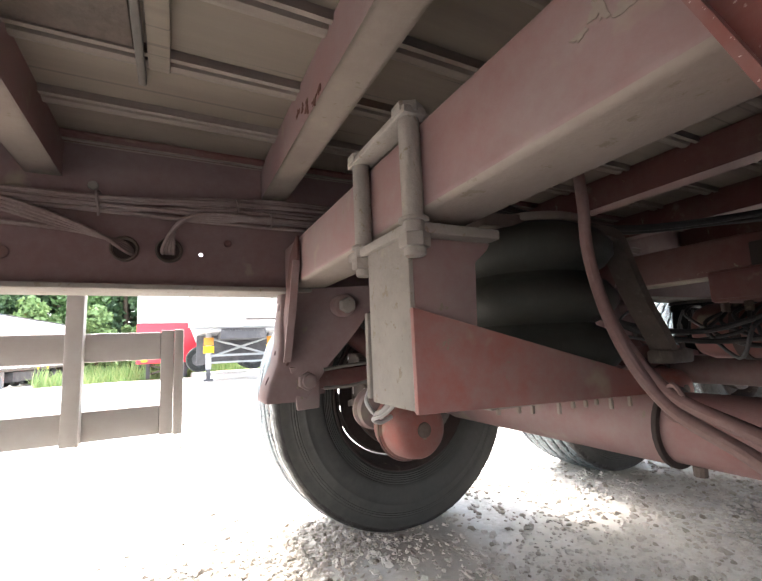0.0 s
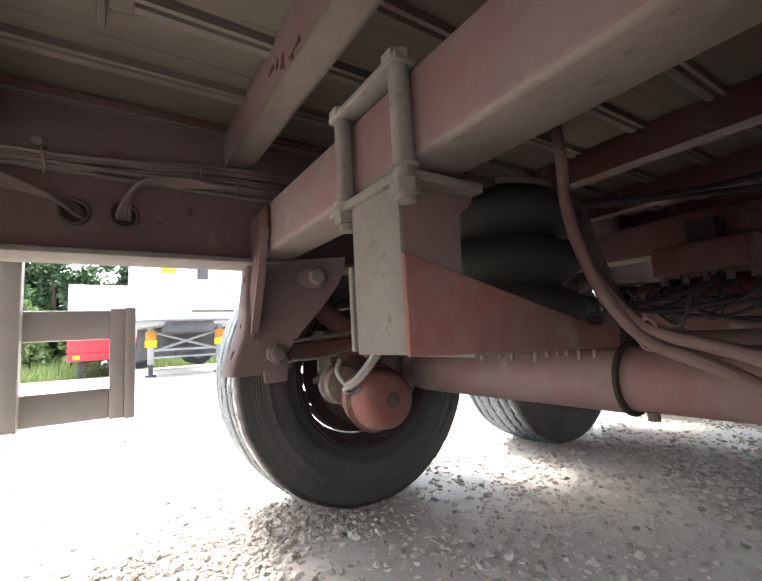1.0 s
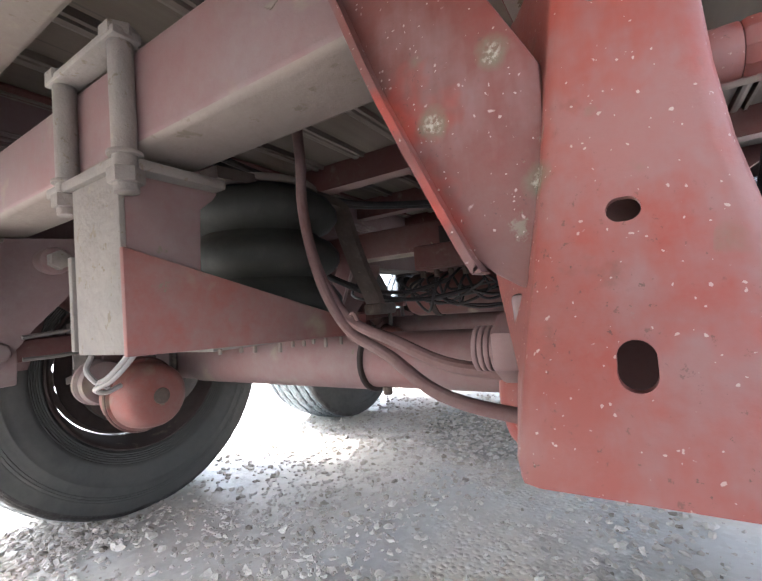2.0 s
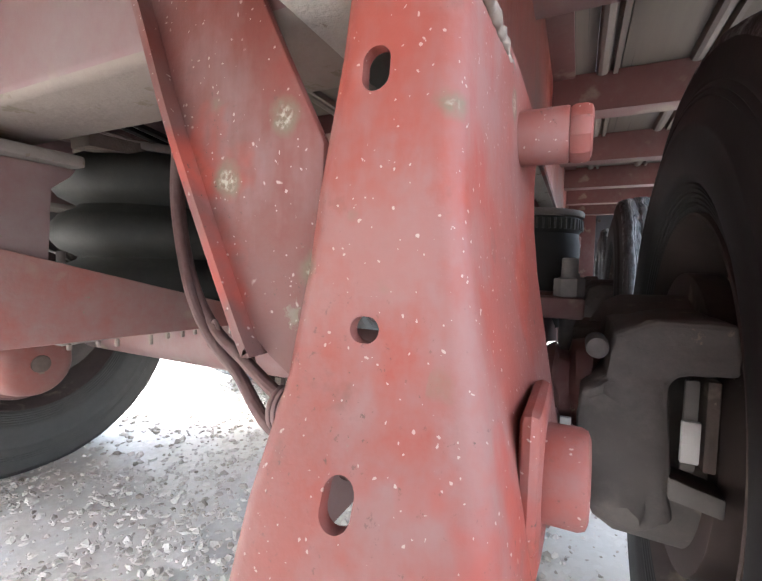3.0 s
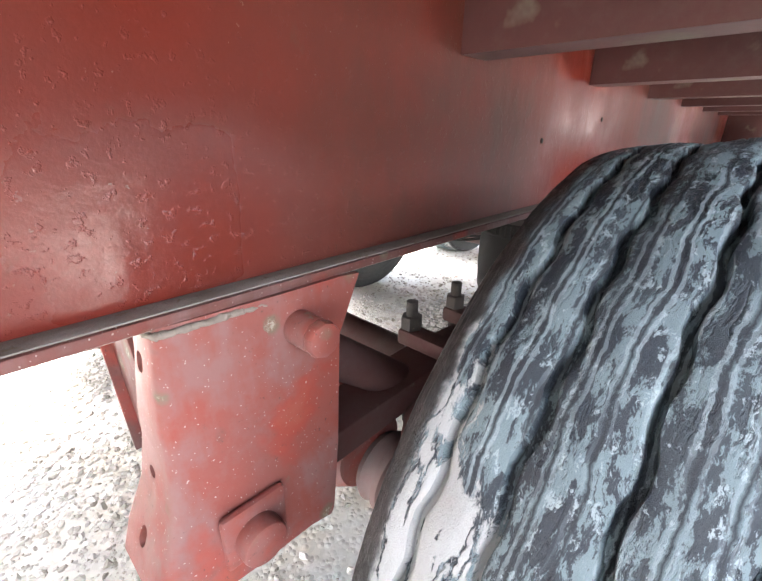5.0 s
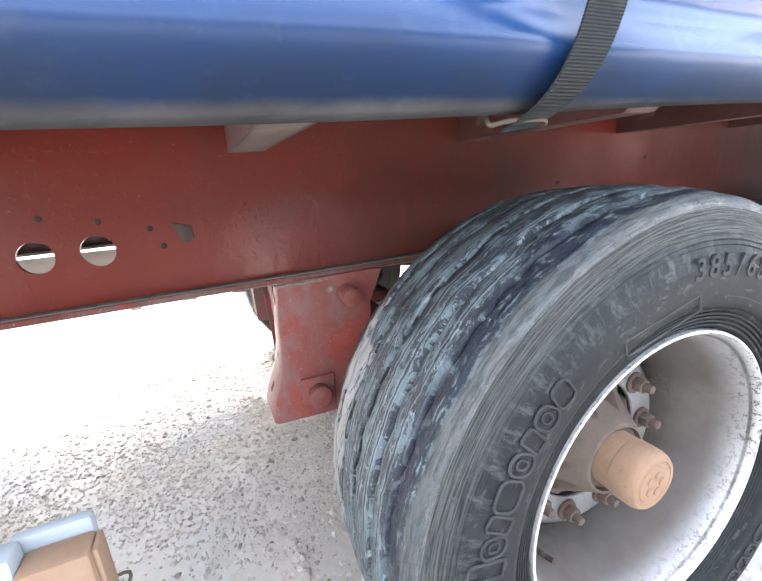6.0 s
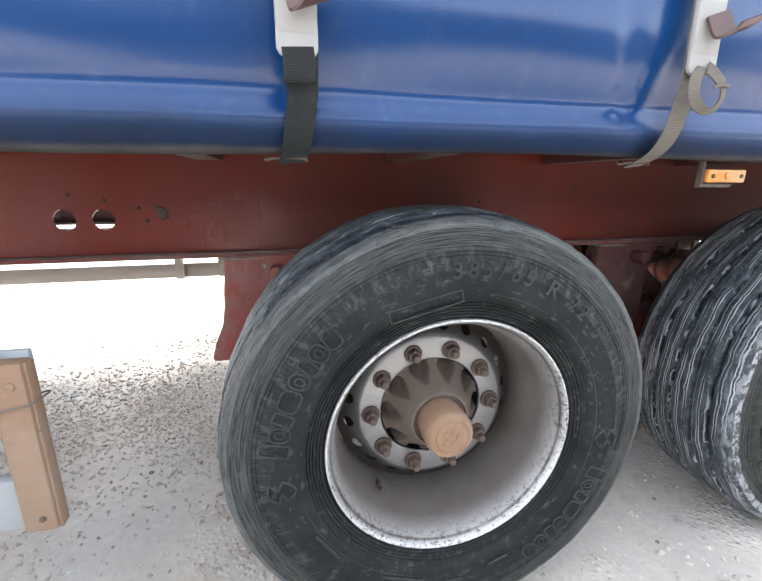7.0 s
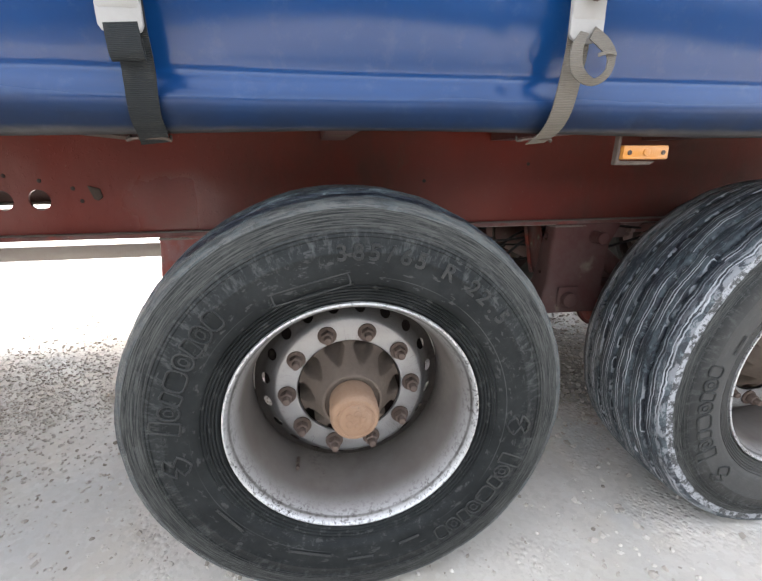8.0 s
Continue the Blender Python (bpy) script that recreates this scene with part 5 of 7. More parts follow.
def build_wheel():
    """A wheel on the y axis with its outer side towards -y."""
    prof = [(-0.156, 0.291), (-0.165, 0.2925), (-0.170, 0.2965), (-0.169, 0.3005), (-0.162, 0.3020), (-0.152, 0.2990), (-0.150, 0.292), (-0.10, 0.284), (-0.06, 0.272), (0.02, 0.272), (0.07, 0.284), (0.150, 0.292),
            (0.152, 0.299), (0.162, 0.302), (0.169, 0.3005), (0.170, 0.2965), (0.165, 0.2925), (0.150, 0.283), (0.10, 0.275), (0.065, 0.262), (0.02, 0.2575), (-0.03, 0.2585), (-0.07, 0.264), (-0.115, 0.274), (-0.145, 0.283)]
    b = spun(prof, 96, True)
    for f in b.faces:
        c = f.calc_center_median()
        f.material_index = 1 if c.y > 0.055 else 0
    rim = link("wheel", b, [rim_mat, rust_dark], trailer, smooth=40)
    # disc with ten stud places and ten vents
    bm = bmesh.new()
    seg, sub = 720, 20
    ringp = [(0.139, 0.004), (0.1395, -0.001), (0.142, -0.003), (0.196, -0.003), (0.205, 0.001), (0.210, 0.007)]
    ringp += [(0.212 + 0.026 * j / sub, 0.010 + 0.030 * j / sub) for j in range(sub + 1)] + [(0.2565, 0.050)]
    rows = [[bm.verts.new((r * math.cos(2 * math.pi * k / seg), y, r * math.sin(2 * math.pi * k / seg))) for k in range(seg)] for r, y in ringp]
    for q, (A, B) in enumerate(zip(rows, rows[1:])):
        for k in range(seg):
            if ((k % 36 - 17.5) / 7.6) ** 2 + ((q - 6 - (sub - 1) / 2) / 9.0) ** 2 < 1:
                continue
            bm.faces.new((A[k], A[(k + 1) % seg], B[(k + 1) % seg], B[k]))
    geo = bmesh.ops.solidify(bm, geom=bm.faces[:], thickness=0.010)
    fresh = {f for f in geo["geom"] if isinstance(f, bmesh.types.BMFace)}
    old_y = [f.calc_center_median().y for f in bm.faces if f not in fresh]
    new_y = [f.calc_center_median().y for f in fresh]
    back_is_fresh = sum(new_y) / len(new_y) > sum(old_y) / len(old_y)
    for f in bm.faces:
        f.material_index = 1 if (f in fresh) == back_is_fresh else 0
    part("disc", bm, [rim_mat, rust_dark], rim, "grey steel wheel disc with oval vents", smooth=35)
    # tyre
    prof, ns = tyre_profile()
    seg = 180
    n = len(prof)
    groove = {i for i in range(ns + 3, n - ns - 3)}

    def wob(i, a):
        return (0.0042 * math.asin(math.sin(a * 46)) / 1.57 + 0.0014 * math.sin(a * 17 + i * 0.3)) if i in groove else 0.0
    b = spun(prof, seg, wob=wob)
    for f in b.faces:
        c = f.calc_center_median()
        f.material_index = 1 if math.hypot(c.x, c.z) > 0.501 and abs(c.y) < 0.1728 else (2 if c.y > 0 else 0)
    for v in b.verts:
        rr = math.hypot(v.co.x, v.co.z)
        if rr > 0.5:
            k = 1 + 0.0022 * noise.noise(v.co * 14) / rr + 0.0016 * noise.noise(v.co * 45) / rr
            v.co.x, v.co.z = v.co.x * k, v.co.z * k
    tyre = part("tyre", b, [tyre_side, tyre_tread, inner_dark], rim, "black worn lorry tyre with dusty grooves", smooth=50)
    # cast hub: a blunt cone with ten pockets sunk between its webs, and the tan cap
    hub = bmesh.new()
    seg, cone = 240, 26
    rows = []
    for q in range(cone):
        u = q / (cone - 1)
        r = 0.1368 - 0.0608 * u
        y = 0.004 - 0.080 * u ** 1.35
        # the pockets are widest two thirds of the way out and close towards the cap
        wide = max(0.0, 0.60 - 0.22 * ((u - 0.22) / 0.22) ** 2) if u < 0.22 else max(0.0, 0.60 * (1 - ((u - 0.22) / 0.50) ** 2))
        row = []
        for k in range(seg):
            a = 2 * math.pi * k / seg
            off_mid = abs(((10 * a / (2 * math.pi) + 0.5) % 1.0) - 0.5) * 2
            e = min(1.0, max(0.0, (wide - off_mid) / 0.20 + 0.5)) if wide > 0.02 else 0.0
            deep = e * e * (3 - 2 * e) * 0.060 * (1.0 - 0.5 * u)
            row.append(hub.verts.new((r * math.cos(a), y + deep + 0.0008 * noise.noise(Vector((r * math.cos(a), 0.3, r * math.sin(a))) * 60), r * math.sin(a))))
        rows.append(row)
    for r, y in ((0.0705, -0.076), (0.0685, -0.066), (0.057, -0.064)):
        rows.append([hub.verts.new((r * math.cos(2 * math.pi * k / seg), y, r * math.sin(2 * math.pi * k / seg))) for k in range(seg)])
    rows.insert(0, [hub.verts.new((0.1368 * math.cos(2 * math.pi * k / seg), 0.075, 0.1368 * math.sin(2 * math.pi * k / seg))) for k in range(seg)])
    for A, B in zip(rows, rows[1:]):
        for k in range(seg):
            hub.faces.new((A[k], A[(k + 1) % seg], B[(k + 1) % seg], B[k]))
    part("hub", hub, hub_iron, rim, "brown cast iron hub with ten sunk pockets", smooth=60)
    cap = spun([(-0.066, 0.0), (-0.066, 0.0585), (-0.100, 0.0585), (-0.102, 0.0605), (-0.134, 0.0605), (-0.145, 0.058), (-0.1515, 0.053), (-0.1525, 0.046), (-0.1505, 0.0445), (-0.1505, 0.040), (-0.1535, 0.038), (-0.1545, 0.0)], 48)
    part("hub_cap", cap, cap_tan, rim, "tan rusted cylindrical hub cap", smooth=40)
    mark = bmesh.new()
    for k in range(5):
        a = k * 1.2566
        rod((0.018 * math.cos(a), -0.1535, 0.018 * math.sin(a)), (0.018 * math.cos(a), -0.1562, 0.018 * math.sin(a)), 0.0085, 10, 0.001, bm=mark)
    part("cap_emblem", mark, cap_tan, rim, "worn raised emblem shape")
    # studs and nuts
    stud = bmesh.new()
    rod((0, -0.003, 0), (0, -0.010, 0), 0.0245, 24, 0.002, bm=stud)
    hexnut((0, -0.009, 0), (0, -0.030, 0), 0.0175, bm=stud)
    rod((0, -0.026, 0), (0, -0.047, 0), 0.0110, 14, 0.002, 0.0095, bm=stud)
    nut = None
    for k in range(10):
        a = 2 * math.pi * k / 10 + 0.02
        m = pose(0.1675 * math.cos(a), 0, 0.1675 * math.sin(a))
        if nut is None:
            nut = part("wheel_nut", stud, nut_rust, rim, "rusty brown wheel nut", smooth=30)
            nut.matrix_basis = m
        else:
            o = again(nut, "wheel_nut", rim, m)
            o["label"] = "rusty brown wheel nut"
    part("valve", sweep([(-0.150, -0.01, -0.205), (-0.150, -0.045, -0.197), (-0.150, -0.072, -0.187)], 0.0055, 8, 4), iron, rim)
    # size marking on the outer sidewall: size characters are letters, the maker's mark plain raised shapes
    chars = "385/65 R 22.5"
    for i, ch in enumerate(chars):
        if ch == " ":
            continue
        cu = bpy.data.curves.new("glyph", "FONT")
        cu.body, cu.size, cu.extrude, cu.align_x = ch, 0.049, 0.0018, "CENTER"
        cu.bevel_depth = 0.0009
        ob = bpy.data.objects.new("glyph", cu)
        scene.collection.objects.link(ob)
        bpy.context.view_layer.update()
        me = bpy.data.meshes.new_from_object(ob.evaluated_get(bpy.context.evaluated_depsgraph_get()))
        g = bmesh.new()
        g.from_mesh(me)
        bpy.data.objects.remove(ob)
        bpy.data.meshes.remove(me)
        ang = 93.0 - i * 4.6
        bmesh.ops.transform(g, matrix=pose(0, 0, 0, 0, -(ang - 90) , 0) @ pose(0, -0.1890, 0.399, 90, 0, 0), verts=g.verts)
        part("size_character", g, raised_rubber, tyre, "raised size character")

    def raised(ang, r, w, h, thick=0.0030, tilt=0.0, corner=0.55):
        """A rounded outline raised on the sidewall."""
        q = min(w, h) / 2 * corner
        pts = []
        for k in range(17):
            a = 2 * math.pi * (k + 0.5) / 16
            ca, sa = math.cos(a), math.sin(a)
            pts.append((q * ca + math.copysign(w / 2 - q, ca), 0.0, q * sa + math.copysign(h / 2 - q, sa)))
        g = sweep(pts, thick, 6, 2)
        bmesh.ops.transform(g, matrix=pose(0, 0, 0, 0, -(ang - 90), 0) @ pose(0, -0.1912 + 9.0 * max(0.0, 0.37 - r) ** 1.0 * 0.018, r, 0, tilt, 0), verts=g.verts)
        part("raised_mark", g, raised_rubber, tyre, "plain raised outline")
    for start in (178.0, -14.0):
        turn = start - 3.5
        for k, (w_, h_) in enumerate(((0.028, 0.062), (0.034, 0.042), (0.024, 0.042), (0.048, 0.042), (0.034, 0.042), (0.024, 0.042), (0.034, 0.042), (0.032, 0.042))):
            half = math.degrees(w_ / 2 / 0.407)
            turn -= half
            raised(turn, 0.402 if h_ < 0.05 else 0.409, w_, h_, 0.0024, (6, -9, 12, 0, -8, 10, -12, 7)[k], (0.4, 0.98, 0.6, 0.7, 0.98, 0.5, 0.9, 0.75)[k])
            if k in (1, 4, 6):
                raised(turn, 0.402, w_ * 0.42, h_ * 0.45, 0.0018, 0.0, 0.98)
            turn -= half + 0.9
        # an angular emblem shape beside the marks
        zig = [(-0.026, 0.0, 0.004), (-0.004, 0.0, 0.026), (0.024, 0.0, 0.018), (0.004, 0.0, 0.004), (0.026, 0.0, -0.010), (0.0, 0.0, -0.034), (-0.022, 0.0, -0.014), (-0.002, 0.0, -0.002), (-0.026, 0.0, 0.004)]
        g = sweep(zig, 0.0030, 6, 2)
        bmesh.ops.transform(g, matrix=pose(0, 0, 0, 0, -(start + 9.0 - 90), 0) @ pose(0, -0.1905, 0.402), verts=g.verts)
        part("raised_mark", g, raised_rubber, tyre, "plain raised angular outline")
    raised(104, 0.352, 0.160, 0.026, 0.0016)
    for a, r, w in ((250, 0.37, 0.10), (270, 0.385, 0.06), (290, 0.37, 0.05), (215, 0.37, 0.08)):
        raised(a, r, w, 0.004, 0.0014)
    return rim


wheel = build_wheel()
wheel.matrix_basis = pose(0, -1.034, WZ)
wheel["label"] = "dished silver lorry wheel with a black tyre"
for i, ax in enumerate(AXLES):
    for s in (-1, 1):
        if (i, s) != (0, -1):
            turn = (0, 131, 47)[i] + (23 if s > 0 else 0)
            o = copy_thing(wheel, pose(ax, YC + s * 1.064, WZ, 0, 0, 0 if s < 0 else 180) @ pose(0, 0, 0, 0, turn, 0))
            if s > 0:
                for kid in o.children:
                    if kid.name.startswith("tyre"):
                        kid.data = kid.data.copy()
                        kid.data.materials[2] = inner_dusty
                        kid["label"] = "black tyre with a grey dusty inner sidewall"
            if (i, s) == (1, -1):
                for kid in o.children:
                    if kid.name.startswith("tyre"):
                        kid.data = kid.data.copy()
                        kid.data.materials[0], kid.data.materials[1] = chalky_side, chalky_tread
                        kid["label"] = "black lorry tyre with a chalky white scuffed shoulder"


# ---- curtain, straps, lamp ----
STRAPS = (-0.335, 0.384, 1.12, -1.06, -1.79, 1.85)


def curtain_y(x, z):
    """How far the near curtain stands out, as y."""
    h = z - 1.143
    prof = [(0.0, -1.204), (0.014, -1.226), (0.032, -1.250), (0.048, -1.264), (0.066, -1.260), (0.092, -1.249), (0.122, -1.258), (0.152, -1.267), (0.182, -1.274), (0.22, -1.280), (0.28, -1.284), (0.36, -1.287), (0.46, -1.290), (0.6, -1.290), (2.8, -1.290)]
    base = prof[-1][1]
    for i in range(len(prof) - 1):
        (a, ya), (b, yb) = prof[i], prof[i + 1]
        if a <= h <= b:
            (p, yp), (q, yq) = prof[max(i - 1, 0)], prof[min(i + 2, len(prof) - 1)]
            t, d = (h - a) / (b - a), b - a
            m0, m1 = (yb - yp) / (b - p) * d, (yq - ya) / (q - a) * d
            base = (2 * t ** 3 - 3 * t ** 2 + 1) * ya + (t ** 3 - 2 * t ** 2 + t) * m0 + (3 * t ** 2 - 2 * t ** 3) * yb + (t ** 3 - t ** 2) * m1
            break
    pinch = sum(math.exp(-((x - xs) / 0.05) ** 2) for xs in STRAPS)
    sag = 0.010 * math.sin(x * 3.1 + 0.6) * math.exp(-h * 3) + 0.006 * noise.noise(Vector((x * 2.2, z * 7, 1.0)))
    fold = 0.004 * math.exp(-((x - 0.30 + 0.18 * h) / 0.022) ** 2) * min(1.0, h * 12)
    return base + 0.006 * pinch + sag * min(1.0, h * 20) + fold


def curtain(s):
    zs = [1.147 + 0.45 * (k / 44) ** 1.15 for k in range(45)] + [1.7, 1.95, 2.3, 2.7, 3.1, 3.5, 3.9]
    verts, faces = [], []
    xs = [X0 + (-1.3 - X0) * i / 90 for i in range(90)] + [-1.3 + 0.009 * i for i in range(390)] + [2.21 + (X1 - 2.21) * i / 40 for i in range(41)]
    nx = len(xs) - 1
    for z in zs:
        for x in xs:
            wave = 0.006 * math.sin(x * 4.3 + 1.2) * math.exp(-(z - 1.143) * 30)
            y = curtain_y(x, z) if s < 0 else other(-1.262)
            verts.append((x, y, z + wave))
    n = nx + 1
    for j in range(len(zs) - 1):
        for i in range(nx):
            faces.append((j * n + i, j * n + i + 1, (j + 1) * n + i + 1, (j + 1) * n + i))
    me = bpy.data.meshes.new("side_curtain")
    me.from_pydata(verts, [], faces)
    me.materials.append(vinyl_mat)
    me.shade_smooth()
    ob = new("side_curtain", me)
    sol = ob.modifiers.new("thickness", "SOLIDIFY")
    sol.thickness, sol.offset = 0.003, 0.0
    return tagged(ob, "shiny blue vinyl lorry curtain, grey with dirt along its hem", "curtain")


curtain(-1)
curtain(1)


def strap(x, material, lean, loop):
    """A curtain strap: webbing with a hook under the rail and an over-centre buckle above."""
    ob = thing("curtain_strap", "worn grey webbing strap with a steel buckle over the curtain" if loop is None else "sun-bleached webbing strap with a loose loop below its buckle", "strap", (x, -1.25, 1.13), "curtain straps")
    def off(b):
        bmesh.ops.transform(b, matrix=pose(-x, 1.25, -1.13), verts=b.verts)
        return b
    pts = [(x - 0.006, -1.200, 1.130)]
    for z, out in ((1.145, -1.232), (1.163, -1.258), (1.190, -1.276), (1.235, -1.289), (1.285, -1.298), (1.34, -1.298), (1.42, -1.298), (2.0, -1.298)):
        pts.append((x + lean * min(1, max(0, z - 1.13) * 11), out, z))
    part("webbing", off(ribbon(pts, 0.047 if loop is None else 0.041, 0.0025, (1, 0, 0.10), n=5)), material, ob)
    xb = x + (lean - 0.006 if loop is None else 0.004)
    yb = -1.302
    dz = -0.020 if loop else -0.034
    body = bmesh.new()
    block(xb - 0.030, xb + 0.030, yb - 0.014, yb, 1.335, 1.46, 0.006, body)
    prism([(xb - 0.030, 1.345), (xb - 0.030, 1.316), (xb - 0.026, 1.309), (xb - 0.017, 1.304), (xb - 0.006, 1.301), (xb + 0.006, 1.301), (xb + 0.017, 1.304), (xb + 0.026, 1.309), (xb + 0.030, 1.316), (xb + 0.030, 1.345)], "y", yb - 0.012, yb - 0.004, 0.002, body)
    bmesh.ops.translate(body, vec=(0, 0, dz), verts=body.verts)
    part("buckle", off(body), chrome_dull, ob, "scratched steel buckle plate")
    part("buckle_lever", off(ribbon([(xb + 0.006, yb - 0.018, 1.40 + dz), (xb + 0.012, yb - 0.034, 1.365 + dz), (xb + 0.030, yb - 0.050, 1.372 + dz), (xb + 0.040, yb - 0.055, 1.385 + dz)], 0.046, 0.005, (1, 0, 0.35), n=5)), lever_mat, ob, "brown lever")
    if loop is None:
        part("strap_fold", off(ribbon([(xb, yb - 0.010, 1.288), (xb + 0.002, yb - 0.014, 1.262), (xb + 0.002, yb - 0.012, 1.246), (xb + 0.002, yb - 0.004, 1.240), (xb, yb - 0.002, 1.266)], 0.046, 0.003, (1, 0, 0.06), n=5)), material, ob)
    else:
        band = [(xb - 0.008, 1.296), (xb - 0.020, 1.272), (xb - 0.016, 1.240), (xb + 0.012, 1.222), (xb + 0.038, 1.236), (xb + 0.042, 1.264), (xb + 0.026, 1.282), (xb + 0.006, 1.296)]
        part("strap_loop", off(flat_band(band, (0.010, 0.016, 0.017, 0.010, 0.016, 0.022, 0.026, 0.024), yb - 0.018, 0.003)), material, ob)
        part("loose_end", off(ribbon([(xb + 0.016, yb - 0.026, 1.262), (xb + 0.032, yb - 0.03, 1.266), (xb + 0.046, yb - 0.03, 1.264)], 0.006, 0.002, (0, 0.3, 1), n=4)), material, ob)
    hook = sweep([(x - 0.046, -1.196, 1.142), (x - 0.048, -1.208, 1.134), (x - 0.030, -1.216, 1.137), (x + 0.014, -1.216, 1.137), (x + 0.022, -1.208, 1.133), (x + 0.020, -1.196, 1.142)], 0.0026, 8, 4)
    part("hook", off(hook), iron, ob, "bent steel wire hook")
    return ob


for k, x in enumerate(STRAPS):
    bleached = k in (1, 4)
    strap(x, web_tan if bleached else web_dark, 0.0 if bleached else 0.016, 1 if bleached else None)


def marker_lamp():
    ob = thing("marker_lamp", "small amber side marker lamp on a dusty bracket below the curtain", "lamp", (0.625, -1.2, 1.10))
    def off(b):
        bmesh.ops.transform(b, matrix=pose(-0.625, 1.2, -1.10), verts=b.verts)
        return b
    part("lens", off(block(0.576, 0.684, -1.207, -1.186, 1.097, 1.126, 0.004)), amber_mat, ob, "amber plastic lens")
    for dx in (-0.04, 0.04):
        part("screw", off(rod((0.630 + dx, -1.209, 1.111), (0.630 + dx, -1.205, 1.111), 0.005, 12, 0.001)), iron, ob)
    part("boss", off(rod((0.630, -1.210, 1.112), (0.630, -1.205, 1.112), 0.008, 14, 0.001)), amber_mat, ob)
    part("bracket", off(prism([(0.566, 1.086), (0.650, 1.086), (0.662, 1.094), (0.574, 1.095), (0.574, 1.185), (0.568, 1.185)], "y", -1.200, -1.185, 0.002)), iron, ob)


marker_lamp()


# ---- side guards ----
def side_guard(s):
    near = s < 0
    y = -1.19 if near else 1.24
    ob = thing("side_guard", "pale grey side guard rails with a tan dusty end post" if near else "grey-brown dusty side guard of two rails and posts", "side guard", (-1.5, y, 0.45), "side guards")
    ry, th = y, 0.014
    def off(b):
        bmesh.ops.transform(b, matrix=pose(1.5, -y, -0.45), verts=b.verts)
        return b
    rail_m, end_m = (guard_pale, guard_tan) if near else (guard_alu, guard_alu)
    zz = ((0.705, 0.808), (0.450, 0.560)) if near else ((0.684, 0.786), (0.412, 0.516))
    xe = -0.872 if near else -0.876
    for z0, z1 in zz:
        part("rail", off(block(-4.9, xe, ry - th, ry + th, z0, z1, 0.005)), rail_m, ob)
    top, bot = zz[0][1] + 0.006, zz[1][0] - 0.004
    if near:
        b = block(xe, -0.816, ry - 0.022, ry + 0.012, bot, top - 0.020, 0.005)
        part("rail_end", off(block(xe - 0.01, -0.819, ry + 0.013, ry + 0.026, bot, top - 0.008, 0.003)), rail_m, ob)
        part("end_post", off(b), end_m, ob, "tan painted end post")
        part("post_edge", off(block(-0.8165, -0.811, ry - 0.016, ry + 0.010, bot, top - 0.022, 0.002)), guard_tan, ob)
        wire = sweep([(-0.876, ry - 0.024, 0.705), (-0.84, ry - 0.026, 0.711), (-0.815, ry - 0.025, 0.716), (-0.808, ry - 0.005, 0.717), (-0.808, ry + 0.030, 0.715), (-0.84, ry + 0.034, 0.707), (-0.876, ry + 0.03, 0.70)], 0.0018, 6, 4)
        part("tie_wire", off(wire), web_tan, ob, "pale twisted tie wire")
        part("rivet", off(rod((-0.838, ry - 0.026, 0.752), (-0.838, ry - 0.02, 0.752), 0.008, 12, 0.002)), end_m, ob)
        part("rivet", off(rod((-0.838, ry - 0.026, 0.475), (-0.838, ry - 0.02, 0.475), 0.006, 12, 0.002)), iron, ob)
    else:
        part("end_post", off(block(xe, -0.832, ry - th - 0.002, ry + th, bot, top, 0.003)), rail_m, ob)
        part("end_cap", off(block(-0.8315, -0.798, ry - 0.022, ry + 0.028, bot - 0.004, top + 0.004, 0.006)), end_m, ob)
    for px in (-1.14, -2.35, -3.6):
        d = -0.030 if not near else 0.030
        part("post", off(block(px - 0.028, px + 0.028, ry + d - 0.014, ry + d + 0.014, bot - 0.002, 1.20, 0.004)), guard_alu, ob)
        part("post_lip", off(block(px + 0.022, px + 0.028, ry + d - 0.04, ry + d - 0.014, bot, 1.20, 0.001)), guard_alu, ob)
    return ob


side_guard(-1)
side_guard(1)


# ---- hoses and cables ----
def run(name, lab, cat, paths, r, material, tie=None, seg=8):
    """A bundle: each path is one cable, a part of it."""
    ob = thing(name, lab, cat, paths[0][0])
    m = pose(*(-Vector(paths[0][0])))
    for p in paths:
        b = sweep(p, r, seg, 6)
        bmesh.ops.transform(b, matrix=m, verts=b.verts)
        part(cat if cat in ("hose", "cable") else "strand", b, material, ob)
    for c, rr in (tie or ()):
        b = sweep([(c[0] + 0.003 * math.sin(a * 2), c[1] + rr[0] * math.cos(a), c[2] + rr[1] * math.sin(a)) for a in [k * math.pi / 4 for k in range(9)]], 0.0028, 6, 3)
        bmesh.ops.transform(b, matrix=m, verts=b.verts)
        part("cable_tie", b, material, ob)
    return ob


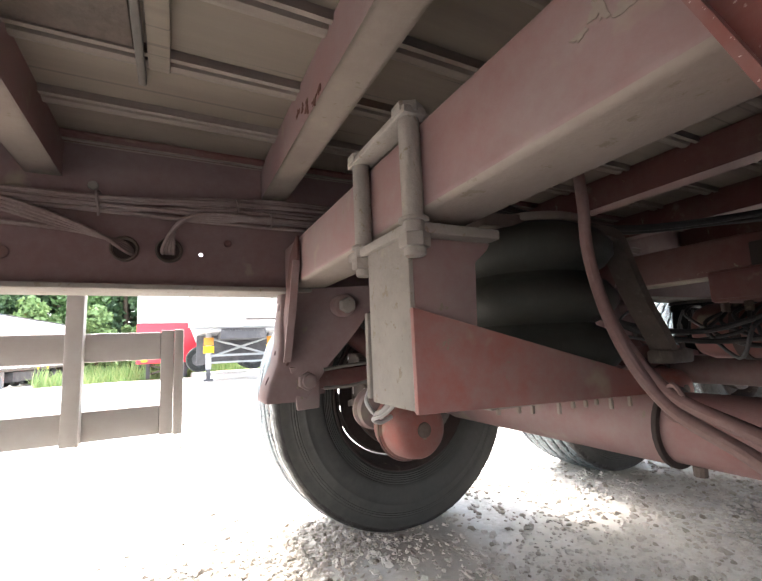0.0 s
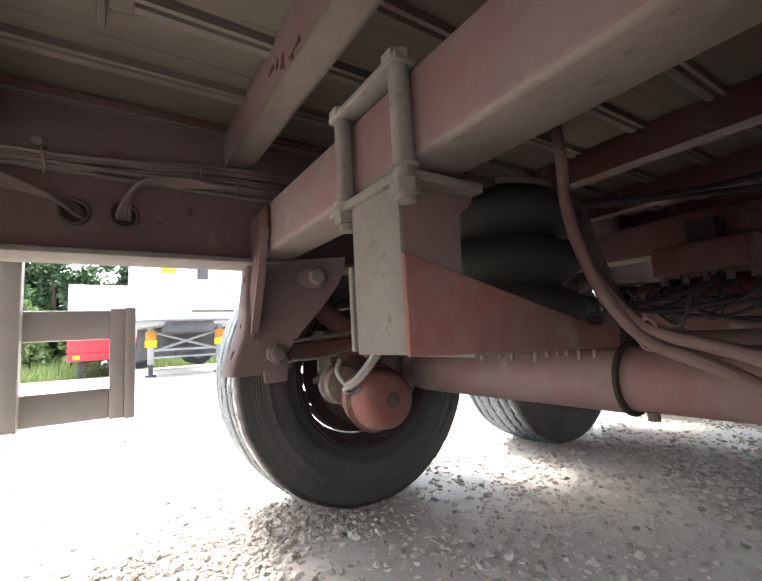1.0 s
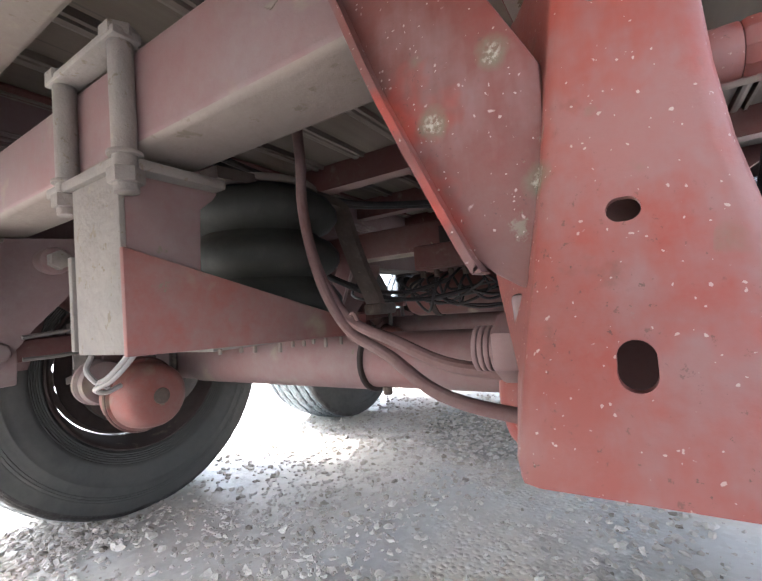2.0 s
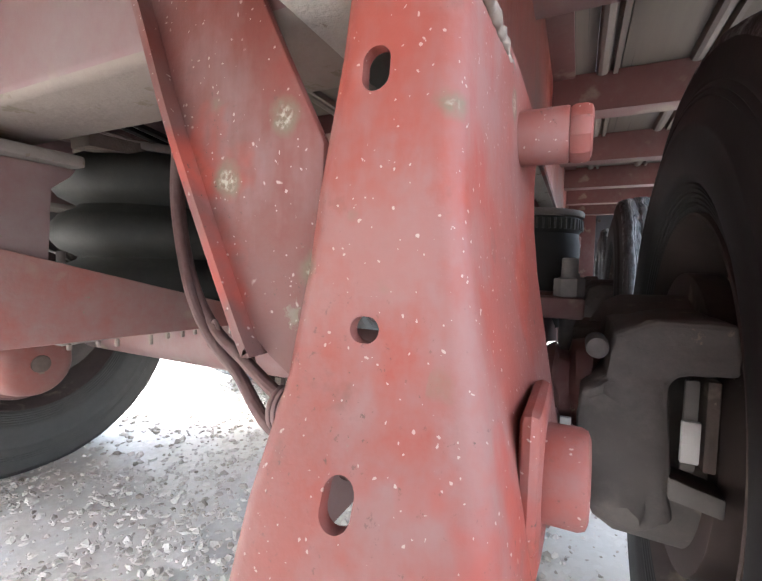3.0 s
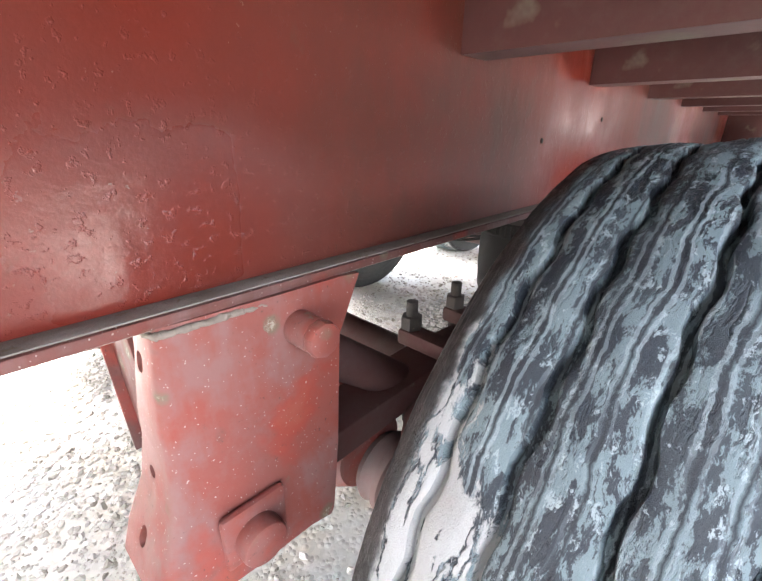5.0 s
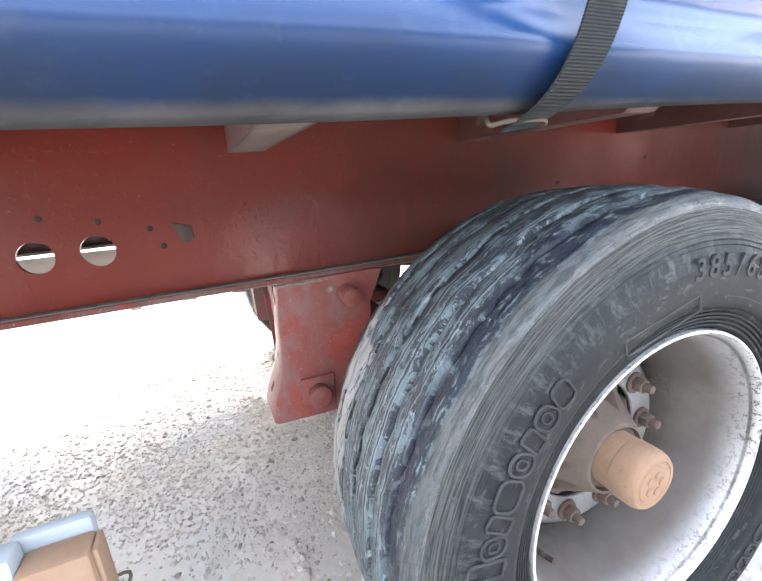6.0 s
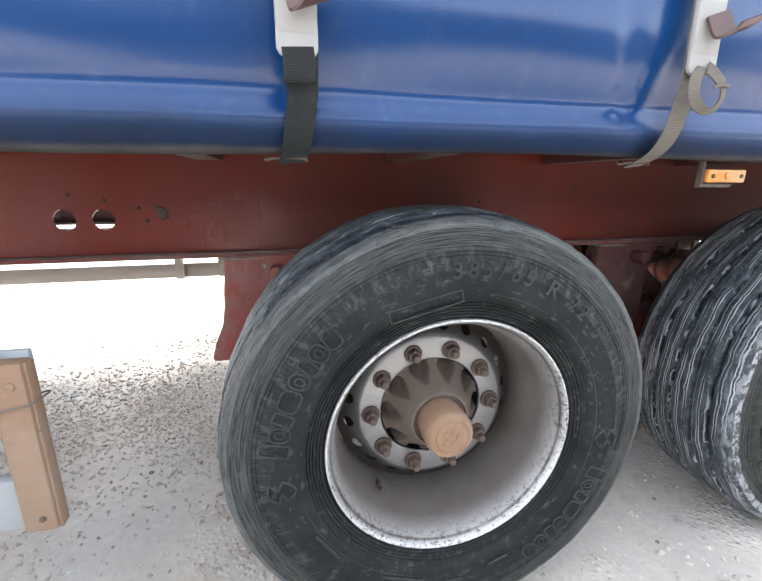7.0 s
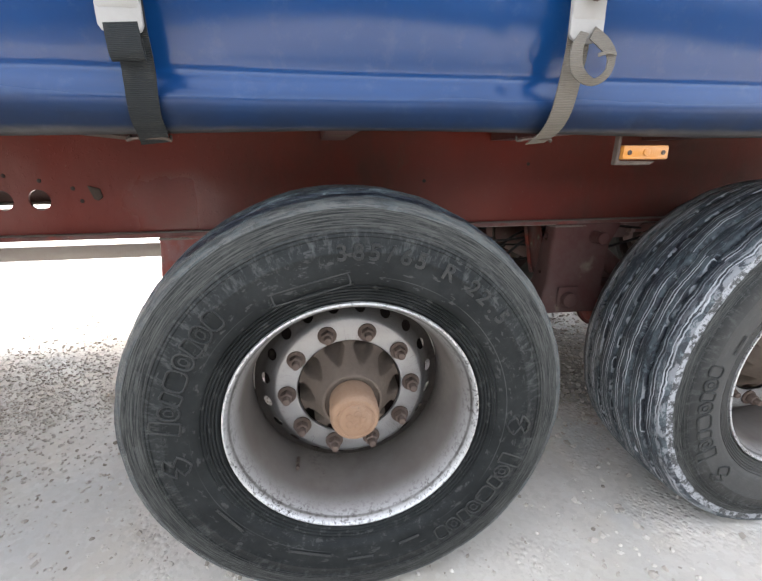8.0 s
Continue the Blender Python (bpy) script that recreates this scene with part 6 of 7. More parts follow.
run("air_hose", "pair of dusty red air hoses hanging in a loop", "hose", [
    [(-0.27, -0.15, 1.10), (-0.315, -0.175, 0.98), (-0.328, -0.188, 0.885), (-0.332, -0.190, 0.815), (-0.336, -0.208, 0.735), (-0.344, -0.240, 0.668), (-0.349, -0.283, 0.616), (-0.38, -0.36, 0.588), (-0.42, -0.445, 0.553), (-0.42, -0.527, 0.536), (-0.42, -0.60, 0.534), (-0.40, -0.68, 0.545)],
    [(-0.256, -0.140, 1.105), (-0.301, -0.165, 0.985), (-0.314, -0.178, 0.890), (-0.318, -0.180, 0.820), (-0.322, -0.198, 0.740), (-0.332, -0.234, 0.677), (-0.343, -0.283, 0.630), (-0.38, -0.37, 0.606), (-0.41, -0.45, 0.583), (-0.42, -0.52, 0.577), (-0.42, -0.60, 0.577), (-0.40, -0.68, 0.58)]],
    0.0077, hose_mat, [((-0.346, -0.284, 0.624), (0.011, 0.019))], 12)

random.seed(11)
paths, ties = [], []
for i in range(13):
    a = i * 2.4
    dy, dz = 0.022 * math.cos(a) * (0.3 + 0.7 * (i % 3) / 2), 0.034 * math.sin(a) * (0.4 + 0.6 * (i % 4) / 3)
    p = []
    for x in (-3.2, -2.2, -1.6, -1.25, -1.0, -0.78, -0.58, -0.38, -0.1, 0.4, 1.2):
        sag = 0.008 * math.sin(x * 5.0 + i * 0.9)
        rise = min(0.05, 0.06 * (x + 1.0) ** 2) if x < -1.0 else 0.0
        split = (0.034 if i % 2 else -0.006) * max(0.0, min(1.0, (x + 1.0) / 0.35)) if x < 0.2 else 0.014
        p.append((x, 0.652 + dy + random.uniform(-0.004, 0.004), 1.086 + rise + dz * 0.62 + sag * 0.5 + split))
    paths.append(p)
ties = [((x, 0.652, z), (0.032, h)) for x, z, h in ((-1.62, 1.110, 0.032), (-1.01, 1.086, 0.030), (-0.68, 1.112, 0.020), (-0.585, 1.080, 0.020), (-0.10, 1.10, 0.040))]
run("cable_bundle", "bundle of dusty brown cables along the far beam", "cable", paths, 0.0052, cable_mat, ties)
br = []
for i, (hx, hz) in enumerate(((-0.952, 0.980), (-0.852, 0.981))):
    for k in range(4):
        u = 0.008 * (k - 1.5)
        if i == 0:
            br.append([(-1.45 + u * 4, 0.642, 1.115 - 0.01 * k), (-1.25, 0.635, 1.085 - 0.008 * k), (-1.10, 0.634 + u, 1.040 - 0.006 * k), (-1.00, 0.640 + u * 0.6, 0.998), (hx, 0.668, hz + u * 0.8), (hx + 0.02, 0.71, hz - 0.01)])
        else:
            br.append([(-0.62, 0.640, 1.078), (-0.72, 0.632 + u, 1.078 - 0.004 * k), (-0.80, 0.630 + u, 1.062), (-0.838, 0.636 + u, 1.030), (hx + u, 0.668, hz + 0.006), (hx + u, 0.71, hz - 0.01)])
br.append([(-2.4, 0.655, 1.03), (-1.6, 0.655, 1.025), (-1.2, 0.652, 1.020), (-1.02, 0.648, 1.005), (-0.965, 0.664, 0.985), (-0.955, 0.70, 0.98)])
run("cable_branch", "dusty cables branching into round holes in the beam", "cable", br, 0.0056, cable_mat)
for hx, hz in ((-0.954, 0.979), (-0.850, 0.981)):
    b = spun([(-0.004, 0.026), (-0.007, 0.030), (-0.004, 0.034), (0.004, 0.034), (0.004, 0.026)], 28, True)
    bmesh.ops.transform(b, matrix=pose(hx, 0.684, hz), verts=b.verts)
    grom = part("grommet", b, iron, far_beam, "dusty rubber grommet")
    part("seal", rod((hx, 0.694, hz), (hx, 0.700, hz), 0.033, 24, 0.002), rust_dark, grom)
for hx, hz, r, mat in ((-1.028, 1.141, 0.012, dust_steel), (-0.70, 1.01, 0.010, red_dull), (-1.20, 0.955, 0.016, hose_mat)):
    part("web_plug", rod((hx, 0.676, hz), (hx, 0.687, hz), r, 16, 0.004), mat, far_beam, "plug in the beam web")

# brake hoses by the far chamber
run("brake_hose", "pale grey brake hoses curling over the brake chamber", "hose", [
    [(-0.30, 0.36, 0.640), (-0.31, 0.40, 0.585), (-0.335, 0.44, 0.535), (-0.345, 0.47, 0.520), (-0.33, 0.49, 0.515), (-0.29, 0.50, 0.535)],
    [(-0.28, 0.36, 0.640), (-0.30, 0.40, 0.578), (-0.33, 0.44, 0.525), (-0.35, 0.48, 0.505), (-0.32, 0.50, 0.490), (-0.28, 0.51, 0.500)],
    [(-0.34, 0.52, 0.58), (-0.36, 0.50, 0.55), (-0.345, 0.49, 0.52), (-0.31, 0.51, 0.50)]], 0.0065, guard_alu)
run("brake_pipe", "thin grey brake pipes beside the hanger", "cable", [
    [(-0.46, 0.56, 0.640), (-0.38, 0.56, 0.648), (-0.28, 0.56, 0.655), (-0.15, 0.57, 0.66)],
    [(-0.46, 0.56, 0.590), (-0.38, 0.55, 0.592), (-0.30, 0.54, 0.608), (-0.20, 0.54, 0.63)]], 0.005, galv)

# valve block and tangle of pipes by the second axle
valve = thing("valve_box", "dull red valve box with black pipes under the floor", "valve box", (0.75, -0.05, 0.84))
def voff(b):
    bmesh.ops.transform(b, matrix=pose(-0.75, 0.05, -0.84), verts=b.verts)
    return b
part("body", voff(block(0.66, 0.84, -0.15, 0.13, 0.785, 0.885, 0.010)), red_dull, valve)
part("cover", voff(block(0.652, 0.66, -0.13, 0.11, 0.795, 0.875, 0.003)), red_dull, valve)
for k in range(5):
    part("pipe_union", voff(rod((0.70, -0.13 + 0.06 * k, 0.785), (0.70, -0.13 + 0.06 * k, 0.755), 0.012, 10, 0.002)), iron, valve)
part("bracket", voff(block(0.70, 0.80, -0.05, 0.03, 0.885, 0.96, 0.004)), rust_dark, valve)
random.seed(23)
tangle = []
for k in range(15):
    y0 = -0.13 + 0.06 * (k % 5)
    ex, ey = random.uniform(0.45, 1.15), random.uniform(-0.45, 0.45)
    tangle.append([(0.70, y0, 0.76), (0.70 + random.uniform(-0.06, 0.03), y0 + random.uniform(-0.05, 0.05), 0.69 + random.uniform(-0.02, 0.03)), ((0.7 + ex) / 2 + random.uniform(-0.05, 0.05), (y0 + ey) / 2, 0.64 + random.uniform(-0.03, 0.08)),
                   (ex, ey, 0.70 + random.uniform(-0.05, 0.06)), (ex + 0.10, ey * 1.15, 0.76 + random.uniform(-0.04, 0.05)), (ex + 0.26, ey * 1.3, 0.80)])
run("pipe_tangle", "tangle of thin black air pipes under the valve box", "cable", tangle, 0.0055, dark_cable)
run("black_cable", "black cables slung under the joists", "cable", [
    [(-0.30, 0.20, 1.05), (0.10, 0.10, 0.97), (0.30, -0.10, 0.955), (0.45, -0.30, 0.985), (0.55, -0.52, 1.06)],
    [(-0.30, 0.22, 1.04), (0.10, 0.12, 0.965), (0.30, -0.08, 0.95), (0.5, -0.25, 0.96), (0.8, -0.45, 1.02)],
    [(0.25, 0.32, 0.80), (0.40, 0.18, 0.70), (0.55, 0.05, 0.67), (0.70, -0.10, 0.70)],
    [(0.25, 0.34, 0.82), (0.38, 0.22, 0.73), (0.52, 0.10, 0.70), (0.68, 0.0, 0.74)]], 0.008, dark_cable)
tank = thing("air_tank", "dull dark red air reservoir slung across the frame", "air tank", (1.05, 0.0, 0.70))
b = spun([(-0.36, 0.0), (-0.36, 0.05), (-0.345, 0.09), (-0.31, 0.105), (0.31, 0.105), (0.345, 0.09), (0.36, 0.05), (0.36, 0.0)], 36)
part("shell", b, red_dull, tank, smooth=40)
for dy in (-0.2, 0.2):
    b = spun([(dy - 0.015, 0.106), (dy - 0.015, 0.110), (dy + 0.015, 0.110), (dy + 0.015, 0.106)], 36)
    part("tank_strap", b, rust_dark, tank)
    part("tank_hanger", block(-0.012, 0.012, dy - 0.015, dy + 0.015, 0.10, 0.32, 0.002), rust_dark, tank)


# ---- trailers and trees across the yard ----
def parked_wheel(parent, x, y, z, r=0.5, w=0.3):
    b = spun([(-w / 2, r * 0.55), (-w / 2, r * 0.93), (-w / 2 + 0.04, r), (w / 2 - 0.04, r), (w / 2, r * 0.93), (w / 2, r * 0.55)], 28)
    t = part("wheel", b, tyre_side, parent, "dark tyre")
    t.matrix_basis = pose(x, y, z, 0, 0, 0)
    part("wheel_disc", spun([(-w * 0.3, 0.0), (-w * 0.3, r * 0.3), (-w * 0.42, r * 0.5), (-w * 0.45, r * 0.56)], 24), far_dark, t, "dark wheel disc")
    return t


def box_trailer(x, y, z, yaw):
    """A white box trailer on its landing legs, front wall towards -y."""
    ob = thing("box_trailer", "parked white box trailer standing on grey landing legs", "trailer", (x, y, z))
    ob.rotation_euler = (0, 0, radians(yaw))
    part("body", block(-1.27, 1.27, 0, 11.5, 1.42, 4.0, 0.03), white_paint, ob)
    for px in (-1.25, 0.0, 1.25):
        part("seam", block(px - 0.012, px + 0.012, -0.012, 0.0, 1.45, 3.98, 0.003), far_grey, ob, "grey panel seam")
    part("sill", block(-1.27, 1.27, -0.03, 0.06, 1.34, 1.43, 0.01), guard_pale, ob, "pale lower sill")
    part("sill", block(0.03, 1.22, -0.035, -0.012, 1.50, 1.56, 0.005), galv, ob)
    part("frame", block(-0.55, 0.55, 0.1, 11.2, 1.05, 1.33, 0.02), far_dark, ob, "dark chassis frame")
    part("floor_frame", block(-1.2, 1.2, 0.1, 11.3, 1.24, 1.34, 0.01), far_grey, ob)
    for s in (-1, 1):
        lx = s * 0.80
        leg = part("landing_leg", block(lx - 0.07, lx + 0.07, 0.95, 1.09, 0.30, 1.26, 0.01), far_grey, ob)
        part("leg_foot", block(lx - 0.12, lx + 0.12, 0.90, 1.14, 0.0, 0.05, 0.01), far_dark, leg)
        part("leg_tube", block(lx - 0.05, lx + 0.05, 0.97, 1.07, 0.04, 0.40, 0.006), far_dark, leg)
        part("warning_plate", block(lx - 0.13, lx + 0.13, 0.93, 0.945, 0.72, 0.90, 0.004), yellow_mat, leg, "yellow plate")
        part("warning_plate", block(lx - 0.12, lx + 0.12, 0.93, 0.945, 0.92, 1.12, 0.004), orange_mat, leg, "brown-orange plate")
        br = bmesh.new()
        rod((-s * 0.75, 1.02, 0.62), (s * 0.75, 1.02, 1.10), 0.03, 8, bm=br)
        part("brace", br, guard_pale, ob, "pale cross brace")
    part("pallet_box", block(-1.1, 1.1, 1.7, 2.5, 0.42, 1.2, 0.02), far_dark, ob, "dark pallet box behind the legs")
    part("cross_bar", block(-0.78, 0.78, 0.98, 1.06, 0.62, 0.68, 0.01), guard_pale, ob)
    part("cross_bar", block(-0.78, 0.78, 0.98, 1.06, 0.44, 0.49, 0.01), guard_pale, ob)
    for s in (-1, 1):
        for ay in (7.2, 8.5, 9.8):
            w = parked_wheel(ob, s * 1.02, ay, 0.5)
    for k, zz in enumerate((2.62, 2.44)):
        part("sticker", block(-0.62, -0.32, -0.014, -0.002, zz, zz + 0.12, 0.002), yellow_mat, ob, "yellow sticker")
    part("coupling_panel", block(0.15, 0.40, -0.05, 0.0, 2.3, 2.6, 0.02), far_dark, ob, "dark coupling panel")
    coil = sweep([(0.75 + 0.09 * math.cos(a * 1.3), -0.05 - 0.01 * (a % 2), 2.2 + 0.3 * math.sin(a * 1.3)) for a in range(16)], 0.02, 8, 4)
    part("hose_coil", coil, guard_pale, ob, "coiled pale hose")
    return ob


def red_trailer(x, y, z, yaw):
    ob = thing("red_trailer", "parked trailer with a white upper and bright red lower front", "trailer", (x, y, z))
    ob.rotation_euler = (0, 0, radians(yaw))
    part("body", block(-1.27, 1.27, 0, 9.0, 2.55, 3.95, 0.03), white_paint, ob)
    part("red_panel", block(-1.27, 1.27, -0.02, 9.0, 1.05, 2.54, 0.03), far_red, ob, "bright red panel")
    part("bumper", block(-1.25, 1.25, -0.06, 0.1, 0.72, 1.04, 0.03), far_red, ob)
    for s in (-1, 1):
        part("lamp", block(s * 0.95 - 0.12, s * 0.95 + 0.12, -0.08, -0.055, 0.80, 0.95, 0.01), yellow_mat, ob, "yellow lamp")
        part("leg", block(s * 0.8 - 0.08, s * 0.8 + 0.08, 1.0, 1.2, 0.0, 1.0, 0.01), far_dark, ob)
        for ay in (4.0, 5.4):
            parked_wheel(ob, s * 1.0, ay, 0.5)
    rods = bmesh.new()
    rod((-0.75, 1.1, 0.2), (0.75, 1.1, 0.62), 0.04, 8, bm=rods)
    rod((-0.75, 1.1, 0.62), (0.75, 1.1, 0.2), 0.04, 8, bm=rods)
    part("brace", rods, galv, ob, "pale cross brace")
    part("chassis", block(-0.6, 0.6, 0.2, 8.8, 0.85, 1.04, 0.02), far_dark, ob)
    return ob


def curtain_trailer(x, y, z, yaw):
    """A white curtain trailer seen along its side; its length runs along its own x."""
    ob = thing("curtain_trailer", "parked white curtain-sided trailer with red and blue stripes", "trailer", (x, y, z))
    ob.rotation_euler = (0, 0, radians(yaw))
    part("body", block(-12.0, 0.0, 0.0, 2.5, 1.15, 3.75, 0.05), white_paint, ob)
    part("roof_edge", block(-12.0, 0.0, -0.02, 0.04, 3.73, 3.80, 0.02), far_dark, ob, "dark roof edge")
    part("stripe", block(-11.0, -0.3, -0.012, 0.0, 2.0, 2.12, 0.002), far_red, ob, "red stripe")
    part("stripe", block(-11.0, -0.3, -0.012, 0.0, 1.78, 1.90, 0.002), blue_line, ob, "blue stripe")
    for k in range(22):
        xx = -11.7 + 0.53 * k
        part("curtain_buckle", block(xx, xx + 0.06, -0.03, 0.0, 1.12, 1.40, 0.005), far_grey, ob)
    part("side_rail", block(-12.0, 0.0, -0.02, 0.05, 1.02, 1.14, 0.01), galv, ob)
    for xx in (-5.2, -3.9, -0.7):
        part("reflector", block(xx, xx + 0.22, -0.035, -0.02, 1.02, 1.14, 0.004), yellow_mat, ob, "yellow reflector")
    part("chassis", block(-11.5, -0.4, 0.7, 1.8, 0.75, 1.02, 0.02), far_dark, ob)
    part("pallet_box", block(-7.6, -4.0, 0.1, 0.5, 0.45, 0.98, 0.02), far_dark, ob)
    for ax in (-3.4, -2.1, -0.85):
        for yy in (0.32, 2.2):
            parked_wheel(ob, ax, yy, 0.5)
    part("landing_leg", block(-8.2, -8.0, 0.3, 0.5, 0.0, 1.0, 0.01), far_grey, ob)
    return ob


box_trailer(0.74, 10.2, -0.02, -3)
red_trailer(-1.05, 21.0, -0.38, 2)
curtain_trailer(-7.1, 34.6, -0.80, 83)


# unseen plain wall, added on the near side to hold back light
part_wall = block(-3.6, 7.0, -6.2, -6.0, -0.3, 2.0, 0.02)
wall = link("wall_near", part_wall, far_dark, None)
tagged(wall, "unseen dark grey wall added to hold back near-side light", "wall", kind="structure")


def leaf_cluster(verts, faces, c, rad, n, size, rng):
    for _ in range(n):
        d = rng.normal(size=3)
        d /= np.linalg.norm(d)
        p = c + d * rad * (rng.random() ** 0.45) * np.array([1, 1, 0.75])
        u = rng.normal(size=3)
        u /= np.linalg.norm(u)
        v = np.cross(u, rng.normal(size=3))
        v /= np.linalg.norm(v)
        s = size * (0.6 + 0.8 * rng.random())
        k = len(verts)
        verts += [tuple(p - u * s), tuple(p + v * s * 0.55), tuple(p + u * s), tuple(p - v * s * 0.55)]
        faces.append((k, k + 1, k + 2, k + 3))


def tree(height, spread, material, seed, lab):
    rng = np.random.default_rng(seed)
    ob = thing("tree", lab, "tree", (0, 0, 0), "trees behind the yard")
    tb = bmesh.new()
    sweep([(0, 0, -0.5), (0.1, 0.05, height * 0.25), (-0.05, 0.1, height * 0.5), (0.1, 0.0, height * 0.8)], 0.16, 8, 4, tb)
    tips = []
    for k in range(11):
        a, h = rng.random() * 6.28, height * (0.08 + 0.72 * k / 10)
        L = spread * (0.55 + 0.45 * rng.random()) * (1.0 - 0.35 * k / 10)
        tip = (math.cos(a) * L, math.sin(a) * L, h + L * 0.35)
        sweep([(0, 0, h), (tip[0] * 0.5, tip[1] * 0.5, h + L * 0.22), tip], 0.05, 6, 3, tb)
        tips.append(tip)
    part("trunk", tb, bark, ob, "grey-brown trunk and limbs")
    verts, faces = [], []
    for tip in tips + [(0, 0, height * 0.85), (0.3, 0.2, height)]:
        for _ in range(5):
            c = np.array(tip) * (0.55 + 0.5 * rng.random()) + rng.normal(size=3) * spread * 0.20
            c[2] = max(0.5, tip[2] + rng.normal() * spread * 0.22)
            leaf_cluster(verts, faces, c, spread * (0.22 + 0.16 * rng.random()), 90, 0.20, rng)
    me = bpy.data.meshes.new("crown")
    me.from_pydata(verts, [], faces)
    me.materials.append(material)
    cr = new("crown", me)
    cr.parent = ob
    cr["label"] = "crown of small leaves"
    return ob


kinds = [tree(7.5, 2.6, leaf_a, 3, "broad green tree at the yard's edge"), tree(8.5, 2.8, leaf_b, 5, "dark green tree at the yard's edge"), tree(5.0, 2.1, leaf_c, 8, "pale green young tree at the yard's edge")]
spots = [(-15.0, 33, 0, 1.0), (-11.2, 32, 1, 1.0), (-7.8, 31.5, 0, 1.05), (-4.6, 33, 1, 1.1), (-1.5, 32, 1, 1.0), (1.8, 34, 0, 1.1), (5.0, 33, 1, 1.1), (8.5, 33, 0, 1.0), (-9.6, 29.0, 2, 1.0), (-6.0, 29.5, 2, 0.9), (-3.0, 30.0, 2, 0.8),
         (-13.0, 36, 1, 1.25), (-6.5, 37, 1, 1.3), (0.5, 38, 1, 1.3), (-18.5, 33, 1, 1.1), (12.5, 34, 1, 1.1), (17, 33, 0, 1.1), (22, 32, 1, 1.2), (-23, 32, 0, 1.2), (7, 39, 1, 1.3)]
used = set()
for k, (x, y, kind_, sc) in enumerate(spots):
    y += 8
    m = pose(x, y, -1.0, 0, 0, k * 67) @ Matrix.Diagonal((sc, sc, sc, 1))
    if kind_ in used:
        o = copy_thing(kinds[kind_], pose(x, y, -1.0, 0, 0, k * 67))
        o.scale = (sc, sc, sc)
    else:
        used.add(kind_)
        kinds[kind_].matrix_basis = m


def tall_grass():
    rng = np.random.default_rng(2)
    verts, faces = [], []
    for _ in range(9000):
        x, y = rng.uniform(-14, 8), 22.5 + 5.5 * rng.random() ** 1.3
        if x < -6.3:
            continue
        z = ground_height(x, y) - 0.02
        h, a, w = 0.35 + 0.75 * rng.random() * (0.6 + 0.4 * math.sin(x * 1.3 + y)), rng.random() * 6.28, 0.025
        dx, dy = math.cos(a), math.sin(a)
        lx, ly = rng.normal() * 0.16, rng.normal() * 0.16
        k = len(verts)
        verts += [(x - dx * w, y - dy * w, z), (x + dx * w, y + dy * w, z), (x + lx * 0.5 + dx * w * 0.7, y + ly * 0.5 + dy * w * 0.7, z + h * 0.6), (x + lx, y + ly, z + h)]
        faces.append((k, k + 1, k + 2, k + 3))
    me = bpy.data.meshes.new("tall_grass")
    me.from_pydata(verts, [], faces)
    me.materials.append(grass_mat)
    tagged(new("tall_grass", me), "tall pale green grass along the yard's edge", "grass", kind="stuff")


tall_grass()


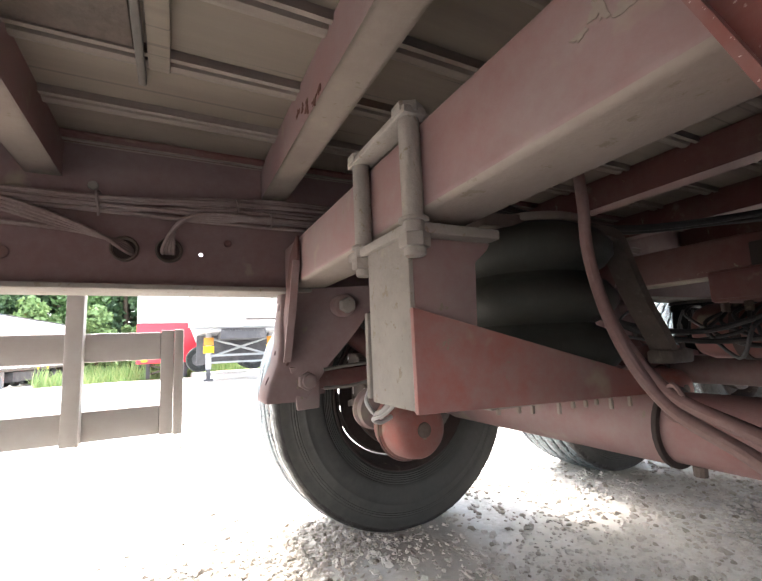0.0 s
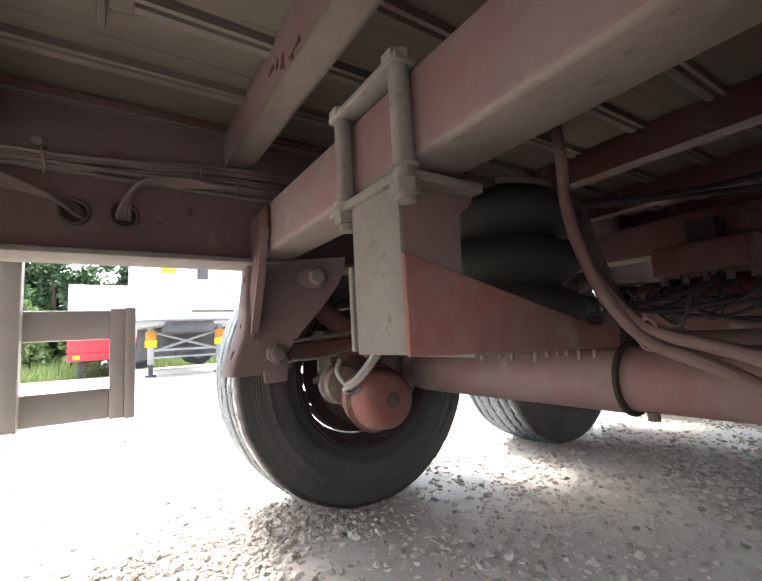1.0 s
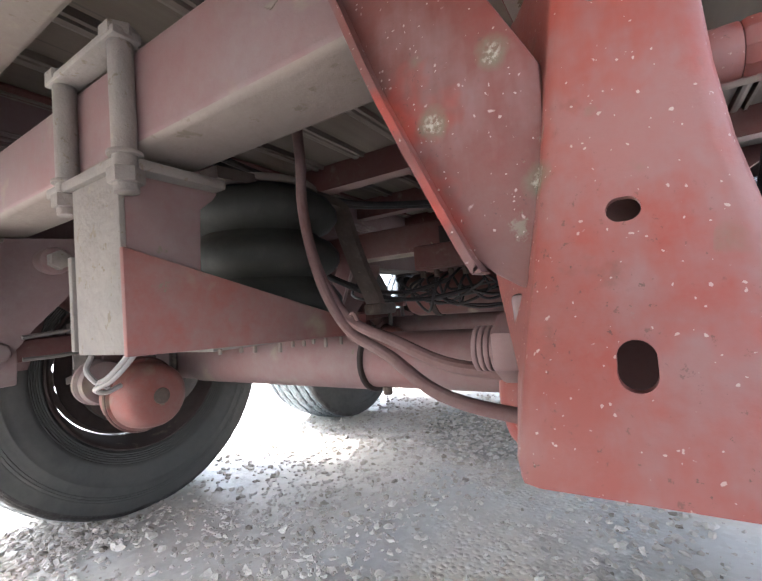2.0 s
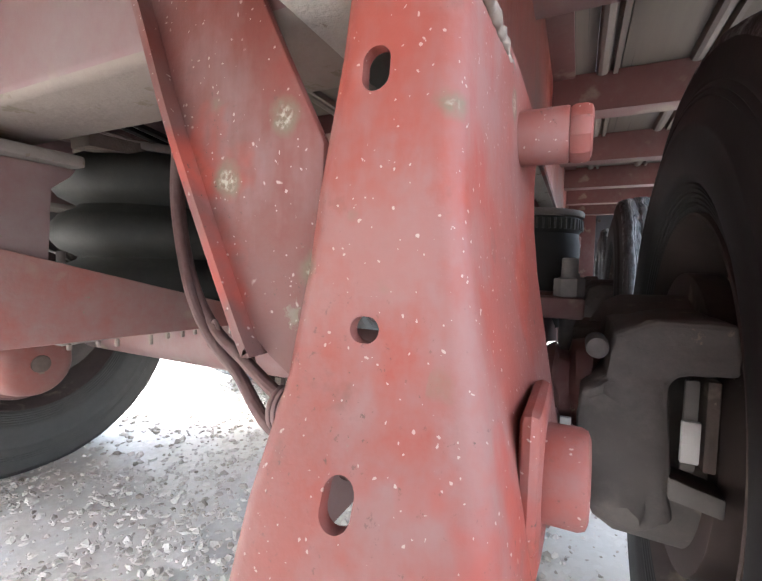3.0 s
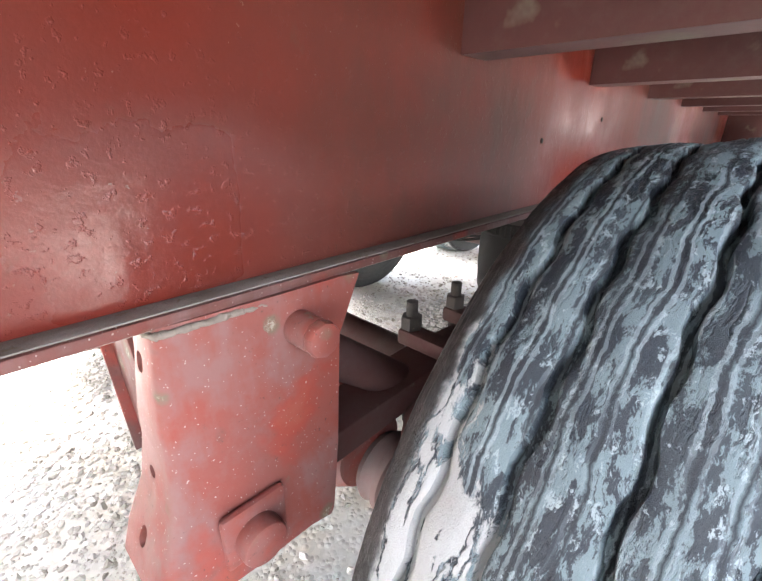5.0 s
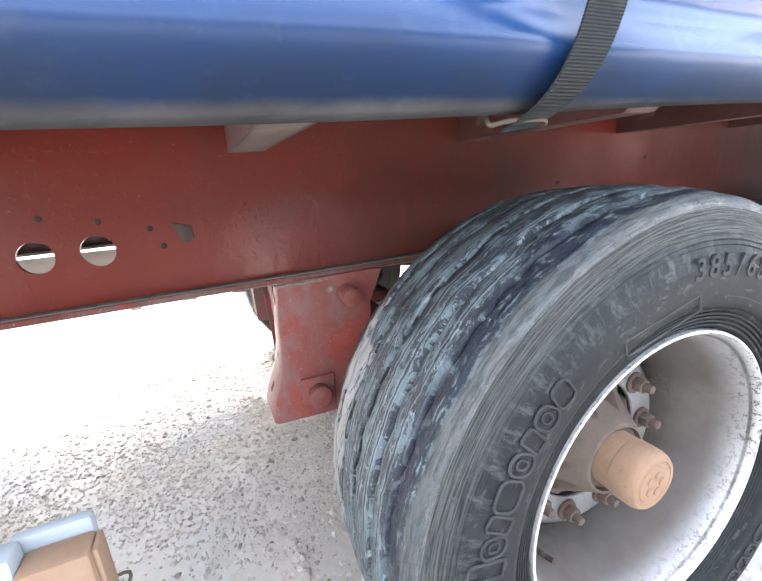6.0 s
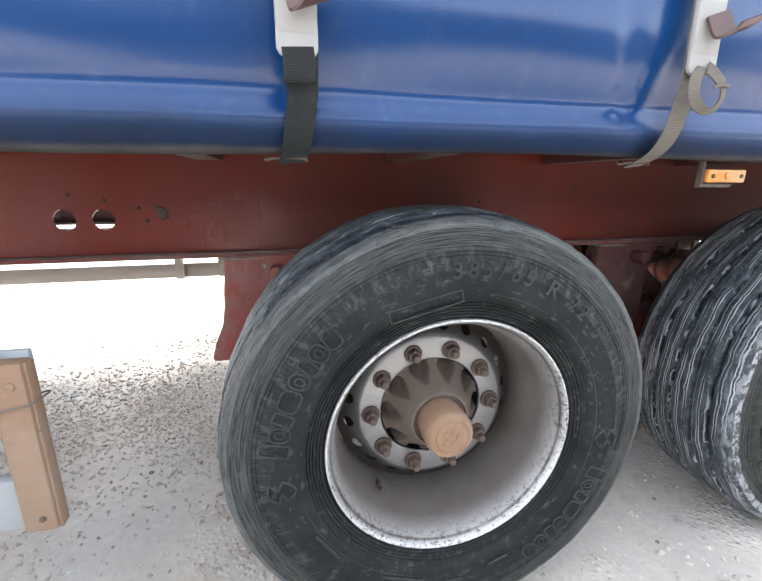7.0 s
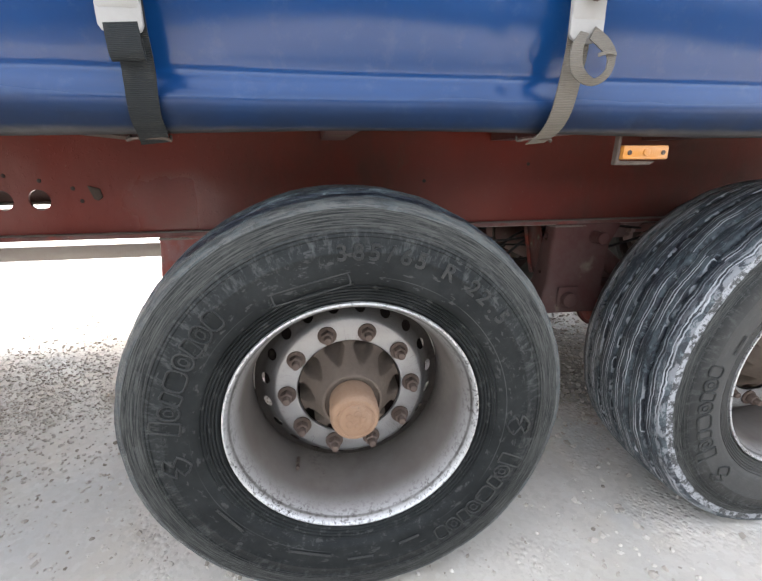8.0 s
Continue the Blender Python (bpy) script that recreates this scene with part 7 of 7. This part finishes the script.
# ---- loose stones ----
def stones():
    rng = np.random.default_rng(6)
    ico = bmesh.new()
    bmesh.ops.create_icosphere(ico, subdivisions=1, radius=1.0)
    base = np.array([v.co[:] for v in ico.verts])
    tri = [[v.index for v in f.verts] for f in ico.faces]
    ico.free()
    verts, faces = [], []

    def lay(x, y, s):
        q = base * (1 + 0.28 * rng.normal(size=(len(base), 1))).clip(0.55, 1.5)
        q = q * (s * np.array([1.0, 0.62 + 0.4 * rng.random(), 0.42 + 0.35 * rng.random()]))
        a, b = rng.random() * 6.28, rng.normal() * 0.35
        ca, sa, cb, sb = math.cos(a), math.sin(a), math.cos(b), math.sin(b)
        rot = np.array([[ca, -sa * cb, sa * sb], [sa, ca * cb, -ca * sb], [0, sb, cb]])
        q = q @ rot.T + np.array([x, y, ground_height(x, y) + s * 0.12])
        k = len(verts)
        verts.extend(map(tuple, q))
        faces.extend([(k + i, k + j, k + l) for i, j, l in tri])
    # wide scatter, denser in drifts
    for _ in range(15000):
        x, y = rng.uniform(-3.2, 3.6), rng.uniform(-2.0, 3.6)
        if noise.noise(Vector((x * 1.1, y * 1.1, 7.0))) + 0.35 * noise.noise(Vector((x * 3, y * 3, 1.0))) < rng.normal() * 0.22 + 0.02:
            continue
        lay(x, y, 0.004 + 0.010 * rng.random() ** 2.6)
    for cx, cy, sx_, sy_, n, big in ((-0.45, 0.98, 0.26, 0.13, 2400, 0.0155), (0.9, 0.95, 0.55, 0.28, 900, 0.016), (0.45, 0.25, 0.5, 0.25, 500, 0.016), (1.0, -0.2, 0.5, 0.25, 500, 0.016), (0.75, -1.5, 0.35, 0.22, 320, 0.015), (-1.0, 0.2, 0.5, 0.45, 500, 0.011)):
        for _ in range(n):
            x, y = cx + rng.normal() * sx_, cy + rng.normal() * sy_
            lay(x, y, 0.005 + (big - 0.005) * rng.random() ** 2)
    # under the trailer, where the wheels have thrown them up
    for _ in range(13000):
        x, y = rng.uniform(-0.7, 2.8), rng.uniform(-0.75, 1.7)
        if noise.noise(Vector((x * 1.7, y * 1.7, 11.0))) + 0.4 * noise.noise(Vector((x * 5, y * 5, 2.0))) + 0.12 > rng.normal() * 0.25:
            lay(x, y, 0.0045 + 0.0125 * rng.random() ** 2.2)
    for _ in range(13000):
        x, y = rng.uniform(-2.4, 1.9), rng.uniform(-2.2, 0.6)
        drift = noise.noise(Vector((x * 1.3, y * 1.3, 3.0))) + (0.35 if y > -1.15 and x < -0.3 else -0.15)
        if drift > rng.normal() * 0.25:
            if y > -0.72 and x < -0.3:
                lay(x, y, 0.0036 + 0.0075 * rng.random() ** 2.4)
            elif rng.random() < 0.45:
                lay(x, y, 0.0030 + 0.0055 * rng.random() ** 2.5)
    # dense small chips in the wheel's lee
    for _ in range(9000):
        x, y = rng.uniform(-1.9, -0.25), rng.normal() * 0.33 - 0.08
        if noise.noise(Vector((x * 2.3, y * 2.3, 21.0))) + 0.12 > rng.normal() * 0.2:
            lay(x, y, 0.0032 + 0.0055 * rng.random() ** 2.5)
    for _ in range(2500):
        x, y = rng.uniform(-7, 6), rng.uniform(3.0, 9.5)
        lay(x, y, 0.008 + 0.020 * rng.random() ** 2)
    me = bpy.data.meshes.new("loose_stones")
    me.from_pydata(verts, [], faces)
    me.materials.append(stone_mat)
    tagged(new("loose_stones", me), "loose pale limestone chips scattered over the yard", "gravel", kind="stuff")


stones()
